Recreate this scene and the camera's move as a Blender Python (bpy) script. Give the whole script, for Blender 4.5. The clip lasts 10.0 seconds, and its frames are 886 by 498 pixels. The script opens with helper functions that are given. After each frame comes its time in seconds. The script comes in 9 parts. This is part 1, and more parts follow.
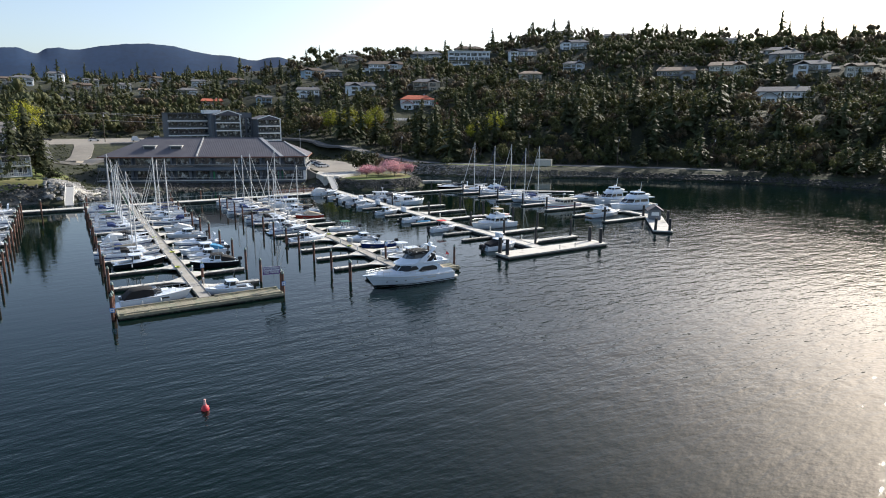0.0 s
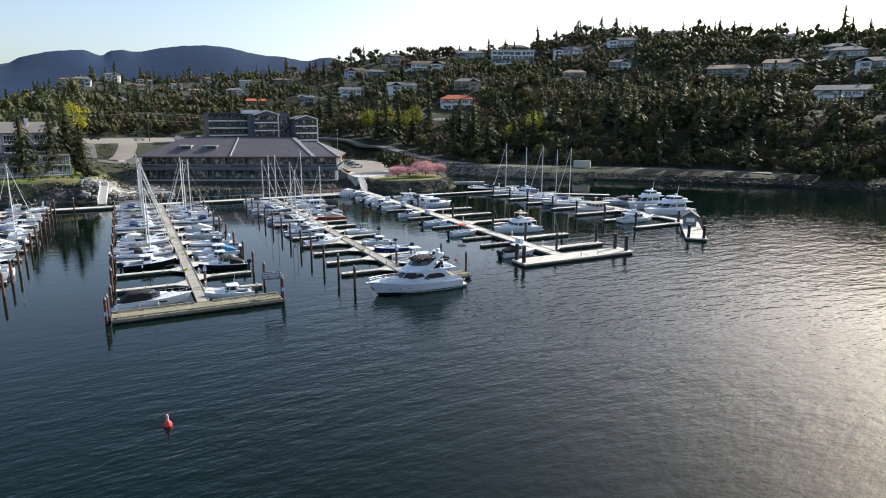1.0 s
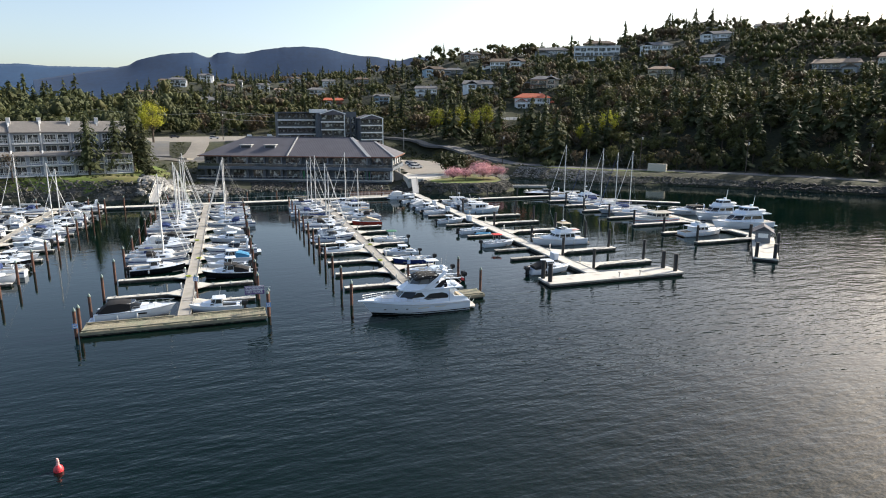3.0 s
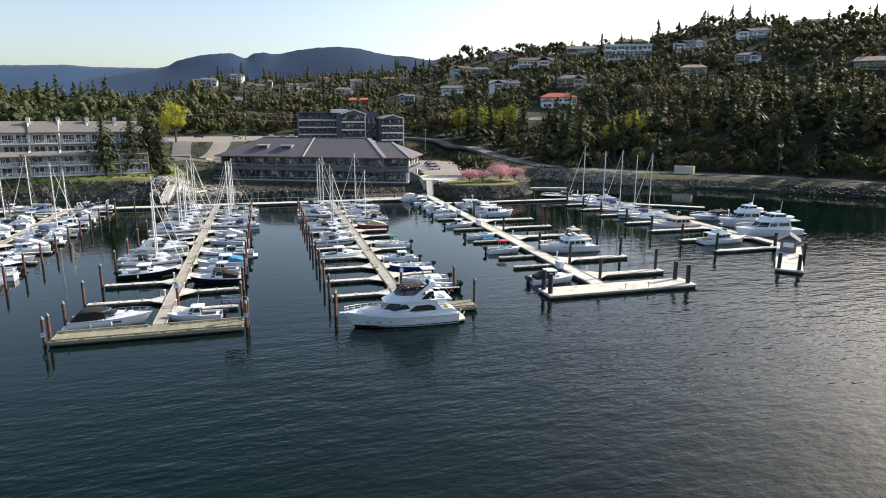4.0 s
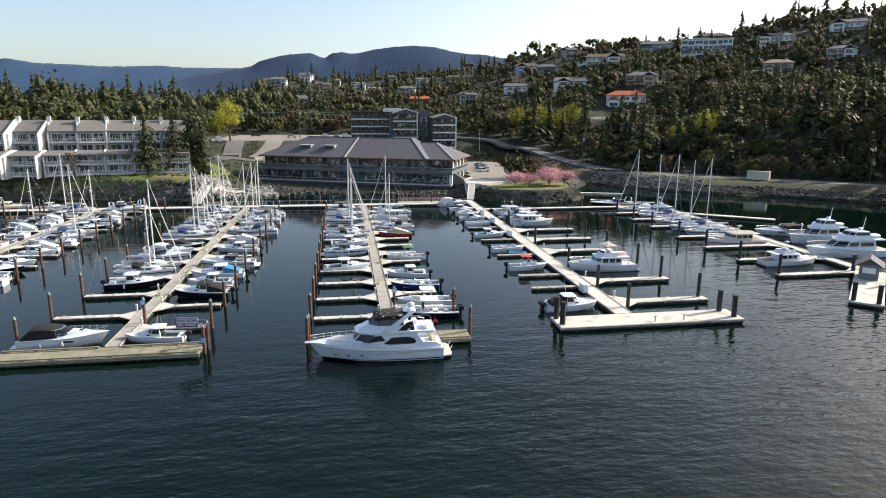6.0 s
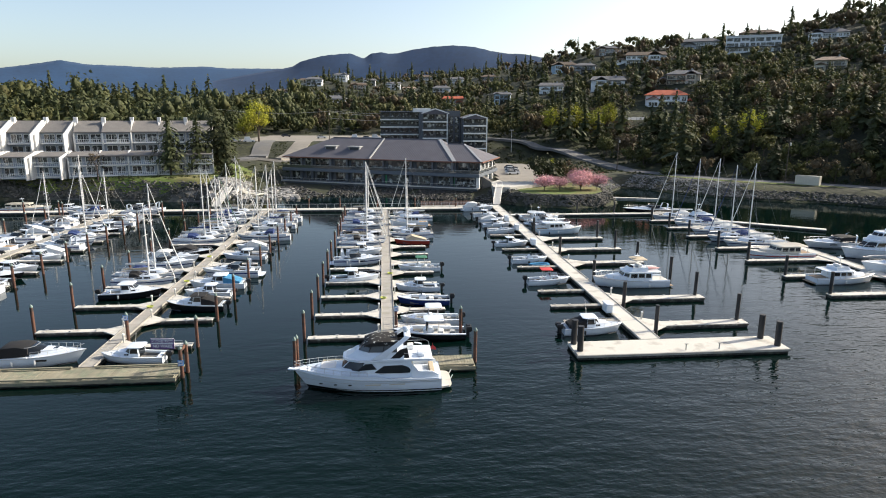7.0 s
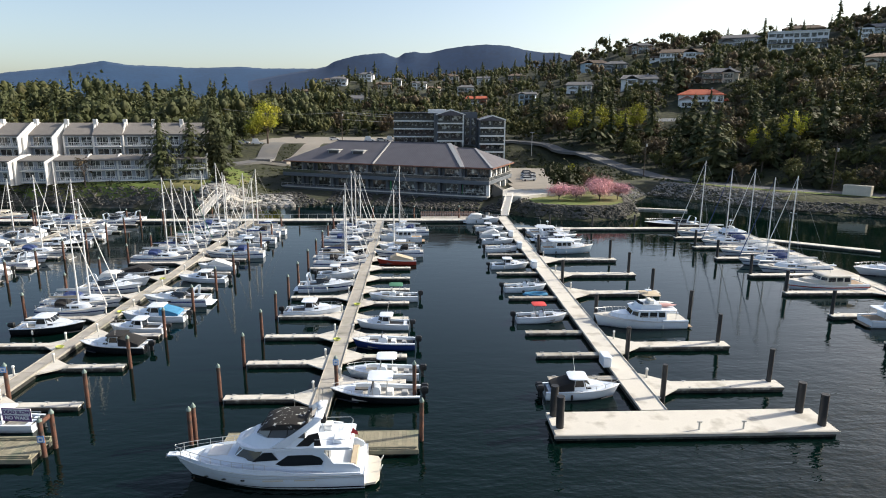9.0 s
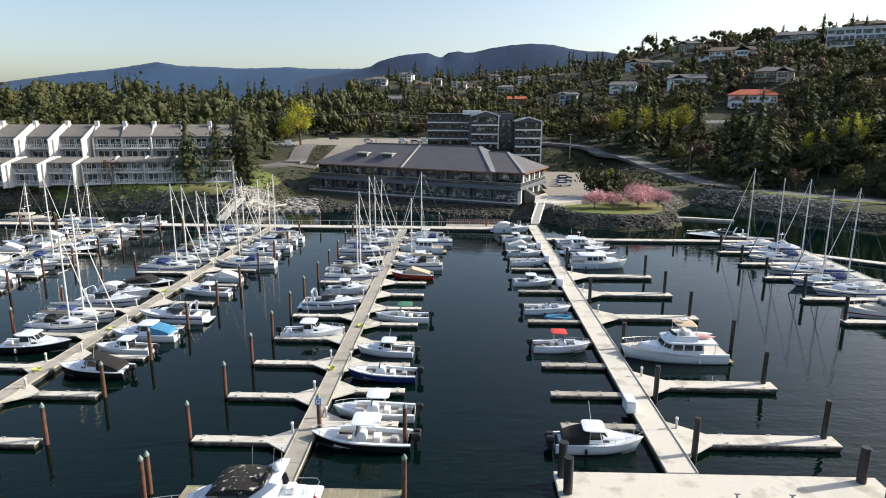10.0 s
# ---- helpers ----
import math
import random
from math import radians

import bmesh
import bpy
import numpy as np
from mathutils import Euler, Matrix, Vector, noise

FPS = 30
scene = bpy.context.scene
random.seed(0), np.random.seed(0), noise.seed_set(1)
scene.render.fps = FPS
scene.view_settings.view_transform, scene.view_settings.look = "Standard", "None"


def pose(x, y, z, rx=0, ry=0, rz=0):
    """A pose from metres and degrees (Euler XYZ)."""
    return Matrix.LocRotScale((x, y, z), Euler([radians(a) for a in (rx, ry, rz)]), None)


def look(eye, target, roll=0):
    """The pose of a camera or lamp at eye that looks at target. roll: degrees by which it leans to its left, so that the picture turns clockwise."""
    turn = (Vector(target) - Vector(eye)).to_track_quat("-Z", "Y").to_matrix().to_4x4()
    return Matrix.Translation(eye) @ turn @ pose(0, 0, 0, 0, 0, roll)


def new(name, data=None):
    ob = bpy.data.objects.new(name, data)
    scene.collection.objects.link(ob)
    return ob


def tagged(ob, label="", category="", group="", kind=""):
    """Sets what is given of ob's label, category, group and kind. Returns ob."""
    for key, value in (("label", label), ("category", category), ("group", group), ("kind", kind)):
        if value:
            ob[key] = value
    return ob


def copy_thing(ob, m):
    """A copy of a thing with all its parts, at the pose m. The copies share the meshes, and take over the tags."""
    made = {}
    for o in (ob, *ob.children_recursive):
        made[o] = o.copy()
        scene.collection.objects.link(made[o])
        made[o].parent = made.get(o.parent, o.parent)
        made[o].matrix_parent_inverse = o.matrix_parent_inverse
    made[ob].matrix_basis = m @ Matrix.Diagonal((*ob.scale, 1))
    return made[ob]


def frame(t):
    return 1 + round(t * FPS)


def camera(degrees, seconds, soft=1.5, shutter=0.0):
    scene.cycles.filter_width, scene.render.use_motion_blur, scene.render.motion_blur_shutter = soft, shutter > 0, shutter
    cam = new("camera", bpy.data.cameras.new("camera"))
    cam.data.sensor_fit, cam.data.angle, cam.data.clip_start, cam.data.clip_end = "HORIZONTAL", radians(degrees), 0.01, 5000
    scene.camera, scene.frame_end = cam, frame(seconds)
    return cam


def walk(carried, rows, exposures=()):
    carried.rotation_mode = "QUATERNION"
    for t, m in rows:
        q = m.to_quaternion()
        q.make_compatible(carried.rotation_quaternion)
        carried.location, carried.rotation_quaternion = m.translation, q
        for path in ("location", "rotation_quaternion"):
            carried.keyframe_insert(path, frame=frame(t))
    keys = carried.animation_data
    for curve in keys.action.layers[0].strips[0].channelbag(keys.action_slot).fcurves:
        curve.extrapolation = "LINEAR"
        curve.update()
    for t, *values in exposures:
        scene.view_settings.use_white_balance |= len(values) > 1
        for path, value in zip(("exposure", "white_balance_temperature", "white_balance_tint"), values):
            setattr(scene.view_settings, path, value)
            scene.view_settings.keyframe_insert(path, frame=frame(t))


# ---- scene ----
cam = camera(70.7, 10.0, soft=1.0)
PATH = [
    (0, (-41.788, -84.972, 22.975), (-40.769, -83.303, 22.554), 0.3),
    (0.5, (-38.467, -84.642, 23.128), (-37.516, -82.934, 22.706), 0.4),
    (1, (-35.191, -84.231, 23.177), (-34.304, -82.489, 22.754), 0.3),
    (1.5, (-31.874, -83.560, 23.273), (-31.056, -81.785, 22.848), 0.3),
    (2, (-28.488, -82.593, 23.385), (-27.739, -80.789, 22.958), 0.3),
    (2.5, (-25.130, -81.219, 23.407), (-24.448, -79.388, 22.979), 0.3),
    (4, (-15.684, -77.057, 23.651), (-15.153, -75.177, 23.221), 0.3),
    (4.5, (-12.553, -75.436, 23.688), (-12.089, -73.539, 23.257), 0.3),
    (5, (-9.467, -73.590, 23.713), (-9.064, -71.680, 23.282), 0.3),
    (5.5, (-6.814, -71.465, 23.823), (-6.457, -69.546, 23.389), 0.3),
    (7, (-0.171, -62.557, 24.082), (0.016, -60.614, 23.645), 0.3),
    (7.5, (1.912, -59.328, 24.291), (2.051, -57.381, 23.853), 0.2),
    (8, (3.994, -55.978, 24.384), (4.115, -54.030, 23.947), 0.2),
    (8.5, (6.127, -52.586, 24.495), (6.235, -50.638, 24.057), 0.2),
    (9, (8.194, -49.209, 24.675), (8.276, -47.260, 24.236), 0.3),
    (9.5, (10.134, -45.833, 24.995), (10.161, -43.883, 24.555), 0.3),
    (10, (11.867, -42.173, 25.285), (11.815, -40.223, 24.844), 0.3),
]
walk(cam, [(t, look(eye, target, roll)) for t, eye, target, roll in PATH], [(0, 0.37, 6550, 9), (2.5, 0.51, 6850, 9), (5.5, 0.53, 7050, 9), (8, 0.47, 7050, 9), (10, 0.38, 7000, 9)])


# ---- light ----
SUN_AZ, SUN_EL = 76.0, 29.0          # degrees clockwise from +y, degrees above the horizon
world = bpy.data.worlds.new("sky")
scene.world = world
world.use_nodes = True
wn = world.node_tree.nodes
wn.clear()
sky = wn.new("ShaderNodeTexSky")
sky.sky_type, sky.sun_disc = "NISHITA", False
sky.sun_elevation, sky.sun_rotation = radians(SUN_EL), radians(SUN_AZ)
sky.air_density, sky.dust_density, sky.ozone_density = 0.8, 2.2, 0.9
back = wn.new("ShaderNodeBackground")
back.inputs["Strength"].default_value = 0.172
wout = wn.new("ShaderNodeOutputWorld")
world.node_tree.links.new(sky.outputs[0], back.inputs[0])
world.node_tree.links.new(back.outputs[0], wout.inputs[0])
sun = new("sun", bpy.data.lights.new("sun", "SUN"))
sun.data.energy, sun.data.angle, sun.data.color = 5.0, radians(0.6), (1.0, 0.95, 0.87)
to_sun = Vector((math.sin(radians(SUN_AZ)) * math.cos(radians(SUN_EL)), math.cos(radians(SUN_AZ)) * math.cos(radians(SUN_EL)), math.sin(radians(SUN_EL))))
sun.matrix_basis = Matrix.Translation((60, 0, 120)) @ to_sun.to_track_quat("Z", "Y").to_matrix().to_4x4()


# ---- materials ----
def material(name, colour, rough=0.6, metal=0.0, vary=0.12, scale=2.0, fine=30.0, bump=0.0, random=0.0, coat=0.0, dirt_or_glare=None, dirt_or_glare_scale=0.4, dirt_or_glare_amount=0.35):
    """A surface with two scales of variation; a second colour can lie in patches, as stains or as painted glare."""
    m = bpy.data.materials.new(name)
    m.use_nodes = True
    nt = m.node_tree
    n, l = nt.nodes, nt.links
    b = n["Principled BSDF"]
    b.inputs["Roughness"].default_value, b.inputs["Metallic"].default_value = rough, metal
    b.inputs["Coat Weight"].default_value = coat
    geo = n.new("ShaderNodeTexCoord")
    big, small = n.new("ShaderNodeTexNoise"), n.new("ShaderNodeTexNoise")
    big.inputs["Scale"].default_value, small.inputs["Scale"].default_value = scale, fine
    big.inputs["Detail"].default_value, small.inputs["Detail"].default_value = 4, 3
    l.new(geo.outputs["Object"], big.inputs["Vector"])
    l.new(geo.outputs["Object"], small.inputs["Vector"])
    add = n.new("ShaderNodeMath")
    l.new(big.outputs["Fac"], add.inputs[0])
    l.new(small.outputs["Fac"], add.inputs[1])
    ramp = n.new("ShaderNodeMapRange")
    ramp.inputs["From Min"].default_value, ramp.inputs["From Max"].default_value = 0.6, 1.4
    ramp.inputs["To Min"].default_value, ramp.inputs["To Max"].default_value = 1 - vary, 1 + vary
    l.new(add.outputs[0], ramp.inputs["Value"])
    hsv = n.new("ShaderNodeHueSaturation")
    hsv.inputs["Color"].default_value = (*colour, 1)
    if dirt_or_glare:
        patch = n.new("ShaderNodeTexNoise")
        patch.inputs["Scale"].default_value, patch.inputs["Detail"].default_value = dirt_or_glare_scale, 6
        l.new(geo.outputs["Object"], patch.inputs["Vector"])
        cut = n.new("ShaderNodeMapRange")
        cut.inputs["From Min"].default_value, cut.inputs["From Max"].default_value = 0.62 - dirt_or_glare_amount * 0.3, 0.72 - dirt_or_glare_amount * 0.2
        l.new(patch.outputs["Fac"], cut.inputs["Value"])
        mix = n.new("ShaderNodeMix")
        mix.data_type = "RGBA"
        mix.inputs["A"].default_value, mix.inputs["B"].default_value = (*colour, 1), (*dirt_or_glare, 1)
        l.new(cut.outputs[0], mix.inputs["Factor"])
        l.new(mix.outputs["Result"], hsv.inputs["Color"])
    value = ramp.outputs[0]
    if random:
        info = n.new("ShaderNodeObjectInfo")
        isl = n.new("ShaderNodeNewGeometry")
        both = n.new("ShaderNodeMath")
        l.new(info.outputs["Random"], both.inputs[0])
        l.new(isl.outputs["Random Per Island"], both.inputs[1])
        rr = n.new("ShaderNodeMapRange")
        rr.inputs["From Min"].default_value, rr.inputs["From Max"].default_value = 0.0, 2.0
        rr.inputs["To Min"].default_value, rr.inputs["To Max"].default_value = 1 - random, 1 + random
        l.new(both.outputs[0], rr.inputs["Value"])
        mul = n.new("ShaderNodeMath")
        mul.operation = "MULTIPLY"
        l.new(value, mul.inputs[0])
        l.new(rr.outputs[0], mul.inputs[1])
        value = mul.outputs[0]
    l.new(value, hsv.inputs["Value"])
    l.new(hsv.outputs[0], b.inputs["Base Color"])
    if bump:
        bp = n.new("ShaderNodeBump")
        bp.inputs["Strength"].default_value, bp.inputs["Distance"].default_value = bump, 0.05
        l.new(add.outputs[0], bp.inputs["Height"])
        l.new(bp.outputs[0], b.inputs["Normal"])
    return m


def glass(name, colour=(0.02, 0.025, 0.03), rough=0.06):
    """Dark window glass seen from outside: a glossy dark pane."""
    m = bpy.data.materials.new(name)
    m.use_nodes = True
    b = m.node_tree.nodes["Principled BSDF"]
    b.inputs["Base Color"].default_value = (*colour, 1)
    b.inputs["Roughness"].default_value = rough
    b.inputs["IOR"].default_value = 1.5
    return m


def water_material():
    m = bpy.data.materials.new("sea_water")
    m.use_nodes = True
    n, l = m.node_tree.nodes, m.node_tree.links
    b = n["Principled BSDF"]
    b.inputs["Base Color"].default_value = (0.0006, 0.006, 0.0048, 1)
    b.inputs["Roughness"].default_value = 0.035
    b.inputs["IOR"].default_value = 1.27
    tc = n.new("ShaderNodeTexCoord")
    heights = []
    for scale, stretch, detail, amount in ((0.22, (1.0, 2.6, 1), 2.0, 1.0), (0.9, (1.0, 2.2, 1), 2.0, 0.42), (2.4, (1.0, 1.9, 1), 1.0, 0.09), (0.035, (1, 1.4, 1), 2.0, 1.6)):
        mp = n.new("ShaderNodeMapping")
        mp.inputs["Scale"].default_value = stretch
        mp.inputs["Rotation"].default_value = (0, 0, radians(-14))
        l.new(tc.outputs["Object"], mp.inputs["Vector"])
        t = n.new("ShaderNodeTexNoise")
        t.inputs["Scale"].default_value, t.inputs["Detail"].default_value, t.inputs["Roughness"].default_value = scale, detail, 0.5
        l.new(mp.outputs[0], t.inputs["Vector"])
        mu = n.new("ShaderNodeMath")
        mu.operation, mu.inputs[1].default_value = "MULTIPLY", amount
        l.new(t.outputs["Fac"], mu.inputs[0])
        heights.append(mu.outputs[0])
    total = heights[0]
    for h in heights[1:]:
        a = n.new("ShaderNodeMath")
        l.new(total, a.inputs[0])
        l.new(h, a.inputs[1])
        total = a.outputs[0]
    calm = n.new("ShaderNodeTexNoise")
    calm.inputs["Scale"].default_value, calm.inputs["Detail"].default_value = 0.02, 4
    l.new(tc.outputs["Object"], calm.inputs["Vector"])
    cr = n.new("ShaderNodeMapRange")
    cr.inputs["From Min"].default_value, cr.inputs["From Max"].default_value = 0.35, 0.65
    cr.inputs["To Min"].default_value, cr.inputs["To Max"].default_value = 0.5, 1.15
    l.new(calm.outputs["Fac"], cr.inputs["Value"])
    # the basin between the piers is sheltered from the breeze
    sep = n.new("ShaderNodeSeparateXYZ")
    l.new(tc.outputs["Object"], sep.inputs[0])
    off = n.new("ShaderNodeMath")
    off.operation, off.inputs[1].default_value = "MULTIPLY_ADD", -0.32
    l.new(sep.outputs["X"], off.inputs[0])
    l.new(sep.outputs["Y"], off.inputs[2])
    lee = n.new("ShaderNodeMapRange")
    lee.interpolation_type = "SMOOTHSTEP"
    lee.inputs["From Min"].default_value, lee.inputs["From Max"].default_value = -34.0, 16.0
    lee.inputs["To Min"].default_value, lee.inputs["To Max"].default_value = 1.0, 0.10
    l.new(off.outputs[0], lee.inputs["Value"])
    force = n.new("ShaderNodeMath")
    force.operation = "MULTIPLY"
    l.new(cr.outputs[0], force.inputs[0])
    l.new(lee.outputs[0], force.inputs[1])
    bp = n.new("ShaderNodeBump")
    bp.inputs["Distance"].default_value = 0.17
    l.new(force.outputs[0], bp.inputs["Strength"])
    l.new(total, bp.inputs["Height"])
    l.new(bp.outputs[0], b.inputs["Normal"])
    return m


def ground_material():
    """Dry forest floor, brush and moss, with bare rock where it is steep."""
    m = bpy.data.materials.new("hillside_ground")
    m.use_nodes = True
    n, l = m.node_tree.nodes, m.node_tree.links
    b = n["Principled BSDF"]
    b.inputs["Roughness"].default_value = 0.95
    tc = n.new("ShaderNodeTexCoord")
    a, c = n.new("ShaderNodeTexNoise"), n.new("ShaderNodeTexNoise")
    a.inputs["Scale"].default_value, a.inputs["Detail"].default_value = 0.05, 8
    c.inputs["Scale"].default_value, c.inputs["Detail"].default_value = 0.7, 6
    l.new(tc.outputs["Object"], a.inputs["Vector"])
    l.new(tc.outputs["Object"], c.inputs["Vector"])
    r1, r2 = n.new("ShaderNodeValToRGB"), n.new("ShaderNodeValToRGB")
    for r, cols in ((r1, ((0.3, (0.014, 0.018, 0.008)), (0.5, (0.024, 0.027, 0.012)), (0.62, (0.045, 0.052, 0.016)), (0.72, (0.032, 0.030, 0.018)))),
                    (r2, ((0.35, (0.05, 0.048, 0.044)), (0.6, (0.13, 0.125, 0.115))))):
        while len(r.color_ramp.elements) < len(cols):
            r.color_ramp.elements.new(0.5)
        for e, (p, col) in zip(r.color_ramp.elements, cols):
            e.position, e.color = p, (*col, 1)
    mix0 = n.new("ShaderNodeMath")
    mix0.operation, mix0.inputs[1].default_value = "MULTIPLY_ADD", 0.5
    l.new(a.outputs["Fac"], mix0.inputs[0])
    half = n.new("ShaderNodeMath")
    half.operation, half.inputs[1].default_value = "MULTIPLY", 0.5
    l.new(c.outputs["Fac"], half.inputs[0])
    l.new(half.outputs[0], mix0.inputs[2])
    l.new(mix0.outputs[0], r1.inputs[0])
    l.new(c.outputs["Fac"], r2.inputs[0])
    g = n.new("ShaderNodeNewGeometry")
    sep = n.new("ShaderNodeSeparateXYZ")
    l.new(g.outputs["True Normal"], sep.inputs[0])
    st = n.new("ShaderNodeMapRange")
    st.inputs["From Min"].default_value, st.inputs["From Max"].default_value = 0.80, 0.60
    l.new(sep.outputs["Z"], st.inputs["Value"])
    mx = n.new("ShaderNodeMix")
    mx.data_type = "RGBA"
    l.new(st.outputs[0], mx.inputs["Factor"])
    l.new(r1.outputs[0], mx.inputs["A"])
    l.new(r2.outputs[0], mx.inputs["B"])
    l.new(mx.outputs["Result"], b.inputs["Base Color"])
    bp = n.new("ShaderNodeBump")
    bp.inputs["Strength"].default_value, bp.inputs["Distance"].default_value = 0.8, 0.4
    l.new(c.outputs["Fac"], bp.inputs["Height"])
    l.new(bp.outputs[0], b.inputs["Normal"])
    return m


WATER = water_material()
GROUND = ground_material()
CONCRETE = material("pale_concrete", (0.55, 0.53, 0.48), 0.85, vary=0.10, scale=0.5, fine=9, bump=0.1, dirt_or_glare=(0.36, 0.34, 0.30), dirt_or_glare_scale=0.5, dirt_or_glare_amount=0.3)
OLD_TIMBER = material("weathered_timber", (0.25, 0.23, 0.165), 0.9, vary=0.25, scale=1.5, fine=25, bump=0.3, random=0.22, dirt_or_glare=(0.19, 0.20, 0.14), dirt_or_glare_scale=0.7)
OLD_DECK = material("grey_dock_planking", (0.36, 0.34, 0.305), 0.9, vary=0.18, scale=1.2, fine=20, bump=0.2, random=0.16, dirt_or_glare=(0.27, 0.26, 0.22), dirt_or_glare_scale=0.6)
DARK_FLOAT = material("dark_float_side", (0.025, 0.025, 0.025), 0.8, vary=0.3, dirt_or_glare=(0.07, 0.08, 0.06), dirt_or_glare_scale=2)
RUST = material("rusted_steel_pile", (0.125, 0.055, 0.036), 0.85, vary=0.3, scale=1.5, fine=12, bump=0.3, dirt_or_glare=(0.05, 0.036, 0.03), dirt_or_glare_scale=1.2, dirt_or_glare_amount=0.6)
BLACK_PILE = material("black_pile_sleeve", (0.022, 0.022, 0.024), 0.55, vary=0.25, scale=1, fine=10)
GELCOAT = material("white_gelcoat", (0.69, 0.75, 0.82), 0.22, vary=0.06, scale=1.2, fine=14, coat=0.4)
CREAM = material("cream_gelcoat", (0.55, 0.51, 0.43), 0.3, vary=0.06, coat=0.3)
NAVY = material("navy_gelcoat", (0.02, 0.04, 0.16), 0.2, vary=0.1, coat=0.5)
BLACKHULL = material("black_gelcoat", (0.012, 0.013, 0.016), 0.2, vary=0.2, coat=0.5)
REDHULL = material("red_painted_hull", (0.36, 0.045, 0.03), 0.35, vary=0.12)
BLUEPALE = material("pale_blue_gelcoat", (0.50, 0.62, 0.72), 0.25, vary=0.06, coat=0.3)
ANTIFOUL = material("dark_antifouling", (0.02, 0.022, 0.03), 0.8, vary=0.3)
NONSKID = material("nonskid_deck", (0.48, 0.47, 0.44), 0.8, vary=0.1, fine=60)
SOLE = material("grey_cockpit_sole", (0.20, 0.20, 0.20), 0.85, vary=0.25, fine=30, dirt_or_glare=(0.32, 0.30, 0.27), dirt_or_glare_scale=2.0)
RUB_BOARD = material("dark_rub_board", (0.10, 0.085, 0.07), 0.9, vary=0.35, scale=2, fine=14, dirt_or_glare=(0.30, 0.28, 0.24), dirt_or_glare_scale=1.5)
TEAK = material("teak", (0.29, 0.205, 0.13), 0.65, vary=0.2, scale=3, fine=40)
STEEL = material("stainless_tube", (0.55, 0.55, 0.55), 0.42, metal=0.8, vary=0.05)
WIRE = material("dull_rigging_wire", (0.34, 0.34, 0.34), 0.8, vary=0.1)
ALU = material("aluminium_mast", (0.70, 0.70, 0.69), 0.45, metal=0.1, vary=0.06)
BLACK = material("black_rubber", (0.015, 0.015, 0.016), 0.5, vary=0.3)
CANVAS_BLACK = material("black_canvas", (0.012, 0.012, 0.013), 0.9, vary=0.3, bump=0.2)
CANVAS_BLUE = material("blue_canvas", (0.022, 0.045, 0.14), 0.9, vary=0.2, bump=0.2)
CANVAS_TAN = material("tan_canvas", (0.45, 0.38, 0.28), 0.9, vary=0.15, bump=0.2)
CANVAS_GREY = material("grey_canvas", (0.30, 0.31, 0.32), 0.9, vary=0.15, bump=0.2)
CANVAS_WHITE = material("white_canvas", (0.70, 0.70, 0.68), 0.9, vary=0.1, bump=0.2)
CANVAS_TEAL = material("turquoise_canvas", (0.04, 0.20, 0.36), 0.9, vary=0.15, bump=0.2)
CANVAS_RED = material("red_canvas", (0.55, 0.05, 0.05), 0.9, vary=0.15)
KAYAK_PINK = material("faded_pink_kayak", (0.55, 0.30, 0.28), 0.5, vary=0.1)
CANVAS_GREEN = material("green_canvas", (0.04, 0.16, 0.10), 0.9, vary=0.15)
TINT = glass("tinted_boat_glass", (0.012, 0.015, 0.018), 0.1)
# Pale patches paint reflections and lit interiors into the pane colour.
PANE = material("window_pane", (0.016, 0.02, 0.023), 0.05, vary=0.3, scale=0.5, fine=2.0, random=0.5, dirt_or_glare=(0.40, 0.42, 0.41), dirt_or_glare_scale=0.8, dirt_or_glare_amount=0.36)
PANE.node_tree.nodes["Principled BSDF"].inputs["IOR"].default_value = 1.55


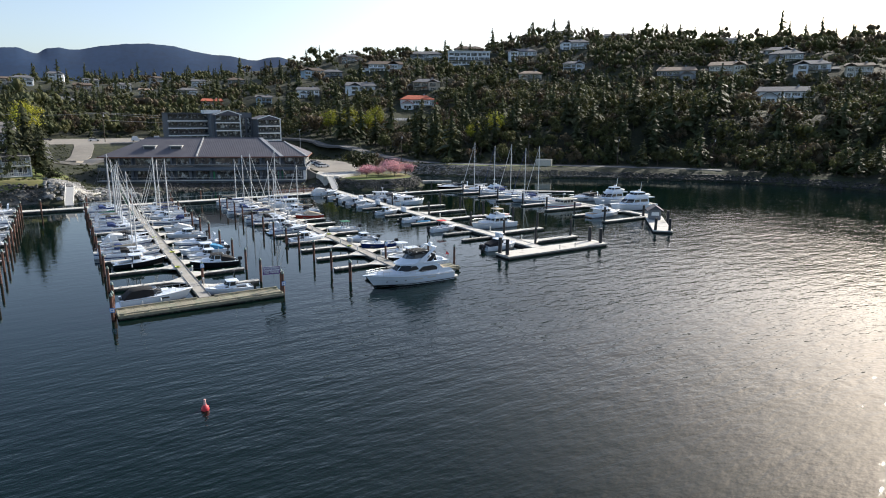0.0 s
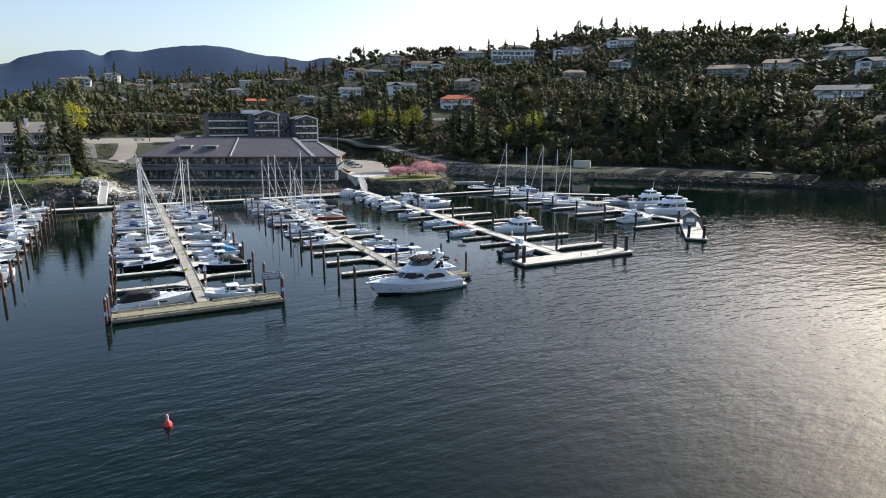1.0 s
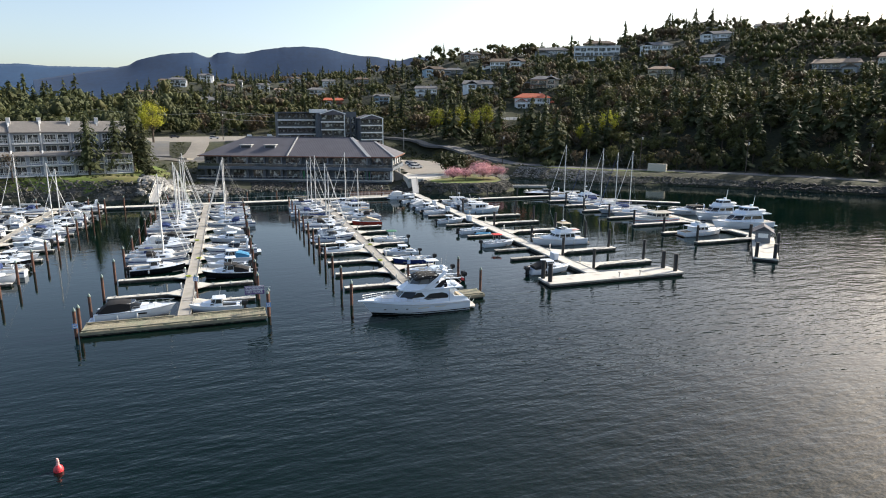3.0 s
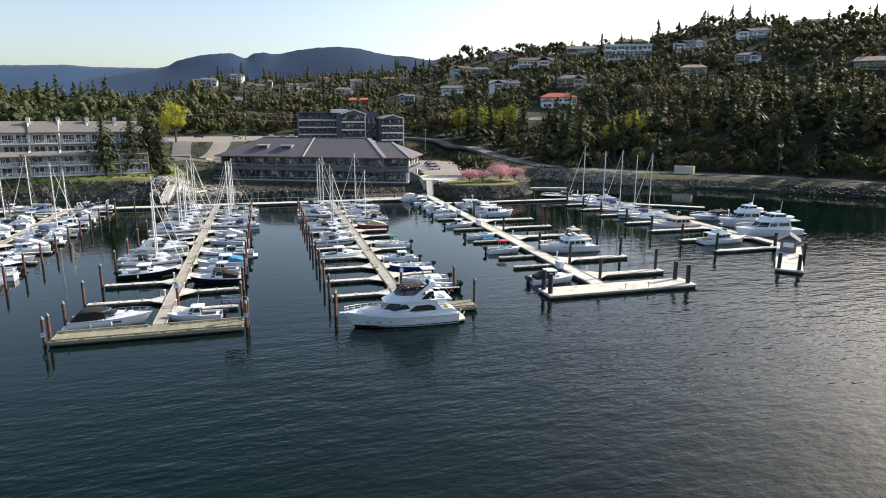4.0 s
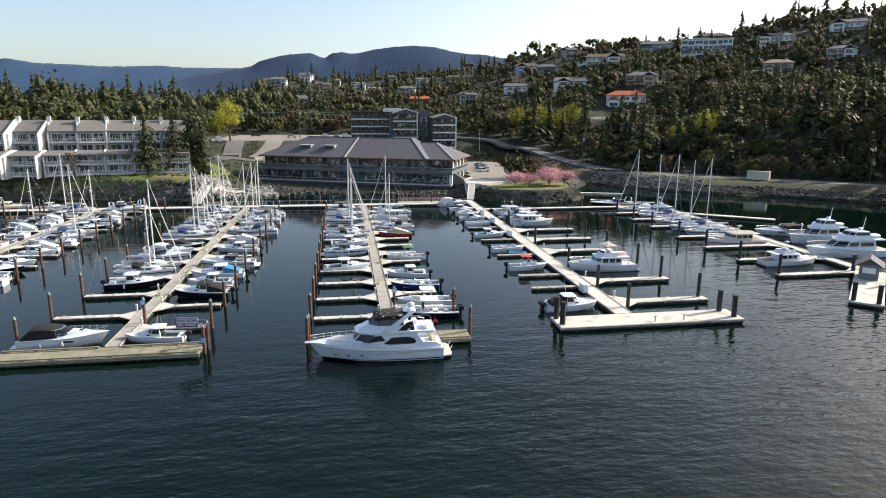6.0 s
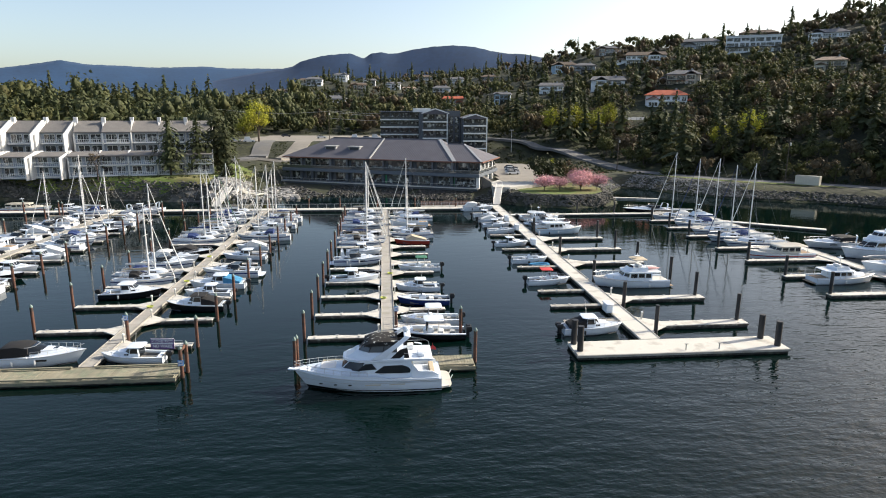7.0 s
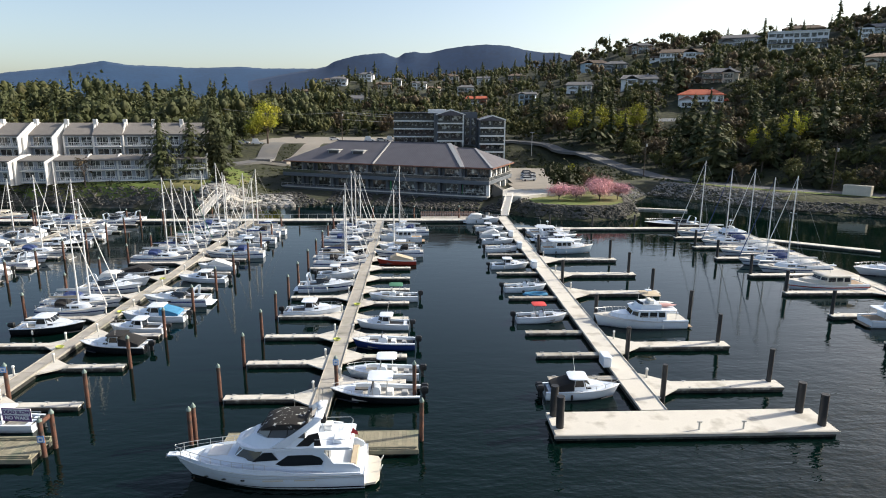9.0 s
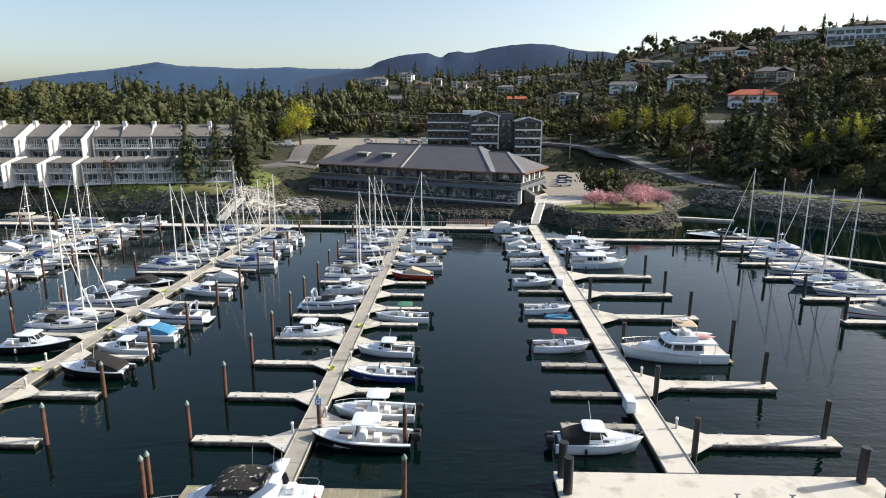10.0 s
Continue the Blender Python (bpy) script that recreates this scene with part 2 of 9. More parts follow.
# ---- building blocks ----
class Geo:
    """Collects vertices and faces of one mesh."""

    def __init__(self):
        self.v, self.f = [], []

    def add(self, verts, faces):
        k = len(self.v)
        self.v += [tuple(p) for p in verts]
        self.f += [tuple(i + k for i in face) for face in faces]
        return self

    def box(self, x0, x1, y0, y1, z0, z1, c=0.0):
        """A box between the given planes; c: chamfer of all edges."""
        if c <= 0:
            v = [(x, y, z) for z in (z0, z1) for y in (y0, y1) for x in (x0, x1)]
            return self.add(v, [(0, 2, 3, 1), (4, 5, 7, 6), (0, 1, 5, 4), (2, 6, 7, 3), (0, 4, 6, 2), (1, 3, 7, 5)])
        lo, hi = (x0, y0, z0), (x1, y1, z1)
        v, idx = [], {}
        for sx in (0, 1):
            for sy in (0, 1):
                for sz in (0, 1):
                    s = (sx, sy, sz)
                    for ax in range(3):
                        p = [(hi[i] if s[i] else lo[i]) for i in range(3)]
                        for i in range(3):
                            if i != ax:
                                p[i] += -c if s[i] else c
                        idx[s, ax] = len(v)
                        v.append(p)
        f = []
        for ax in range(3):
            a, b = [i for i in range(3) if i != ax]
            for side in (0, 1):
                ring = []
                for p, q in ((0, 0), (1, 0), (1, 1), (0, 1)):
                    s = [0, 0, 0]
                    s[ax], s[a], s[b] = side, p, q
                    ring.append(idx[tuple(s), ax])
                f.append(ring)
            for p in (0, 1):
                for q in (0, 1):
                    s0, s1 = [0, 0, 0], [0, 0, 0]
                    s0[a], s0[b], s0[ax], s1[a], s1[b], s1[ax] = p, q, 0, p, q, 1
                    f.append([idx[tuple(s0), a], idx[tuple(s1), a], idx[tuple(s1), b], idx[tuple(s0), b]])
        for sx in (0, 1):
            for sy in (0, 1):
                for sz in (0, 1):
                    f.append([idx[(sx, sy, sz), ax] for ax in range(3)])
        return self.add(v, f)

    def prism(self, poly, z0, z1):
        n = len(poly)
        v = [(x, y, z0) for x, y in poly] + [(x, y, z1) for x, y in poly]
        f = [tuple(range(n))[::-1], tuple(range(n, 2 * n))] + [(i, (i + 1) % n, n + (i + 1) % n, n + i) for i in range(n)]
        return self.add(v, f)

    def side(self, poly, y0, y1):
        """A prism of an x-z outline, from y0 to y1."""
        n = len(poly)
        v = [(x, y0, z) for x, z in poly] + [(x, y1, z) for x, z in poly]
        f = [tuple(range(n)), tuple(range(n, 2 * n))[::-1]] + [(i, n + i, n + (i + 1) % n, (i + 1) % n) for i in range(n)]
        return self.add(v, f)

    def tube(self, pts, r, n=6, r2=None):
        pts = [Vector(p) for p in pts]
        v, f = [], []
        for i, p in enumerate(pts):
            d = (pts[min(i + 1, len(pts) - 1)] - pts[max(i - 1, 0)]).normalized()
            a = d.cross(Vector((0, 0, 1)) if abs(d.z) < 0.9 else Vector((1, 0, 0))).normalized()
            b = d.cross(a)
            rr = r if r2 is None else r + (r2 - r) * i / (len(pts) - 1)
            v += [tuple(p + rr * (math.cos(2 * math.pi * k / n) * a + math.sin(2 * math.pi * k / n) * b)) for k in range(n)]
        for i in range(len(pts) - 1):
            f += [(i * n + k, i * n + (k + 1) % n, (i + 1) * n + (k + 1) % n, (i + 1) * n + k) for k in range(n)]
        f += [tuple(range(n))[::-1], tuple(range((len(pts) - 1) * n, len(pts) * n))]
        return self.add(v, f)

    def loft(self, rings, closed=True, caps=True):
        """Rings of equally many points, joined one to the next."""
        n = len(rings[0])
        v = [p for r in rings for p in r]
        m = n if closed else n - 1
        f = [(i * n + k, i * n + (k + 1) % n, (i + 1) * n + (k + 1) % n, (i + 1) * n + k) for i in range(len(rings) - 1) for k in range(m)]
        if caps:
            f += [tuple(range(n))[::-1], tuple(range((len(rings) - 1) * n, len(rings) * n))]
        return self.add(v, f)

    def ball(self, x, y, z, rx, ry, rz, n=8, m=5):
        rings = [[(x + rx * math.sin(math.pi * j / m) * math.cos(2 * math.pi * k / n), y + ry * math.sin(math.pi * j / m) * math.sin(2 * math.pi * k / n),
                   z + rz * math.cos(math.pi * j / m)) for k in range(n)] for j in range(1, m)]
        self.loft(rings[::-1], True, True)
        return self

    def mesh(self, name, mat, smooth=False):
        me = bpy.data.meshes.new(name)
        me.from_pydata(self.v, [], self.f)
        b = bmesh.new()
        b.from_mesh(me)
        bmesh.ops.recalc_face_normals(b, faces=b.faces)
        b.to_mesh(me)
        b.free()
        for p in me.polygons:
            p.use_smooth = smooth
        if mat:
            me.materials.append(mat)
        if smooth:
            me.set_sharp_from_angle(angle=radians(38))
        return me


def part(name, geo, mat, parent, label="", smooth=False, at=None):
    """Links a Geo as one mesh object under a thing or a part."""
    ob = new(name, geo.mesh(name, mat, smooth) if isinstance(geo, Geo) else geo)
    ob.parent = parent
    if at is not None:
        ob.matrix_basis = at
    if label:
        ob["label"] = label
    return ob


def thing(name, label, category, m=None, group="", kind=""):
    ob = tagged(new(name), label, category, group, kind)
    ob.empty_display_size = 0.3
    if m is not None:
        ob.matrix_basis = m
    return ob


def solid(name, geo, mat, label, category, m=None, group="", kind="", smooth=False):
    """A thing of one mesh."""
    ob = tagged(new(name, geo.mesh(name, mat, smooth)), label, category, group, kind)
    if m is not None:
        ob.matrix_basis = m
    return ob


# ---- the land ----
SHORE = [(-4600, 260), (-900, 190), (-300, 128), (-160, 115), (-101, 110.5), (-90, 112.3), (-74.6, 110), (-59, 107.3), (-46, 104.5), (-38, 104.2), (-31.5, 107.8), (-23.4, 109.5), (-16, 114), (-4.4, 113.7), (4.4, 110.8),
         (10, 106.5), (23.5, 104.5), (31, 98.8), (36, 93), (46, 89.2), (56, 90.8), (61, 97), (64, 108), (67, 118), (75.4, 130), (83.4, 120.8), (91.6, 109), (98, 102), (107, 97.5), (118, 92.5), (126, 86), (135, 78),
         (149, 64), (162, 50), (171, 35), (176, 19), (177, 5), (186, -30), (240, -110), (420, -260), (4600, -1400)]
LAND = SHORE + [(4600, 4600), (-4600, 4600)]


def smooth01(a, b, x):
    t = np.clip((x - a) / (b - a), 0, 1)
    return t * t * (3 - 2 * t)


def waves(x, y, s):
    """Cheap smooth noise, about -1 to 1."""
    return (np.sin(x * s + 1.3 * np.sin(y * s * 0.7)) + np.sin(y * s * 1.13 + 2.1 + 1.7 * np.sin(x * s * 0.6 + 0.5)) + 0.5 * np.sin((x + y) * s * 2.3 + 4)) / 2.5


def inland(x, y):
    """Metres from the waterline, positive on land."""
    x, y = np.asarray(x, float), np.asarray(y, float)
    best = np.full(x.shape, 1e9)
    inside = np.zeros(x.shape, bool)
    n = len(LAND)
    for i in range(n):
        (ax, ay), (bx, by) = LAND[i], LAND[(i + 1) % n]
        if i < len(SHORE) - 1:
            t = np.clip(((x - ax) * (bx - ax) + (y - ay) * (by - ay)) / ((bx - ax) ** 2 + (by - ay) ** 2), 0, 1)
            best = np.minimum(best, np.hypot(x - ax - t * (bx - ax), y - ay - t * (by - ay)))
        if ay != by:
            cross = ((ay > y) != (by > y)) & (x < (bx - ax) * (y - ay) / (by - ay) + ax)
            inside ^= cross
    return np.where(inside, best, -best)


def ground(x, y):
    x, y = np.asarray(x, float), np.asarray(y, float)
    d = inland(x, y)
    d = d + 0.7 * waves(x, y, 0.55) * np.exp(-np.abs(d) / 12)
    right = smooth01(60, 95, x)
    islet = smooth01(30, 38, x) * (1 - smooth01(60, 68, x)) * (1 - smooth01(112, 122, y))
    left = 1 - smooth01(-48, -36, x)
    top = 3.0 + 2.4 * left + 0.3 * right - 0.3 * islet
    reach = 6.0 - 0.3 * left + 3.0 * right - 3.0 * islet
    front = smooth01(-40, -33, x) * (1 - smooth01(27, 34, x))
    top = top - 1.9 * front + 2.2 * front * smooth01(30, 52, d)
    reach = reach + 16 * front
    bank = np.where(d > 0, top * smooth01(-0.3, 1.0, d / reach), np.maximum(-4.0, d * 0.4))
    k = 0.085 + 0.205 * smooth01(-10, 190, x) + 0.07 * smooth01(205, 300, x) - 0.02 * left + 0.045 * (1 - smooth01(-150, -70, x))
    rise = np.maximum(0, d - 27 - 6 * left)
    rise = np.minimum(rise, 265 + 20 * (1 - np.exp(-np.maximum(0, rise - 265) / 20)))
    hill = k * rise
    hill = 95 * (1 - np.exp(-hill / 95 - (hill / 150) ** 2)) + 12 * (1 - smooth01(20, 140, x)) * smooth01(430, 600, y)
    hill = hill + 9 * smooth01(0, 32, rise) * (1 - smooth01(36, 80, rise)) * smooth01(100, 135, x) * (1 - smooth01(120, 170, y)) + 10 * np.exp(-(((x - 370) / 75) ** 2) - ((y - 345) / 90) ** 2)
    flat_left = 1 - smooth01(-120, -40, x)
    hill = hill * (1 - flat_left) + 15 * (1 - np.exp(-hill / 15)) * flat_left
    rough = np.where(d > 30, waves(x, y, 0.045) * np.minimum(4, rise * 0.05) + waves(x + 40, y, 0.17) * np.minimum(1.0, rise * 0.03), 0)
    lot = smooth01(-80, -58, x) * (1 - smooth01(8, 34, x)) * smooth01(180, 204, y) * (1 - smooth01(264, 292, y))
    land = (bank + hill + rough) * (1 - lot) + 10.5 * lot
    land = land + 17 * np.exp(-(((x + 55) / 85) ** 2) - ((y - 565) / 105) ** 2)
    yard = smooth01(30, 37, x) * (1 - smooth01(62, 74, x)) * smooth01(112, 119, y) * (1 - smooth01(184, 208, y)) * smooth01(3, 8, d)
    return land * (1 - yard) + 3.3 * yard


def build_land():
    xs = np.concatenate([[-4500, -3000, -2000, -1300, -900, -650, -480, -380, -310, -270], np.arange(-240, 440, 3.0), [446, 460, 490, 540, 620, 760, 1000, 1400, 2000, 3000, 4500]])
    ys = np.concatenate([[-4500, -2500, -1400, -800, -500, -330, -220, -150, -100, -70], np.arange(-48, 470, 3.0), [480, 500, 530, 570, 630, 720, 860, 1100, 1500, 2100, 3000, 4500]])
    gx, gy = np.meshgrid(xs, ys)
    gz = ground(gx, gy)
    nx, ny = len(xs), len(ys)
    verts = np.stack([gx, gy, gz], -1).reshape(-1, 3)
    i = (np.arange(ny - 1)[:, None] * nx + np.arange(nx - 1)).ravel()
    faces = np.stack([i, i + 1, i + nx + 1, i + nx], -1)
    me = bpy.data.meshes.new("ground")
    me.from_pydata(verts.tolist(), [], faces.tolist())
    me.polygons.foreach_set("use_smooth", [True] * len(me.polygons))
    me.materials.append(GROUND)
    tagged(new("ground", me), "wooded rocky hillside with dry brush sloping to the shore", "ground", kind="structure")


build_land()
sea = Geo().add([(-4600, -4600, 0), (4600, -4600, 0), (4600, 4600, 0), (-4600, 4600, 0)], [(0, 1, 2, 3)])
solid("water", sea, WATER, "dark calm sea water with small ripples", "water", kind="structure")


def Z(x, y):
    return float(ground(np.array([x]), np.array([y]))[0])


def build_mountains():
    """Far wooded ridges, distance haze painted into their blue: azimuth and height of the skyline in degrees."""
    def ridge(mat, dist, line, label):
        az, el = np.array(line).T
        a = np.linspace(az[0], az[-1], 640)
        e = np.interp(a, az, el)
        e = np.convolve(np.pad(e, 2, mode="edge"), np.ones(5) / 5, "valid") + 0.02 * waves(a, 2.0, 7.0) + 0.012 * waves(a, 5.0, 31.0)
        soft = np.convolve(np.pad(e, 40, mode="edge"), np.ones(81) / 81, "valid")
        near_line = np.convolve(np.pad(e, 10, mode="edge"), np.ones(21) / 21, "valid")
        rows = []
        for k, (far, part_h) in enumerate(((0.86, -0.05), (0.9, 0.35), (0.95, 0.7), (0.985, 0.93), (1.0, 1.0), (1.12, 0.3))):
            r = dist * far
            h = 24 + dist * np.tan(np.radians(e if part_h == 1.0 else near_line if part_h > 0.9 else soft)) * part_h + dist * 0.0025 * waves(a, k * 3.0, 0.35) * (part_h < 0.9)
            rows.append([(float(r * math.sin(radians(t))) - 10, float(r * math.cos(radians(t))) - 65, float(z)) for t, z in zip(a, h)])
        solid("mountain", Geo().loft(rows, False, False), mat, label, "mountain", kind="structure", smooth=True)
    # Air haze is put into both base colours, paler on the farther ridge.
    near = material("forest_haze_painted_in", (0.008, 0.034, 0.086), 1.0, vary=0.22, scale=0.008, fine=0.06)
    far = material("far_forest_haze_painted_in", (0.014, 0.050, 0.115), 1.0, vary=0.18, scale=0.006, fine=0.05)
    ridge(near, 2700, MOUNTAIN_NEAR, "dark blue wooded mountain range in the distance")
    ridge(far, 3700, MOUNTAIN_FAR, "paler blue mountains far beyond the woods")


MOUNTAIN_NEAR = [(-14, 2.2), (-10, 3.0), (-8.4, 3.3), (-7.4, 3.5), (-6.7, 3.95), (-4.8, 4.45), (-3.4, 4.62), (-2.4, 4.68), (-1.75, 4.42), (-1.3, 4.25), (-0.75, 4.68), (0.1, 4.82), (1.0, 4.7), (1.7, 4.76), (2.7, 5.02), (4.5, 5.3), (6.4, 5.44), (8.3, 5.33), (9.7, 5.0),
                 (11.2, 4.76), (12.6, 4.72), (14.0, 4.46), (14.8, 4.4), (15.9, 4.7), (16.8, 4.74), (17.7, 4.45), (19.0, 4.25), (22, 4.15), (30, 3.6), (40, 2.0)]
MOUNTAIN_FAR = [(-62, 0.8), (-45, 1.0), (-36, 1.6), (-32, 2.3), (-30.5, 2.55), (-28.6, 2.8), (-26.9, 3.1), (-24.9, 3.5), (-23.2, 3.24), (-20.5, 3.22), (-18.8, 3.15), (-17.2, 3.2), (-14.5, 3.35), (-13.0, 3.24), (-9.3, 3.3), (-7.9, 3.3), (0, 3.2), (15, 3.0)]
build_mountains()


# ---- docks ----
def deck_strip(x0, x1, y0, y1, z, along_y, step, gap=0.03, thick=0.12):
    """Boxes for a run of deck sections."""
    out = []
    a, b = (y0, y1) if along_y else (x0, x1)
    n = max(1, round((b - a) / step))
    for i in range(n):
        p, q = a + (b - a) * i / n + gap / 2, a + (b - a) * (i + 1) / n - gap / 2
        out.append((x0, x1, p, q) if along_y else (p, q, y0, y1))
    return out


def pier(name, label, x, half, y0, y1, deck, top=0.5, step=3.0, edge=None):
    """A long floating pier along y, in sections, with a dark float under it and a kerb on both sides."""
    ob = thing(name, label, "dock")
    for a in deck_strip(x - half, x + half, y0, y1, top, True, step):
        part("deck_section", Geo().box(*a, top - 0.14, top + random.uniform(-0.012, 0.012), 0.015), deck, ob)
    part("float", Geo().box(x - half + 0.06, x + half - 0.06, y0 + 0.05, y1 - 0.05, -0.45, top - 0.16), DARK_FLOAT, ob)
    for sx in (-1, 1):
        part("kerb", Geo().box(x + sx * half - 0.07 * (sx > 0), x + sx * half + 0.07 * (sx < 0), y0, y1, top + 0.016, top + 0.09, 0.01), edge or deck, ob)
    return ob


def finger(dock, x_in, x_tip, y, half, deck, top=0.45, gusset=1.4, skew=0.0):
    """A finger float on a pier, with gussets at its root."""
    s = 1 if x_tip > x_in else -1
    g = Geo().box(min(x_in, x_tip), max(x_in, x_tip), y - half, y + half, top - 0.13, top, 0.02)
    f = part("finger", g, deck, dock)
    if gusset:
        part("gusset", Geo().prism([(x_in, y - half - gusset), (x_in + s * gusset * 1.3, y - half), (x_in, y - half)], top - 0.12, top - 0.004), deck, f)
        part("gusset", Geo().prism([(x_in, y + half), (x_in + s * gusset * 1.3, y + half), (x_in, y + half + gusset)], top - 0.12, top - 0.004), deck, f)
    part("float", Geo().box(min(x_in, x_tip) + 0.08, max(x_in, x_tip) - 0.08, y - half + 0.06, y + half - 0.06, -0.4, top - 0.14), DARK_FLOAT, f)
    for sy in (-1, 1):
        part("rub_board", Geo().box(min(x_in, x_tip) + 0.3, max(x_in, x_tip) - 0.02, y + sy * (half + 0.03) - 0.028, y + sy * (half + 0.03) + 0.028, top - 0.26, top - 0.06, 0.01), RUB_BOARD, f)
    for k in range(3):
        cx = x_in + (x_tip - x_in) * (0.3 + 0.3 * k)
        for sy in (-1, 1):
            c = Geo().box(cx - 0.18, cx + 0.18, y + sy * (half - 0.1) - 0.03, y + sy * (half - 0.1) + 0.03, top + 0.07, top + 0.11, 0.01)
            c.box(cx - 0.06, cx + 0.06, y + sy * (half - 0.1) - 0.025, y + sy * (half - 0.1) + 0.025, top, top + 0.075)
            part("cleat", c, STEEL, f)
    return f


PILE_MESH = {}


def pile(x, y, top=3.2, r=0.17, black=False, group="mooring piles"):
    """A steel pile driven through the water, with a cap."""
    ob = thing("mooring_pile", "black sleeved steel pile standing in the water" if black else "rusty brown steel mooring pile with a pale cone cap", "pile",
               Matrix.Translation((x, y, 0)) @ Euler((random.uniform(-0.012, 0.012), random.uniform(-0.012, 0.012), random.uniform(0, 6))).to_matrix().to_4x4(), group)
    key = (round(top, 1), r, black)
    if key not in PILE_MESH:
        g = Geo().tube([(0, 0, -3), (0, 0, top * 0.5), (0, 0, top)], r, 12)
        c = Geo()
        if black:
            c.tube([(0, 0, top), (0, 0, top + 0.05)], r * 1.04, 12)
        else:
            c.loft([[(rr * math.cos(k * math.pi / 6), rr * math.sin(k * math.pi / 6), top + z) for k in range(12)] for rr, z in ((r * 1.06, -0.1), (r * 1.06, 0.02), (0.02, 0.28))])
        PILE_MESH[key] = (g.mesh("shaft", BLACK_PILE if black else RUST, True), c.mesh("cap", BLACK if black else PILE_CAP, True))
    part("shaft", PILE_MESH[key][0], None, ob)
    part("cap", PILE_MESH[key][1], None, ob)
    return ob


PILE_CAP = material("green_grey_pile_cap", (0.16, 0.22, 0.20), 0.6, vary=0.2)

# middle pier
dock_b = pier("floating_pier", "long grey timber floating pier with finger berths on both sides", 0.1, 0.78, -5.3, 86.4, OLD_DECK)
B_LEFT = [0.9, 8.4, 15.7, 22.6, 30.2, 37.2, 45.4, 53.4, 60.6, 68.0, 76.0]
B_RIGHT = [3.7, 9.8, 15.6, 21.4, 27.5, 33.5, 39.4, 45.4, 51.5, 57.5, 64.0, 70.5, 77.0]
for y in B_LEFT:
    finger(dock_b, -0.7, -8.4, y, 0.45, CONCRETE)
    pile(-8.75, y + 0.2)
for y in B_RIGHT:
    finger(dock_b, 0.9, 7.1, y, 0.42, CONCRETE)
end_b = thing("end_float", "weathered timber end float of the middle pier", "dock")
for a in deck_strip(-6.2, 8.2, -8.1, -5.4, 0.5, False, 0.3, 0.015):
    part("plank", Geo().box(*a, 0.42, 0.5 + random.uniform(-0.008, 0.008)), OLD_TIMBER, end_b)
part("float", Geo().box(-6.1, 8.1, -8.0, -5.5, -0.45, 0.4), DARK_FLOAT, end_b)
part("fascia", Geo().box(-6.22, 8.22, -8.2, -8.11, 0.2, 0.52, 0.01).box(-6.22, 8.22, -5.39, -5.31, 0.2, 0.52, 0.01), OLD_TIMBER, end_b)
for x, y in ((8.45, -6.0), (-8.75, -6.1), (-8.6, -5.55), (7.9, 1.0)):
    pile(x, y, 3.3 if x > 0 else 2.9)

# left pier
dock_a = pier("floating_pier", "long grey timber floating pier crowded with boats", -28.0, 0.72, -5.3, 86.4, OLD_DECK)
A_LEFT = [5.0, 13.8, 22.5, 31.5, 40.5, 49.5, 58.5, 67.5, 76.5]
A_RIGHT = [0.0, 8.0, 16.5, 25.5, 34.5, 43.0, 51.5, 60.0, 68.5, 77.0]
for y in A_LEFT:
    finger(dock_a, -28.7, -37.6, y, 0.45, CONCRETE)
    pile(-38.0, y + 0.3)
for y in A_RIGHT:
    finger(dock_a, -27.3, -19.9, y, 0.45, CONCRETE)
    pile(-19.5, y + 0.3)
end_a = thing("end_float", "weathered greenish timber end float", "dock")
for a in deck_strip(-38.0, -19.0, -8.5, -5.6, 0.5, False, 0.3, 0.015):
    part("plank", Geo().box(*a, 0.42, 0.5 + random.uniform(-0.008, 0.008)), OLD_TIMBER, end_a)
part("float", Geo().box(-37.9, -19.1, -8.4, -5.7, -0.45, 0.4), DARK_FLOAT, end_a)
part("fascia", Geo().box(-38.05, -18.95, -8.6, -8.51, 0.2, 0.53, 0.01).box(-38.05, -18.95, -5.59, -5.51, 0.2, 0.53, 0.01), OLD_TIMBER, end_a)
for x, y, h in ((-38.5, -7.9, 2.9), (-38.3, -6.8, 2.9), (-18.7, -7.4, 2.9), (-18.6, -6.2, 2.9), (-38.0, -2.5, 2.9)):
    pile(x, y, h)



def bull_rail(float_ob, x0, x1, y, z=0.5):
    """A timber rail on blocks along the edge of a float."""
    r = part("bull_rail", Geo().box(x0, x1, y - 0.09, y + 0.09, z + 0.1, z + 0.24, 0.015), OLD_TIMBER, float_ob)
    n = int((x1 - x0) / 2.4)
    for i in range(n + 1):
        c = x0 + 0.3 + (x1 - x0 - 0.6) * i / n
        part("block", Geo().box(c - 0.2, c + 0.2, y - 0.08, y + 0.08, z - 0.01, z + 0.1), OLD_TIMBER, r)


bull_rail(end_a, -37.9, -19.1, -8.35)
bull_rail(end_a, -37.9, -29.0, -5.8)
bull_rail(end_a, -27.0, -19.1, -5.8)
bull_rail(end_b, -6.1, 8.1, -8.0)
brace = thing("pile_brace", "orange rusty steel bar joining two piles", "brace")
part("bar", Geo().box(-18.74, -18.56, -7.35, -6.25, 2.55, 2.85, 0.02), RUST, brace)
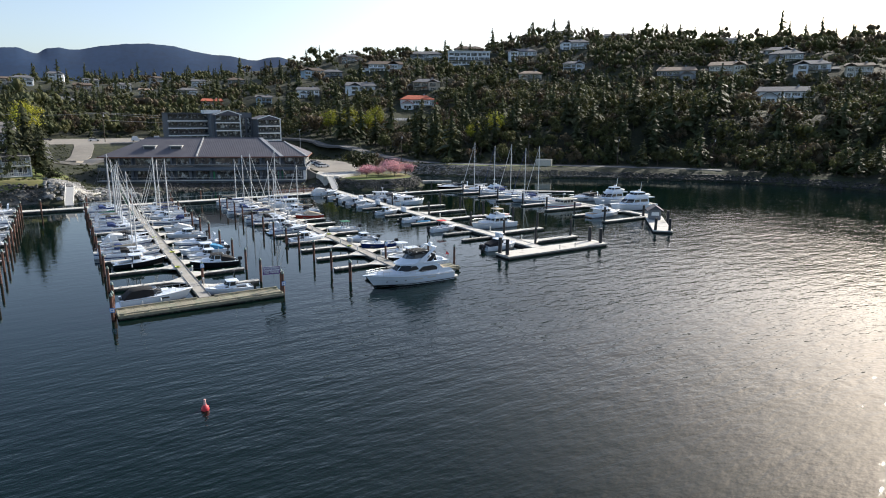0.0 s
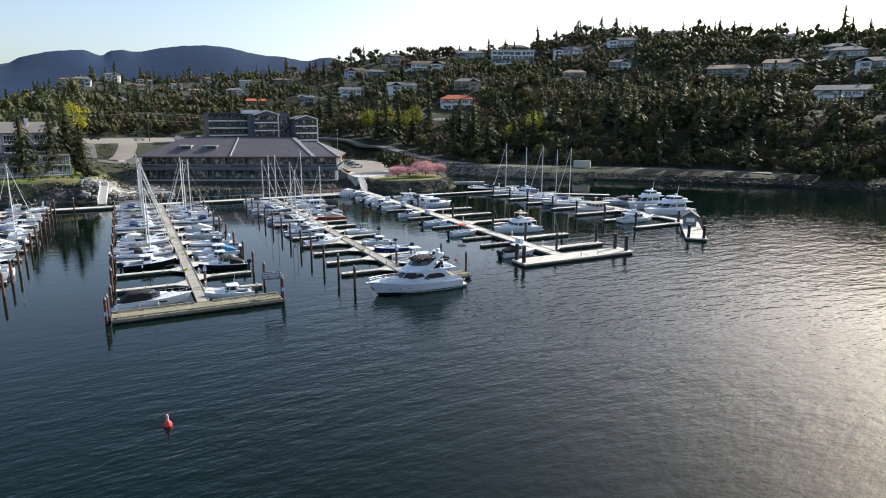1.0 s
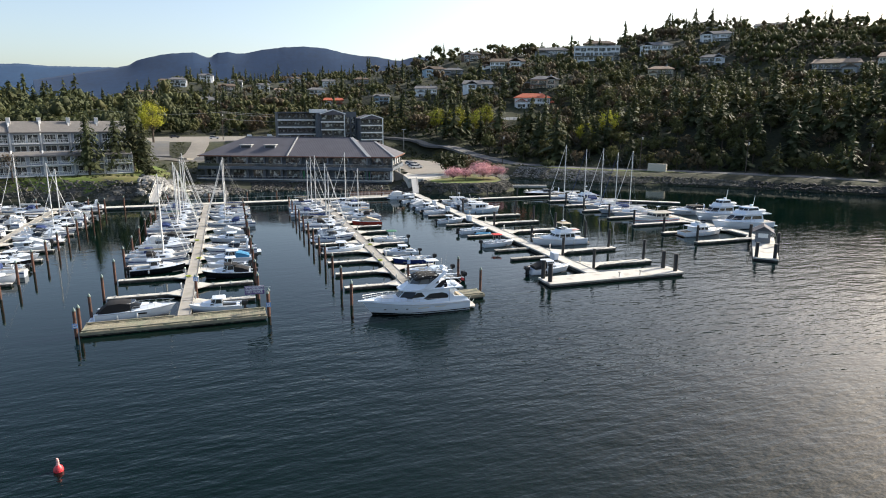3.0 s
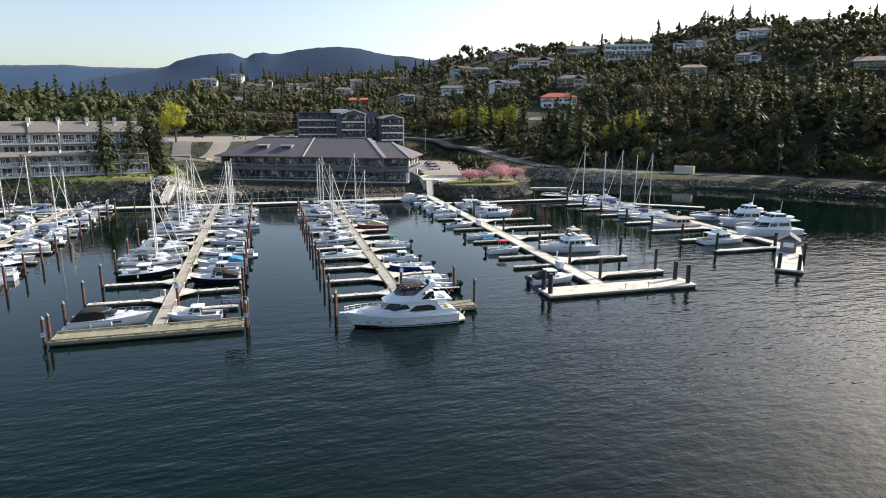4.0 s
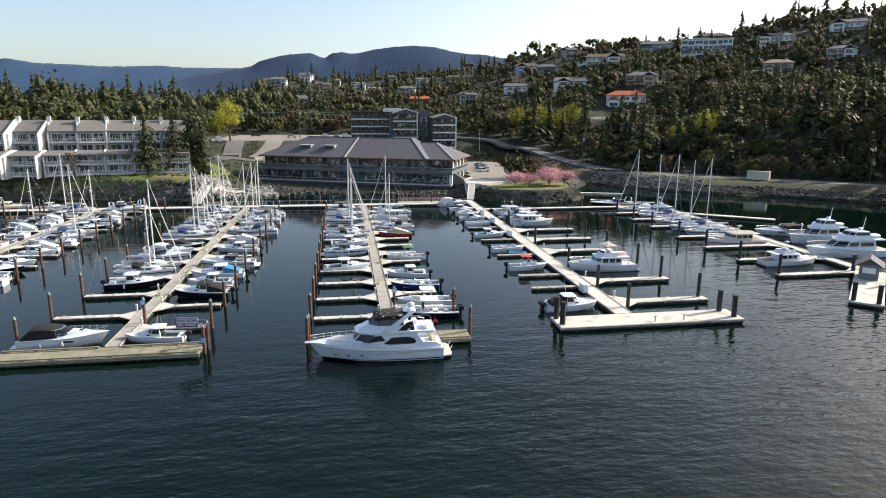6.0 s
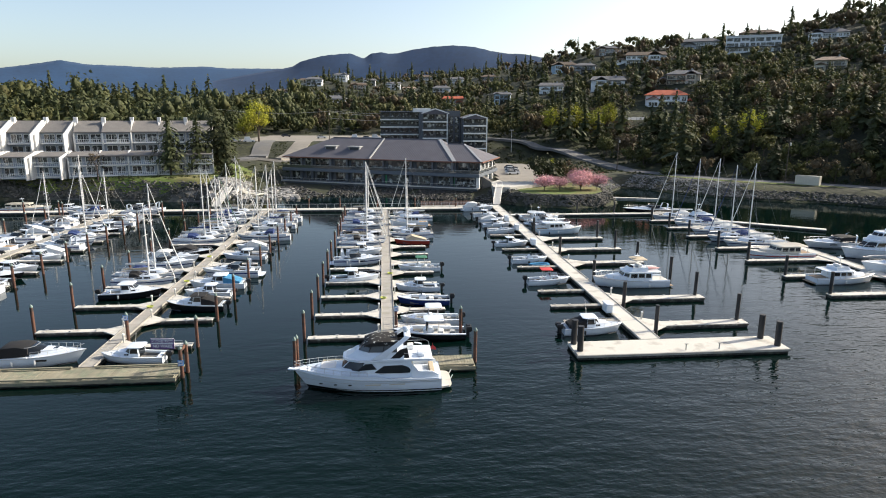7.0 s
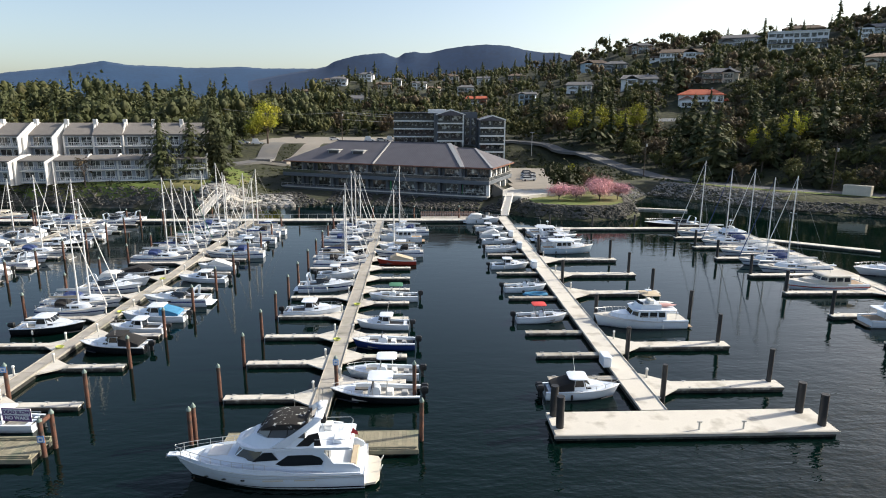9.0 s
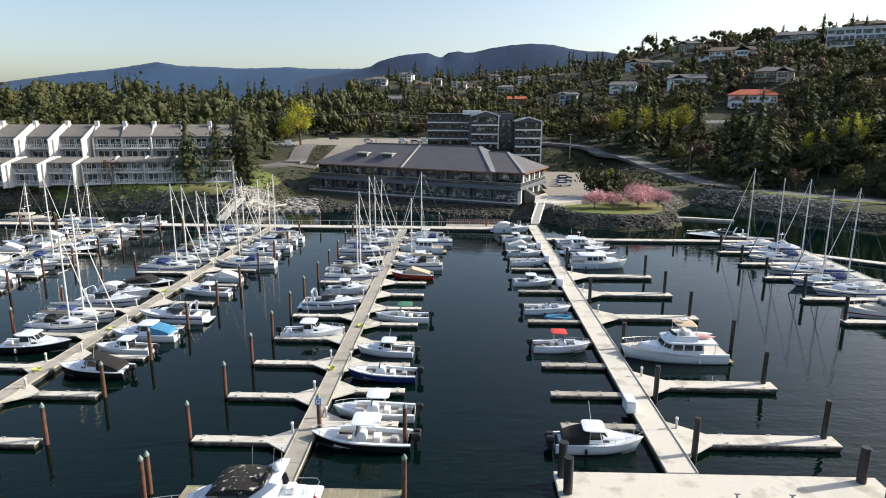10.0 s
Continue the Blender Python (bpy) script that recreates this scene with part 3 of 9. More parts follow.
# right concrete pier
dock_c = pier("floating_pier", "pale concrete floating pier with finger berths", 27.6, 1.1, -2.7, 92.0, CONCRETE, 0.55, 6.0)
C_RIGHT = [2.1, 12.0, 31.2, 40.9, 50.3]
C_LEFT = [4.0, 9.8, 16.3, 22.6, 29.4, 35.7, 42.0, 48.2, 54.4, 61.2, 67.4, 73.6, 80.8]
for y in C_RIGHT:
    finger(dock_c, 28.7, 41.0, y, 0.75, CONCRETE, 0.5, 2.0)
    pile(40.2, y + 0.45, 3.6, 0.22, True)
for y in C_LEFT:
    finger(dock_c, 26.5, 20.2, y, 0.42, OLD_DECK, 0.42, 0)
for x, y in ((29.3, -0.2), (29.3, 9.2), (29.3, 20.5), (29.2, 37.5), (29.2, 56.0), (41.2, 21.8)):
    pile(x, y, 3.4, 0.22, True)
end_c = thing("end_float", "pale concrete end float with black piles", "dock")
part("deck", Geo().box(18.6, 40.7, -6.5, -2.8, 0.25, 0.55, 0.03), CONCRETE, end_c)
part("float", Geo().box(18.7, 40.6, -6.4, -2.9, -0.45, 0.23), DARK_FLOAT, end_c)
part("edge", Geo().box(18.5, 40.8, -6.6, -6.51, 0.28, 0.52, 0.01), OLD_DECK, end_c)
for x, y in ((19.2, -5.3), (19.1, -3.4), (39.9, -5.6), (39.4, -3.4)):
    pile(x, y, 3.1, 0.31, True)

# walkway along the shore
walk_way = thing("shore_walkway", "long floating walkway with a railing along the shore", "dock")
for a in deck_strip(-120, 24.0, 86.5, 89.2, 0.6, False, 4.0):
    part("deck_section", Geo().box(*a, 0.42, 0.6, 0.02), CONCRETE, walk_way)
part("float", Geo().box(-119.9, 23.9, 86.6, 89.1, -0.4, 0.4), DARK_FLOAT, walk_way)

# floats on the right
float_e = thing("floating_walkway", "narrow concrete float leading off the pier", "dock")
for a in deck_strip(28.8, 72.0, 76.6, 78.4, 0.5, False, 6.0):
    part("deck_section", Geo().box(*a, 0.34, 0.5, 0.02), CONCRETE, float_e)
part("float", Geo().box(28.9, 71.9, 76.7, 78.3, -0.4, 0.32), DARK_FLOAT, float_e)
dock_d = pier("floating_pier", "concrete floating pier with sailing boats and motor yachts", 73.2, 1.0, 10.0, 76.5, CONCRETE, 0.52, 6.0)
D_LEFT = [11.5, 21.0, 30.7, 40.0, 50.8, 59.5, 68.0]
for y in D_LEFT:
    finger(dock_d, 72.2, 58.2, y, 0.6, CONCRETE, 0.48, 1.6)
    pile(58.6, y + 0.3, 3.4, 0.22, True)


# ---- boats ----
class Shell:
    """A hull with its bow towards +x, the water at z 0: half breadth and sheer height along its length."""

    def __init__(self, L, B, fs, fb, transom=0.86, fullness=2.3, draft=0.4, rake=0.07, hump=0.0):
        self.L, self.B, self.fs, self.fb, self.transom, self.p, self.draft, self.rake, self.hump = L, B, fs, fb, transom, fullness, draft, rake, hump

    def w(self, s):
        if s < 0.5:
            return self.B / 2 * (self.transom + (1 - self.transom) * math.sin(math.pi * s))
        return self.B / 2 * max(0.012, 1 - ((s - 0.5) / 0.5) ** self.p)

    def z(self, s):
        return self.fs + (self.fb - self.fs) * s**1.7 - self.hump * math.sin(math.pi * s)

    def x(self, s, z):
        return -self.L / 2 + s * self.L * (1 - self.rake) + self.rake * self.L * s**2 * max(0, z) / max(0.1, self.z(s))

    def at(self, s, k=1.0, dz=0.0, side=1):
        """A point of the sheer line; k: share of the half breadth."""
        return (self.x(s, self.z(s)), side * self.w(s) * k, self.z(s) + dz)

    def ring(self, s, grow=0.0):
        w, zs = self.w(s), self.z(s)
        keel = -self.draft * (1 - s**4)
        half = [(0.0, keel), (w * (0.80 - 0.45 * s**2), keel * 0.45 + 0.05), (w * (0.93 - 0.35 * s**2), 0.12 + 0.25 * s**3), (w * (0.975 - 0.12 * s**2), zs * 0.55), (w, zs)]
        half = [(y + grow * (i > 0), z) for i, (y, z) in enumerate(half)]
        pts = [(-y, z) for y, z in half[:0:-1]] + half
        return [(self.x(s, z), y, z) for y, z in pts]

    def stations(self, n=13):
        return [(i / n) ** 0.9 for i in range(n + 1)]

    def hull(self):
        return Geo().loft([self.ring(s) for s in self.stations()], False, False).add(self.ring(0.0), [tuple(range(9))])

    def band(self, z0, z1, grow=0.012):
        """A stripe round the hull between two heights."""
        g = Geo()
        for side in (-1, 1):
            lo, hi = [], []
            for s in self.stations():
                prof = self.ring(s, grow)[4:]
                for z, out in ((z0, lo), (z1, hi)):
                    zz = min(z if z > -1 else self.z(s) + z + 10, self.z(s))
                    for (xa, ya, za), (xb, yb, zb) in zip(prof, prof[1:]):
                        if za <= zz <= zb + 1e-6:
                            t = (zz - za) / max(1e-6, zb - za)
                            out.append((self.x(s, zz), side * (ya + (yb - ya) * t), zz))
                            break
                    else:
                        out.append((self.x(s, zz), side * prof[-1][1], zz))
            g.loft([lo, hi], False, False)
        return g

    def deck(self, s0=0.0, s1=1.0, k=0.98, dz=-0.03, camber=0.06, n=12):
        rows = []
        for i in range(n + 1):
            s = s0 + (s1 - s0) * i / n
            x, w, z = self.x(s, self.z(s)), self.w(s) * k, self.z(s) + dz
            rows.append([(x, -w, z), (x, -w * 0.5, z + camber * 0.75), (x, 0, z + camber), (x, w * 0.5, z + camber * 0.75), (x, w, z)])
        return Geo().loft(rows, False, False)

    def well(self, s0, s1, k, floor):
        """A sunken cockpit: floor and walls."""
        rows = []
        n = 5
        for i in range(n + 1):
            s = s0 + (s1 - s0) * i / n
            x, w, z = self.x(s, self.z(s)), self.w(s) * k, self.z(s) + 0.01
            rows.append([(x, -w, z), (x, -w, floor), (x, w, floor), (x, w, z)])
        g = Geo().loft(rows, False, False)
        return g.add(rows[0], [(0, 1, 2, 3)]).add(rows[-1], [(0, 1, 2, 3)])

    def gunwale(self, s0, s1, width=0.2, h=0.06, side=1):
        """The side deck on one side of an open well."""
        rows = []
        for i in range(9):
            s = s0 + (s1 - s0) * i / 8
            x, w, z = self.x(s, self.z(s)), self.w(s), self.z(s)
            wi = max(0.0, w - width)
            rows.append([(x, side * w * 1.01, z - 0.05), (x, side * w, z + h), (x, side * wi, z + h), (x, side * wi, z - 0.25)])
        return Geo().loft(rows, True, True)

    def line(self, s0, s1, k=0.9, dz=0.6, n=10):
        """Rail points from one side round the bow to the other."""
        a = [self.at(s0 + (s1 - s0) * i / n, k, dz, 1) for i in range(n + 1)]
        return a + [(x, -y, z) for x, y, z in a[::-1]]


def rail(shell, s0=0.5, s1=0.985, h=0.6, k=0.92, posts=5, r=0.02):
    g = Geo().tube(shell.line(s0, s1, k, h), r, 5)
    for i in range(posts):
        s = s0 + (s1 - s0) * (i + 0.02) / (posts - 0.4)
        for side in (-1, 1):
            g.tube([shell.at(min(s, s1), k, 0, side), shell.at(min(s, s1), k, h, side)], r, 5)
    return g


def ring6(xb, xf, xn, wb, wf, wn):
    """Plan of a deckhouse: back, shoulder and nose corners."""
    return [(xb, wb), (xf, wf), (xn, wn), (xn, -wn), (xf, -wf), (xb, -wb)]


def house(ob, name, plan0, z0, plan1, z1, mat, windows=(), glass_mat=None, crown=0.06, label=""):
    """A deckhouse between two plans, with dark windows laid on its faces: (face, u0, u1, t0, t1)."""
    g = Geo()
    mid = [tuple(a + (b - a) * 0.9 for a, b in zip(p, q)) for p, q in zip(plan0, plan1)]
    cx, cy = sum(p[0] for p in plan1) / len(plan1), 0
    roof = [(cx + (x - cx) * 0.94, y * 0.92) for x, y in plan1]
    g.loft([[(x, y, z0) for x, y in plan0], [(x, y, z0 + (z1 - z0) * 0.9) for x, y in mid], [(x, y, z1) for x, y in plan1], [(x, y, z1 + crown) for x, y in roof]])
    body = part(name, g, mat, ob, label, smooth=True)
    n = len(plan0)
    for i, u0, u1, t0, t1 in windows:
        a, b, c, d = plan0[i], plan0[(i + 1) % n], plan1[i], plan1[(i + 1) % n]

        def at(u, t):
            lo = Vector((a[0] + (b[0] - a[0]) * u, a[1] + (b[1] - a[1]) * u, z0))
            hi = Vector((c[0] + (d[0] - c[0]) * u, c[1] + (d[1] - c[1]) * u, z1))
            return lo + (hi - lo) * t
        q = [at(u0, t0), at(u1, t0), at(u1, t1), at(u0, t1)]
        nrm = (q[1] - q[0]).cross(q[3] - q[0]).normalized()
        centre = Vector((cx, 0, (z0 + z1) / 2))
        if nrm.dot(q[0] - centre) < 0:
            nrm = -nrm
        part("window", Geo().loft([[tuple(p - nrm * 0.02) for p in q], [tuple(p + nrm * 0.014) for p in q]]), glass_mat or TINT, body)
    return body


def canopy(x0, x1, half, z, thick=0.09, camber=0.07):
    """A moulded roof panel with rounded corners and a slight crown."""
    c, ring = min(half * 0.35, (x1 - x0) * 0.2), []
    for cx, cy, a0 in ((x1 - c, half - c, 0), (x0 + c, half - c, 90), (x0 + c, -half + c, 180), (x1 - c, -half + c, 270)):
        ring += [(cx + c * math.cos(radians(a0 + k * 30)), cy + c * math.sin(radians(a0 + k * 30))) for k in range(4)]
    xm = (x0 + x1) / 2
    return Geo().loft([[(xm + (x - xm) * k, y * k, z + dz) for x, y in ring] for k, dz in ((0.95, 0), (1.0, thick * 0.4), (0.97, thick), (0.6, thick + camber))])


def outboard(ob, x, y, z=0.55, s=1.0, mat=None):
    cowl = Geo().loft([[(x - 0.35 * s * k + dx, y + 0.19 * s * m * k, z + dz * s) for dx, m in ((0, -1), (0.55 * s * k, -1), (0.55 * s * k, 1), (0, 1))] for k, dz in ((0.75, 0.0), (1.0, 0.15), (1.0, 0.42), (0.7, 0.55))])
    o = part("outboard", cowl, mat or BLACK, ob, smooth=True)
    part("leg", Geo().box(x - 0.12 * s, x + 0.12 * s, y - 0.07 * s, y + 0.07 * s, z - 0.95 * s, z + 0.02).box(x - 0.3 * s, x + 0.2 * s, y - 0.03, y + 0.03, z - 0.62 * s, z - 0.58 * s), BLACK, o)


def fender(ob, p):
    x, y, z = p
    part("fender", Geo().ball(x, y, z, 0.12, 0.12, 0.32, 8, 6), BLACK if random.random() < 0.4 else CANVAS_WHITE, ob, smooth=True)


def basics(ob, sh, hull_mat, stripe=None, deck_mat=None, deck=(0.0, 1.0), boot=ANTIFOUL):
    part("hull", sh.hull(), hull_mat, ob, smooth=True)
    part("boot_stripe", sh.band(-0.2, 0.10), boot, ob)
    if stripe:
        part("stripe", sh.band(sh.fs * 0.62, sh.fs * 0.80), stripe, ob)
    part("deck", sh.deck(*deck), deck_mat or GELCOAT, ob, smooth=True)
    part("rub_rail", Geo().tube([sh.at(s, 1.012, -0.02) for s in sh.stations()], 0.035, 5).tube([sh.at(s, 1.012, -0.02, -1) for s in sh.stations()], 0.035, 5), STEEL, ob)


def sailboat(ob, L=9.6, hull=None, cover=None, dodger=None, tall=1.28, furl=None):
    sh = Shell(L, L * 0.315, 0.95, 1.25, 0.62, 2.0, 0.35, 0.10, 0.12)
    basics(ob, sh, hull or GELCOAT, CANVAS_BLUE if hull is None else None, NONSKID)
    house(ob, "coach_roof", ring6(-L * 0.10, L * 0.16, L * 0.27, L * 0.105, L * 0.09, L * 0.03), 0.9, ring6(-L * 0.10, L * 0.14, L * 0.22, L * 0.09, L * 0.075, L * 0.025), 1.5, GELCOAT,
          [(0, 0.08, 0.42, 0.35, 0.75), (0, 0.52, 0.92, 0.35, 0.75), (4, 0.08, 0.48, 0.35, 0.75), (4, 0.58, 0.92, 0.35, 0.75)])
    part("cockpit", Geo().box(-L * 0.43, -L * 0.13, -L * 0.10, L * 0.10, 0.90, 1.06, 0.03), SOLE, ob)
    part("coaming", Geo().box(-L * 0.44, -L * 0.11, -L * 0.125, -L * 0.10, 0.85, 1.28, 0.03), GELCOAT, ob)
    part("coaming", Geo().box(-L * 0.44, -L * 0.11, L * 0.10, L * 0.125, 0.85, 1.28, 0.03), GELCOAT, ob)
    top = L * tall + 1.2
    mx = L * 0.09
    part("mast", Geo().tube([(mx, 0, 1.4), (mx, 0, top)], 0.11, 8, 0.08), ALU, ob, smooth=True)
    part("spreader", Geo().tube([(mx, -0.85, top * 0.62), (mx, 0.85, top * 0.62)], 0.03, 5), ALU, ob)
    part("spreader", Geo().tube([(mx, -0.6, top * 0.82), (mx, 0.6, top * 0.82)], 0.028, 5), ALU, ob)
    part("hatch", Geo().box(L * 0.29, L * 0.345, -0.26, 0.26, sh.z(0.82) + 0.02, sh.z(0.82) + 0.1, 0.02), TINT, ob)
    part("roof_hatch", Geo().box(L * 0.02, L * 0.07, -0.24, 0.24, 1.54, 1.62, 0.02), TINT, ob)
    part("companionway", Geo().box(-L * 0.112, -L * 0.085, -0.34, 0.34, 1.07, 1.6, 0.01), CANVAS_BLACK, ob)
    part("steering_wheel", Geo().tube([(-L * 0.34, 0.42 * math.cos(k * math.pi / 6), 1.5 + 0.42 * math.sin(k * math.pi / 6)) for k in range(13)], 0.02, 4).box(-L * 0.335, -L * 0.32, -0.09, 0.09, 1.05, 1.62), STEEL, ob)
    part("boom", Geo().tube([(mx - 0.1, 0, 2.15), (-L * 0.33, 0, 2.2)], 0.06, 6), ALU, ob)
    part("sail_cover", Geo().loft([[(mx - 0.15 - (mx + L * 0.31) * i / 6, r * 0.5 * math.cos(a * math.pi / 4), 2.32 + r * math.sin(a * math.pi / 4)) for a in range(8)] for i, r in enumerate((0.24, 0.2, 0.16, 0.14, 0.12, 0.1, 0.06))]), cover or CANVAS_BLUE, ob, smooth=True)
    bow, stern = sh.at(0.99, 0, 0.05), sh.at(0.01, 0, 0.05)
    part("furled_jib", Geo().tube([bow, ((bow[0] * 0.5 + mx * 0.5), 0, top * 0.53), (mx + 0.15, 0, top * 0.97)], 0.07, 6, 0.03), furl or CANVAS_WHITE, ob)
    rig = Geo().tube([stern, (mx, 0, top - 0.05)], 0.014, 3)
    for side in (-1, 1):
        rig.tube([sh.at(0.55, 0.95, 0, side), (mx, 0.85 * side, top * 0.62), (mx, 0, top - 0.1)], 0.013, 3)
        rig.tube([sh.at(0.5, 0.95, 0, side), (mx, 0, top * 0.62)], 0.013, 3)
    part("rigging", rig, WIRE, ob)
    life = Geo().tube(sh.line(0.02, 0.985, 0.93, 0.55, 14), 0.012, 4)
    for i in range(7):
        for side in (-1, 1):
            s = 0.03 + 0.155 * i
            life.tube([sh.at(s, 0.93, 0, side), sh.at(s, 0.93, 0.55, side)], 0.014, 4)
    part("guard_rail", life, STEEL, ob)
    if dodger:
        part("dodger", Geo().loft([[(x, y * k, z) for y, z in ((-L * 0.115, 1.25), (-L * 0.11, 1.8), (-L * 0.06, 2.05), (L * 0.06, 2.05), (L * 0.11, 1.8), (L * 0.115, 1.25))] for x, k in ((-L * 0.19, 1.0), (-L * 0.1, 0.97))] + [[(-L * 0.03, y * 0.9, z) for y, z in ((-L * 0.115, 1.3), (-L * 0.11, 1.45), (-L * 0.06, 1.5), (L * 0.06, 1.5), (L * 0.11, 1.45), (L * 0.115, 1.3))]]), dodger, ob, smooth=True)
    fender(ob, sh.at(0.4, 1.06, -0.5, -1))
    fender(ob, sh.at(0.6, 1.06, -0.5, 1))


def cuddy(ob, L=7.0, hull=None, top=None, engine=1, deck=None, bimini=None):
    """A small fishing cruiser with a hardtop wheelhouse and outboards."""
    sh = Shell(L, L * 0.36, 0.85, 1.35, 0.9, 2.5, 0.35, 0.08)
    basics(ob, sh, hull or GELCOAT, None, GELCOAT, (0.44, 1.0))
    part("cockpit", sh.well(0.03, 0.46, 0.86, 0.35), deck or SOLE, ob)
    part("engine_well", Geo().box(-L * 0.46, -L * 0.39, -L * 0.12, L * 0.12, 0.36, 0.84, 0.05), GELCOAT, ob)
    # Dark panel added in place of the shaded inside of the open wheelhouse.
    part("cabin_door", Geo().box(-L * 0.147, -L * 0.141, -L * 0.1, L * 0.1, 0.9, 1.98), TINT, ob)
    for sd in (-1, 1):
        part("side_deck", sh.gunwale(0.0, 0.46, L * 0.03, 0.06, sd), GELCOAT, ob)
    house(ob, "cuddy_cabin", ring6(-L * 0.02, L * 0.15, L * 0.34, L * 0.15, L * 0.13, L * 0.045), 1.0, ring6(-L * 0.02, L * 0.10, L * 0.24, L * 0.13, L * 0.11, L * 0.04), 1.5, GELCOAT,
          [(0, 0.3, 0.8, 0.4, 0.8), (4, 0.2, 0.7, 0.4, 0.8)])
    house(ob, "wheelhouse", ring6(-L * 0.14, L * 0.02, L * 0.13, L * 0.15, L * 0.14, L * 0.09), 1.05, ring6(-L * 0.12, -L * 0.01, L * 0.03, L * 0.135, L * 0.125, L * 0.08), 2.15, GELCOAT,
          [(0, 0.05, 0.94, 0.36, 0.94), (1, 0.05, 0.95, 0.38, 0.95), (2, 0.03, 0.48, 0.38, 0.95), (2, 0.52, 0.97, 0.38, 0.95), (3, 0.05, 0.95, 0.38, 0.95), (4, 0.06, 0.95, 0.36, 0.94)])
    part("hardtop", canopy(-L * 0.2, L * 0.06, L * 0.145, 2.16), top or GELCOAT, ob, smooth=True)
    if bimini:
        part("canvas", Geo().loft([[(x, y, z) for y, z in ((-L * 0.15, 0.95), (-L * 0.145, zt - 0.15), (-L * 0.1, zt), (L * 0.1, zt), (L * 0.145, zt - 0.15), (L * 0.15, 0.95))] for x, zt in ((-L * 0.42, 1.35), (-L * 0.3, 1.75), (-L * 0.13, 2.12))]), bimini, ob, smooth=True)
    part("bow_rail", rail(sh, 0.55, 0.985, 0.45, 0.9, 4), STEEL, ob)
    part("antenna", Geo().tube([(-L * 0.08, L * 0.1, 2.2), (-L * 0.12, L * 0.1, 4.2)], 0.015, 4), CANVAS_WHITE, ob)
    for e in range(engine):
        outboard(ob, -L / 2 - 0.34, (e - (engine - 1) / 2) * 0.62, 0.70, 1.12)
    fender(ob, sh.at(0.35, 1.07, -0.45, -1))


def express(ob, L=8.5, hull=None, stripe=None, canvas=None, arch=True):
    """A sleek sports cruiser with a raked windscreen, a radar arch and a canvas over the cockpit."""
    sh = Shell(L, L * 0.33, 1.0, 1.35, 0.92, 2.2, 0.4, 0.12, 0.0)
    basics(ob, sh, hull or GELCOAT, stripe, GELCOAT, (0.42, 1.0))
    part("cockpit", sh.well(0.05, 0.44, 0.84, 0.6), SOLE, ob)
    part("foredeck_hatch", Geo().box(L * 0.16, L * 0.21, -0.28, 0.28, 1.55, 1.6, 0.02), TINT, ob)
    for sd in (-1, 1):
        part("side_deck", sh.gunwale(0.0, 0.46, L * 0.035, 0.06, sd), GELCOAT, ob)
    house(ob, "foredeck_trunk", ring6(-L * 0.06, L * 0.14, L * 0.36, L * 0.125, L * 0.10, L * 0.03), 1.1, ring6(-L * 0.04, L * 0.10, L * 0.26, L * 0.10, L * 0.075, L * 0.02), 1.52, GELCOAT)
    house(ob, "windscreen", ring6(-L * 0.16, L * 0.0, L * 0.11, L * 0.14, L * 0.12, L * 0.07), 1.35, ring6(-L * 0.18, -L * 0.07, -L * 0.01, L * 0.125, L * 0.11, L * 0.06), 1.95, TINT, crown=0.0)
    part("windscreen_frame", Geo().tube([(-L * 0.18, L * 0.127, 1.96), (-L * 0.07, L * 0.112, 1.96), (-L * 0.01, L * 0.06, 1.96), (-L * 0.01, -L * 0.06, 1.96), (-L * 0.07, -L * 0.112, 1.96), (-L * 0.18, -L * 0.127, 1.96)], 0.03, 5), STEEL, ob)
    part("seat", Geo().box(-L * 0.40, -L * 0.33, -L * 0.11, L * 0.11, 0.6, 1.02, 0.06), CANVAS_WHITE, ob)
    part("helm_seat", Geo().box(-L * 0.15, -L * 0.09, L * 0.01, L * 0.09, 0.6, 1.3, 0.05), CANVAS_GREY, ob)
    if arch:
        part("radar_arch", Geo().loft([[(x + dx, y, z) for dx, y in ((-0.14, yy - 0.05), (0.14, yy - 0.05), (0.14, yy + 0.05), (-0.14, yy + 0.05))] for x, yy, z in ((-L * 0.30, -L * 0.145, 1.1), (-L * 0.33, -L * 0.125, 2.25), (-L * 0.335, -L * 0.09, 2.45), (-L * 0.335, L * 0.09, 2.45), (-L * 0.33, L * 0.125, 2.25), (-L * 0.30, L * 0.145, 1.1))]), GELCOAT, ob, smooth=True)
    if canvas:
        part("canvas", Geo().loft([[(x, y, z) for y, z in ((-L * 0.145, zs), (-L * 0.13, zt - 0.12), (-L * 0.08, zt), (L * 0.08, zt), (L * 0.13, zt - 0.12), (L * 0.145, zs))] for x, zs, zt in ((-L * 0.46, 0.98, 1.25), (-L * 0.34, 1.08, 2.1), (-L * 0.18, 1.15, 2.2), (-L * 0.06, 1.4, 2.0))]), canvas, ob, smooth=True)
    part("hull_window", Geo().box(L * 0.02, L * 0.14, -L * 0.166, -L * 0.155, 0.72, 0.88, 0.004).box(L * 0.02, L * 0.14, L * 0.155, L * 0.166, 0.72, 0.88, 0.004), TINT, ob)
    part("swim_platform", Geo().box(-L * 0.5 - 0.7, -L * 0.5 + 0.05, -L * 0.14, L * 0.14, 0.22, 0.34, 0.05), GELCOAT, ob)
    part("bow_rail", rail(sh, 0.5, 0.985, 0.5, 0.9, 6), STEEL, ob)
    fender(ob, sh.at(0.3, 1.06, -0.5, -1))
    fender(ob, sh.at(0.55, 1.06, -0.5, -1))


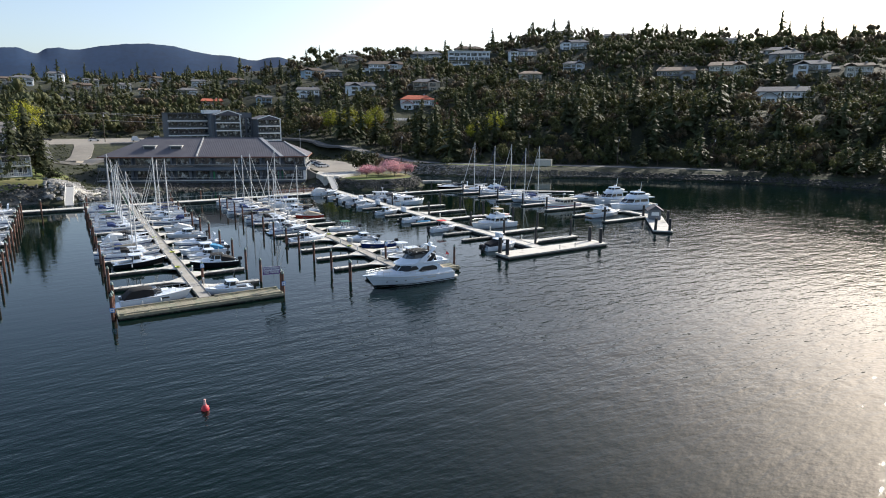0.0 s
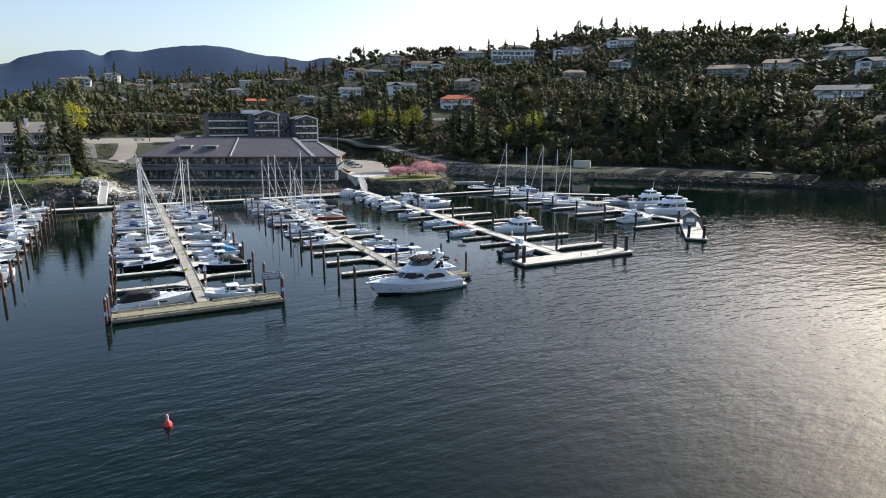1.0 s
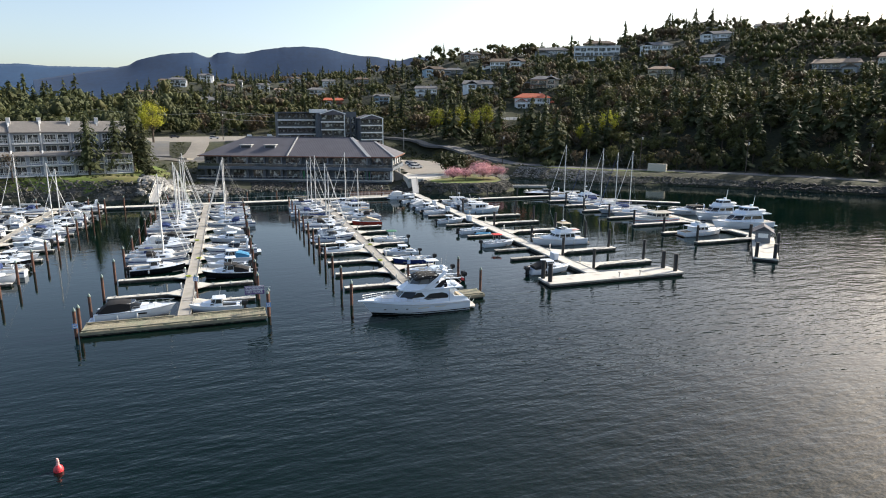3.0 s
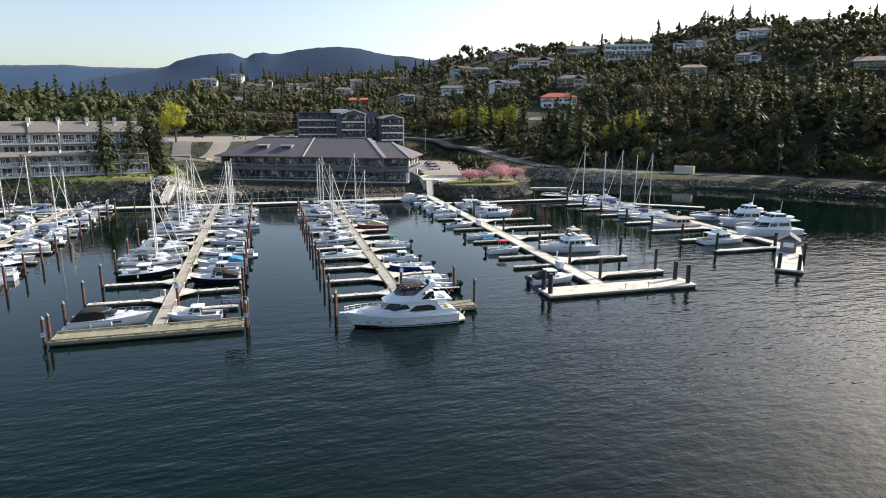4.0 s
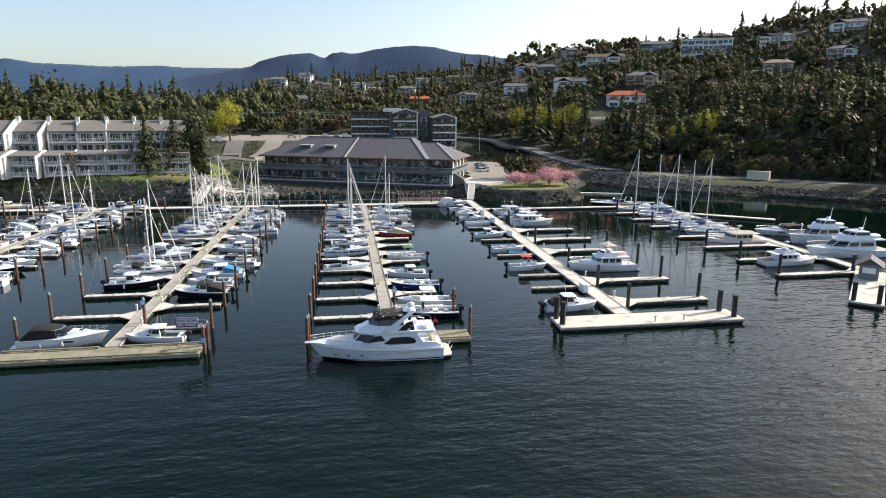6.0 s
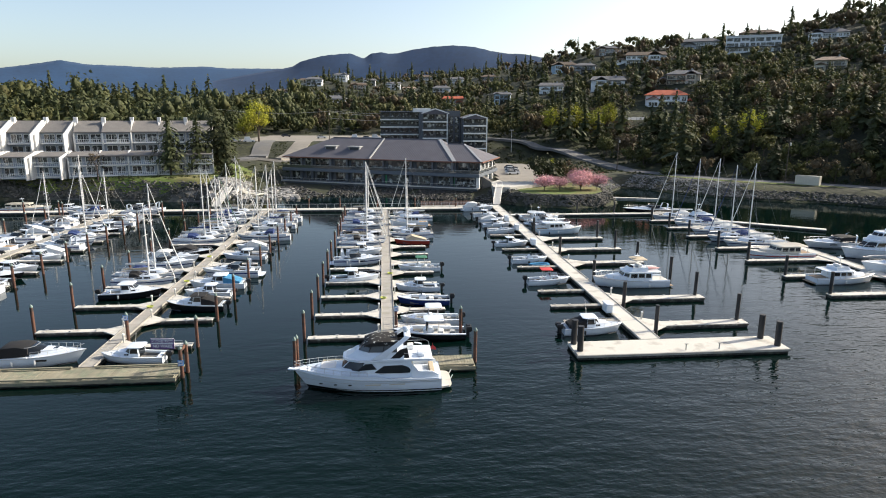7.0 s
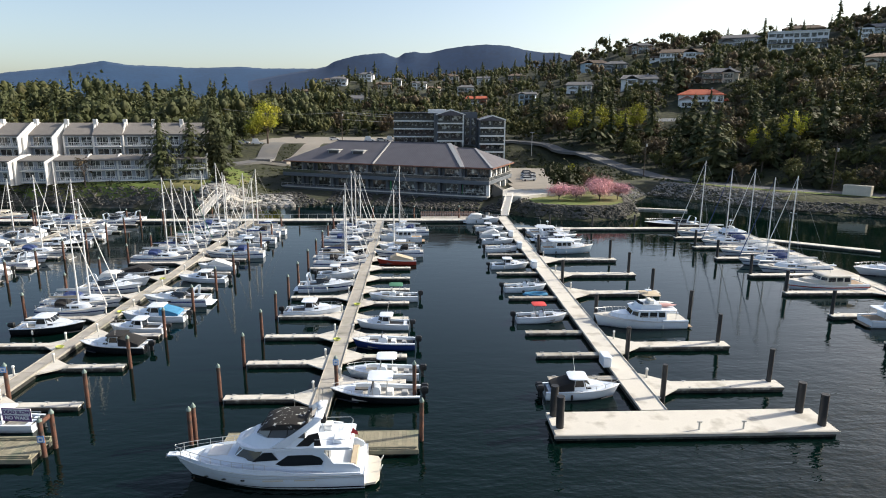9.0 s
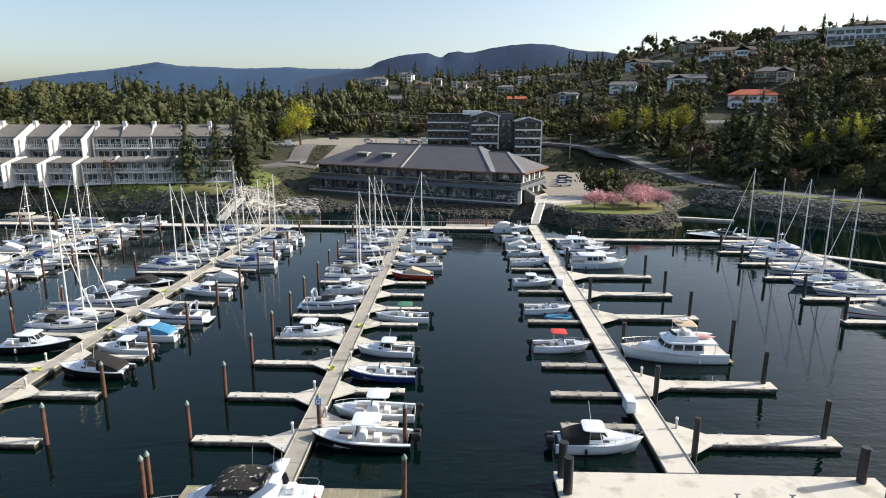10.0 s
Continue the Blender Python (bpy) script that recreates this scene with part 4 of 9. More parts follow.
def open_boat(ob, L=6.2, hull=None, top=None, engine=1, console=True, canvas=None, inner=None, front=False):
    """An open boat with a centre console, a T-top and outboards."""
    sh = Shell(L, L * 0.36, 0.68, 1.05, 0.9, 2.4, 0.3, 0.08)
    basics(ob, sh, hull or GELCOAT, None, GELCOAT, (0.74, 1.0))
    part("cockpit", sh.well(0.04, 0.76, 0.84, 0.28), inner or SOLE, ob)
    for sd in (-1, 1):
        part("side_deck", sh.gunwale(0.0, 0.78, L * 0.035, 0.06, sd), GELCOAT, ob)
    if console:
        part("console", Geo().side([(-L * 0.06, 0.28), (L * 0.08, 0.28), (L * 0.08, 0.9), (L * 0.02, 1.25), (-L * 0.04, 1.2), (-L * 0.06, 0.9)], -0.4, 0.4), GELCOAT, ob)
        part("windshield", Geo().box(L * 0.015, L * 0.03, -0.42, 0.42, 1.2, 1.6), TINT, ob)
        part("seat", Geo().box(-L * 0.2, -L * 0.12, -0.45, 0.45, 0.28, 0.85, 0.05), CANVAS_WHITE, ob)
        part("cooler", Geo().box(-L * 0.36, -L * 0.29, -0.5, 0.1, 0.28, 0.66, 0.04), CANVAS_GREY, ob)
        part("bow_seat", Geo().box(L * 0.14, L * 0.24, -0.4, 0.4, 0.28, 0.62, 0.05), CANVAS_WHITE, ob)
    if top:
        part("t_top", canopy(-L * 0.2, L * 0.08, L * 0.14, 2.1), top, ob, smooth=True)
        g = Geo()
        for x in (-L * 0.13, L * 0.03):
            for y in (-0.42, 0.42):
                g.tube([(x, y, 0.3), (x - 0.05, y * 1.25, 2.12)], 0.03, 5)
        part("t_top_frame", g, STEEL, ob)
        if front:
            part("spray_curtain", Geo().loft([[(x, y, z) for x, y, z in ((L * 0.045, -0.8, 1.0), (L * 0.045, 0.8, 1.0), (L * 0.02, 0.85, 2.08), (L * 0.02, -0.85, 2.08))], [(x - 0.05, y, z) for x, y, z in ((L * 0.045, -0.8, 1.0), (L * 0.045, 0.8, 1.0), (L * 0.02, 0.85, 2.08), (L * 0.02, -0.85, 2.08))]]), CANVAS_BLACK, ob, "black fabric spray curtain")
    if canvas:
        part("canvas", Geo().loft([[(x, y, z) for y, z in ((-L * 0.16, zs), (-L * 0.15, zt - 0.1), (-L * 0.08, zt), (L * 0.08, zt), (L * 0.15, zt - 0.1), (L * 0.16, zs))] for x, zs, zt in ((-L * 0.42, 0.7, 0.95), (-L * 0.25, 0.75, 1.3), (0.0, 0.85, 1.75), (L * 0.16, 0.95, 1.25))]), canvas, ob, smooth=True)
    for e in range(engine):
        outboard(ob, -L / 2 - 0.32, (e - (engine - 1) / 2) * 0.62, 0.66, 1.1)
    part("bow_rail", rail(sh, 0.62, 0.98, 0.3, 0.92, 3), STEEL, ob)


def pilothouse(ob, L=9.0, hull=None, house_mat=None, stripe=None, fly=False, tender=False, bimini=None, sole=None):
    """A trawler-like cruiser with a tall wheelhouse; fly: with an upper helm."""
    sh = Shell(L, L * 0.335, 1.05, 1.75, 0.88, 2.4, 0.5, 0.06, 0.05)
    basics(ob, sh, hull or GELCOAT, stripe, NONSKID)
    hm = house_mat or GELCOAT
    house(ob, "trunk_cabin", ring6(L * 0.08, L * 0.22, L * 0.34, L * 0.13, L * 0.10, L * 0.04), 1.35, ring6(L * 0.08, L * 0.2, L * 0.30, L * 0.12, L * 0.085, L * 0.035), 1.85, hm)
    side = [(f, a, b, 0.42, 0.86) for f in (0, 4) for a, b in ((0.05, 0.28), (0.34, 0.60), (0.66, 0.95))]
    house(ob, "saloon", ring6(-L * 0.26, L * 0.06, L * 0.15, L * 0.145, L * 0.14, L * 0.09), 1.05, ring6(-L * 0.25, L * 0.04, L * 0.09, L * 0.135, L * 0.13, L * 0.08), 2.55, hm,
          side + [(1, 0.08, 0.92, 0.5, 0.88), (2, 0.04, 0.48, 0.5, 0.88), (2, 0.52, 0.96, 0.5, 0.88), (3, 0.08, 0.92, 0.5, 0.88)])
    part("roof", canopy(-L * 0.38, L * 0.10, L * 0.155, 2.58, 0.1, 0.02), hm, ob, smooth=True)
    part("cockpit", Geo().box(-L * 0.47, -L * 0.27, -L * 0.12, L * 0.12, 0.98, 1.12, 0.02), sole or TEAK, ob)
    for sd in (-1, 1):
        part("bulwark", sh.gunwale(0.0, 0.3, L * 0.02, 0.22, sd), hull or GELCOAT, ob)
    post = Geo()
    for s in (-1, 1):
        post.tube([(-L * 0.36, s * L * 0.14, 1.1), (-L * 0.36, s * L * 0.14, 2.62)], 0.035, 5)
    part("roof_post", post, STEEL, ob)
    if fly:
        house(ob, "flybridge", ring6(-L * 0.2, L * 0.02, L * 0.07, L * 0.125, L * 0.11, L * 0.06), 2.7, ring6(-L * 0.2, -L * 0.0, L * 0.03, L * 0.12, L * 0.10, L * 0.055), 3.3, hm, crown=-0.06)
        part("helm_seat", Geo().box(-L * 0.14, -L * 0.09, -0.7, 0.7, 3.2, 3.7, 0.06), CANVAS_WHITE, ob)
        part("venturi_screen", Geo().loft([[(L * 0.03, -L * 0.055, 3.3), (L * 0.03, L * 0.055, 3.3), (L * 0.0, L * 0.1, 3.3)], [(L * 0.02, -L * 0.05, 3.6), (L * 0.02, L * 0.05, 3.6), (-L * 0.01, L * 0.09, 3.55)]]), TINT, ob)
        if bimini:
            part("bimini", canopy(-L * 0.20, L * 0.0, L * 0.11, 4.45), bimini, ob)
            g = Geo()
            for x in (-L * 0.18, -L * 0.02):
                for y in (-1, 1):
                    g.tube([(x, y * L * 0.105, 3.2), (x, y * L * 0.10, 4.52)], 0.02, 4)
            part("bimini_frame", g, STEEL, ob)
    if tender:
        for k, (ky, mat) in enumerate(((-0.55, CANVAS_WHITE), (0.35, KAYAK_PINK))):
            part("kayak", Geo().loft([[(-L * 0.40 + L * 0.3 * i / 8, ky + 0.33 * q * math.cos(a * math.pi / 4), 2.98 + 0.2 * q * math.sin(a * math.pi / 4)) for a in range(8)] for i, q in enumerate((0.08, 0.5, 0.85, 1, 1, 1, 0.85, 0.5, 0.08))]), mat, ob, smooth=True)
    part("mast", Geo().tube([(-L * 0.06, 0, 2.7), (-L * 0.09, 0, 5.4 if fly else 4.4)], 0.04, 6), ALU, ob)
    part("radar", Geo().box(-L * 0.12, -L * 0.05, -0.28, 0.28, 3.95 if not fly else 4.9, 4.12 if not fly else 5.05, 0.05), GELCOAT, ob)
    part("bow_rail", rail(sh, 0.36, 0.985, 0.7, 0.93, 8), STEEL, ob)
    part("swim_platform", Geo().box(-L * 0.5 - 0.6, -L * 0.5 + 0.05, -L * 0.13, L * 0.13, 0.2, 0.3, 0.04), TEAK, ob)
    for s, sd in ((0.25, -1), (0.45, -1), (0.3, 1)):
        fender(ob, sh.at(s, 1.06, -0.65, sd))


def flybridge_yacht(ob, L=13.0, canvas=None):
    """A two-deck motor yacht, as those on the far pier."""
    sh = Shell(L, L * 0.31, 1.25, 2.0, 0.92, 2.2, 0.6, 0.10, 0.0)
    basics(ob, sh, GELCOAT, None, GELCOAT)
    house(ob, "saloon", ring6(-L * 0.30, L * 0.10, L * 0.27, L * 0.135, L * 0.125, L * 0.05), 1.35, ring6(-L * 0.28, L * 0.03, L * 0.12, L * 0.12, L * 0.11, L * 0.05), 2.95, GELCOAT,
          [(0, 0.08, 0.55, 0.42, 0.82), (0, 0.62, 0.96, 0.42, 0.82), (1, 0.05, 0.95, 0.40, 0.9), (2, 0.03, 0.97, 0.40, 0.9), (3, 0.05, 0.95, 0.40, 0.9), (4, 0.04, 0.38, 0.42, 0.82), (4, 0.45, 0.92, 0.42, 0.82)])
    part("fly_deck", Geo().prism([(-L * 0.42, -L * 0.14), (L * 0.06, -L * 0.14), (L * 0.13, -L * 0.06), (L * 0.13, L * 0.06), (L * 0.06, L * 0.14), (-L * 0.42, L * 0.14)], 2.95, 3.12), GELCOAT, ob)
    house(ob, "flybridge", ring6(-L * 0.26, L * 0.03, L * 0.09, L * 0.13, L * 0.115, L * 0.06), 3.12, ring6(-L * 0.26, L * 0.0, L * 0.04, L * 0.125, L * 0.11, L * 0.055), 3.75, GELCOAT, crown=-0.05)
    house(ob, "bridge_top", ring6(-L * 0.22, -L * 0.02, L * 0.02, L * 0.11, L * 0.10, L * 0.05), 3.75, ring6(-L * 0.21, -L * 0.05, -L * 0.02, L * 0.10, L * 0.09, L * 0.045), 4.4, canvas or GELCOAT,
          [(0, 0.05, 0.95, 0.1, 0.8), (1, 0.05, 0.95, 0.1, 0.8), (2, 0.05, 0.95, 0.1, 0.8), (3, 0.05, 0.95, 0.1, 0.8), (4, 0.05, 0.95, 0.1, 0.8)])
    part("mast", Geo().tube([(-L * 0.2, 0, 4.35), (-L * 0.22, 0, 6.6)], 0.05, 6).tube([(-L * 0.16, 0.6, 4.35), (-L * 0.18, 0.6, 7.0)], 0.015, 4), ALU, ob)
    part("radar_dome", Geo().ball(-L * 0.17, 0, 4.7, 0.35, 0.35, 0.25), GELCOAT, ob, smooth=True)
    part("cockpit", Geo().box(-L * 0.47, -L * 0.31, -L * 0.12, L * 0.12, 1.2, 1.33, 0.02), CREAM, ob)
    part("swim_platform", Geo().box(-L * 0.5 - 0.9, -L * 0.5 + 0.05, -L * 0.13, L * 0.13, 0.28, 0.42, 0.05), GELCOAT, ob)
    part("tender", Geo().ball(-L * 0.36, 0, 3.45, 1.2, 0.75, 0.35, 8, 5), CANVAS_WHITE, ob, smooth=True)
    part("bow_rail", rail(sh, 0.4, 0.985, 0.7, 0.92, 8), STEEL, ob)
    for s in (0.25, 0.4, 0.55):
        fender(ob, sh.at(s, 1.05, -0.7, -1))


def dinghy(ob, L=3.4, mat=None):
    ring = [(L * 0.5 * math.cos(a) * (1.0 if math.cos(a) > 0 else 0.85), 0.62 * math.sin(a) * (1 - 0.3 * max(0, math.cos(a))), 0.28) for a in [math.pi * (1.08 + 1.84 * i / 15) for i in range(16)]]
    part("tube", Geo().tube([(-x, y, z) for x, y, z in ring], 0.2, 8), mat or CANVAS_WHITE, ob, smooth=True)
    part("floor", Geo().box(-L * 0.4, L * 0.3, -0.5, 0.5, 0.14, 0.2), NONSKID, ob)
    outboard(ob, -L * 0.5, 0, 0.5, 0.55)


def motor_yacht(ob):
    """The large white motor yacht lying across the end of the middle pier."""
    sh = Shell(14.4, 4.5, 1.4, 2.05, 0.92, 2.25, 0.6, 0.10, 0.05)
    part("hull", sh.hull(), GELCOAT, ob, smooth=True)
    part("boot_stripe", sh.band(0.02, 0.34, 0.03), BLACKHULL, ob)
    part("stripe", sh.band(1.12, 1.16), STEEL, ob, "fine grey line along the topsides")
    part("deck", sh.deck(0, 1, 0.985, -0.06), GELCOAT, ob, smooth=True)
    for side in (-1, 1):
        part("rub_rail", Geo().tube([sh.at(s, 1.012, -0.06, side) for s in sh.stations()], 0.05, 6), STEEL, ob)
        part("bulwark", Geo().loft([[(sh.at(s, k, dz, side)) for k, dz in ((1.0, -0.1), (1.0, h), (0.965, h), (0.965, -0.1))] for s, h in ((0.02, 0.10), (0.2, 0.12), (0.38, 0.14), (0.46, 0.30), (0.6, 0.30), (0.8, 0.24), (0.97, 0.10))]), GELCOAT, ob, smooth=True)
        for x in (4.4, 3.0, 1.6):
            s = (x + 7.2) / 14.4
            part("porthole", Geo().ball(x, side * (sh.w(s) * 0.962), 1.0, 0.19, 0.05, 0.075, 10, 4), TINT, ob)
        for x in (-0.6, -2.9):
            s = (x + 7.2) / 14.4
            part("engine_vent", Geo().box(x - 0.75, x + 0.75, side * sh.w(s) * 0.975 - 0.02, side * sh.w(s) * 0.975 + 0.02, 0.92, 1.06, 0.015), CREAM, ob)
    house(ob, "trunk_cabin", ring6(1.0, 3.6, 5.8, 1.55, 1.15, 0.45), 1.7, ring6(1.0, 3.2, 4.9, 1.35, 0.9, 0.35), 2.25, GELCOAT)
    part("sun_pad", Geo().box(3.0, 4.5, -0.75, 0.75, 2.26, 2.36, 0.04), CANVAS_WHITE, ob, smooth=True)
    body = house(ob, "saloon", ring6(-4.3, 1.0, 3.3, 1.78, 1.72, 0.85), 1.45, ring6(-4.3, 0.0, 1.5, 1.62, 1.5, 0.75), 3.2, GELCOAT,
                 [(1, 0.06, 0.94, 0.42, 0.9), (2, 0.03, 0.49, 0.42, 0.9), (2, 0.51, 0.97, 0.42, 0.9), (3, 0.06, 0.94, 0.42, 0.9)])
    for side in (-1, 1):
        def on(x, z):
            return (x, side * (1.775 - 0.15 * (z - 1.45) / 1.75 + 0.012), z)

        def inn(x, z):
            return (x, side * (1.775 - 0.15 * (z - 1.45) / 1.75 - 0.05), z)
        for poly in (((0.92, 2.3), (0.15, 2.95), (-0.5, 2.97), (-0.95, 2.4)), ((-0.75, 2.08), (-1.65, 2.72), (-3.4, 2.76), (-4.0, 2.55), (-4.22, 2.25), (-4.12, 1.98), (-1.3, 1.9))):
            part("window", Geo().loft([[on(*p) for p in poly], [inn(*p) for p in poly]]), TINT, body)
    part("fly_deck", Geo().loft([[(x, y, z) for x, y in ((-6.0, -1.75), (0.6, -1.8), (1.7, -1.35), (2.3, -0.6), (2.3, 0.6), (1.7, 1.35), (0.6, 1.8), (-6.0, 1.75))] for z in (3.2, 3.4)]), GELCOAT, ob)
    part("aft_rounding", Geo().loft([[(-6.0 - 0.35 * math.sin(a), y, 3.3 + 0.1 * math.cos(a)) for a in (0, 0.8, 1.57, 2.3, 3.14)] for y in (-1.74, 1.74)]), GELCOAT, ob, smooth=True)
    house(ob, "flybridge", ring6(-3.6, 0.5, 2.0, 1.72, 1.6, 0.7), 3.4, ring6(-3.6, -0.2, 1.0, 1.6, 1.4, 0.6), 4.05, GELCOAT, crown=-0.02)
    house(ob, "clear_enclosure", ring6(-2.9, -0.2, 0.75, 1.5, 1.32, 0.55), 4.05, ring6(-2.9, -0.55, 0.15, 1.42, 1.25, 0.5), 4.75, CLEAR, crown=0.0, label="clear plastic screens with black seams")
    seams = Geo()
    for (x0, y0), (x1, y1) in (((-2.9, 1.5), (-2.9, 1.42)), ((-1.6, 1.42), (-1.7, 1.35)), ((-0.2, 1.32), (-0.55, 1.25)), ((0.75, 0.55), (0.15, 0.5)), ((0.75, -0.55), (0.15, -0.5)), ((-0.2, -1.32), (-0.55, -1.25)), ((-1.6, -1.42), (-1.7, -1.35)), ((-2.9, -1.5), (-2.9, -1.42))):
        seams.tube([(x0, y0 * 1.01, 4.05), (x1, y1 * 1.01, 4.75)], 0.03, 4)
    part("enclosure_seams", seams, CANVAS_BLACK, ob)
    part("canvas_top", Geo().loft([[(x, y, z) for y, z in ((-1.46, 4.72), (-1.38, zt - 0.14), (-0.9, zt), (0.9, zt), (1.38, zt - 0.14), (1.46, 4.72))] for x, zt in ((-3.0, 5.15), (-2.0, 5.3), (-0.8, 5.25), (0.1, 4.95), (0.25, 4.75))]), SPECKLED, ob, "black canvas bimini speckled with white droppings", smooth=True)
    for side in (-1, 1):
        part("arch_leg", Geo().loft([[(x + dx, side * (yy + dy), z) for dx, dy in ((-w, -0.07), (w, -0.07), (w, 0.07), (-w, 0.07))] for x, yy, z, w in ((-1.0, 1.72, 3.45, 0.55), (-2.3, 1.66, 4.4, 0.36), (-3.6, 1.5, 5.35, 0.3), (-3.9, 1.35, 5.6, 0.3))]), GELCOAT, ob, smooth=True)
        part("arch_window", Geo().loft([[(x, side * y, z) for x, z, y in ((-2.3, 3.5, 1.70), (-4.1, 3.5, 1.66), (-3.9, 4.5, 1.52), (-3.2, 4.35, 1.6))], [(x, side * (y - 0.04), z) for x, z, y in ((-2.3, 3.5, 1.70), (-4.1, 3.5, 1.66), (-3.9, 4.5, 1.52), (-3.2, 4.35, 1.6))]]), CANVAS_BLACK, ob)
    part("arch_top", Geo().box(-4.25, -3.6, -1.42, 1.42, 5.52, 5.68, 0.06), GELCOAT, ob, smooth=True)
    part("radar_dome", Geo().ball(-3.9, 0.0, 5.95, 0.38, 0.38, 0.26, 10, 6), GELCOAT, ob, smooth=True)
    part("mast", Geo().tube([(-3.9, -0.6, 5.6), (-4.0, -0.6, 7.0)], 0.03, 5).tube([(-3.8, 1.2, 5.5), (-4.1, 1.2, 8.0)], 0.015, 4).tube([(-1.6, -1.6, 4.2), (-1.7, -1.6, 6.4)], 0.015, 4), STEEL, ob)
    part("fly_locker", Geo().box(-5.6, -4.9, 0.2, 1.3, 3.41, 3.75, 0.08), GELCOAT, ob, smooth=True)
    part("davit", Geo().tube([(-5.4, -0.9, 3.4), (-5.4, -0.9, 3.95), (-4.7, -0.7, 4.15)], 0.06, 6), GELCOAT, ob)
    part("fly_seat", Geo().box(-4.6, -4.0, -1.5, -0.6, 3.4, 3.85, 0.06), CANVAS_WHITE, ob, smooth=True)
    part("fly_rail", Geo().tube([(-3.6, 1.65, 4.0), (-5.9, 1.68, 4.0), (-6.15, 1.3, 4.0), (-6.15, -1.3, 4.0), (-5.9, -1.68, 4.0), (-3.6, -1.65, 4.0)], 0.022, 5), STEEL, ob)
    part("ensign", Geo().add([(-6.2, 0.9, 4.1), (-6.75, 0.95, 3.95), (-6.7, 0.98, 4.25), (-6.35, 0.92, 4.55)], [(0, 1, 2, 3)]).tube([(-6.1, 0.9, 3.4), (-6.4, 0.9, 4.7)], 0.015, 4), CANVAS_RED, ob)
    part("cockpit", Geo().box(-6.7, -4.35, -1.7, 1.7, 1.25, 1.36, 0.02), CREAM, ob)
    part("cockpit_bulkhead", Geo().box(-4.4, -4.28, -1.6, 1.6, 1.36, 3.2), CREAM, ob)
    part("cockpit_door", Geo().box(-4.46, -4.42, -0.5, 0.6, 1.4, 3.0), TINT, ob)
    part("cockpit_seat", Geo().box(-6.6, -6.1, -1.3, 1.3, 1.36, 1.8, 0.06), CANVAS_TAN, ob, smooth=True)
    for side in (-1, 1):
        part("cockpit_side", Geo().loft([[(x, side * y, z) for x, z in ((-4.3, 1.3), (-6.9, 1.3), (-6.9, 1.75), (-6.3, 2.1), (-5.0, 2.15), (-4.3, 3.0))] for y in (1.72, 1.86)]), GELCOAT, ob, smooth=True)
    part("stern_steps", Geo().box(-7.15, -6.8, -1.7, -0.9, 0.4, 1.0, 0.04).box(-7.15, -6.8, 0.9, 1.7, 0.4, 1.0, 0.04), CREAM, ob)
    part("swim_platform", Geo().loft([[(x, y, z) for x, y in ((-7.0, -1.95), (-8.0, -1.7), (-8.25, -1.2), (-8.25, 1.2), (-8.0, 1.7), (-7.0, 1.95))] for z in (0.28, 0.45)]), CREAM, ob)
    part("platform_posts", Geo().tube([(-8.2, -1.0, 0.45), (-8.45, -1.0, 0.95)], 0.05, 5).tube([(-8.2, 0.3, 0.45), (-8.45, 0.3, 0.95)], 0.05, 5), CANVAS_WHITE, ob)
    part("bow_rail", rail(sh, 0.52, 0.99, 0.72, 0.94, 9, 0.024).tube(sh.line(0.52, 0.99, 0.94, 0.4), 0.014, 4), STEEL, ob)
    part("bow_pulpit", Geo().box(6.4, 7.65, -0.28, 0.28, 1.95, 2.1, 0.05), GELCOAT, ob, smooth=True)
    part("anchor", Geo().tube([(7.0, 0, 2.12), (7.75, 0, 2.0), (7.8, 0, 1.7)], 0.05, 5), STEEL, ob)
    for side in (-1, 1):
        part("side_rail", Geo().tube([(2.6, side * 1.95, 2.3), (0, side * 2.12, 2.2), (-4.0, side * 2.05, 2.05)], 0.018, 4), STEEL, ob)
    part("mooring_line", Geo().tube([(3.2, -2.1, 1.85), (2.2, -2.22, 1.2), (1.4, -2.2, 1.75)], 0.03, 4), CANVAS_BLACK, ob)


CLEAR = glass("clear_vinyl", (0.10, 0.11, 0.12), 0.12)
SPECKLED = material("speckled_black_canvas", (0.014, 0.013, 0.012), 0.9, vary=0.3, dirt_or_glare=(0.55, 0.55, 0.52), dirt_or_glare_scale=3.2, dirt_or_glare_amount=0.12)

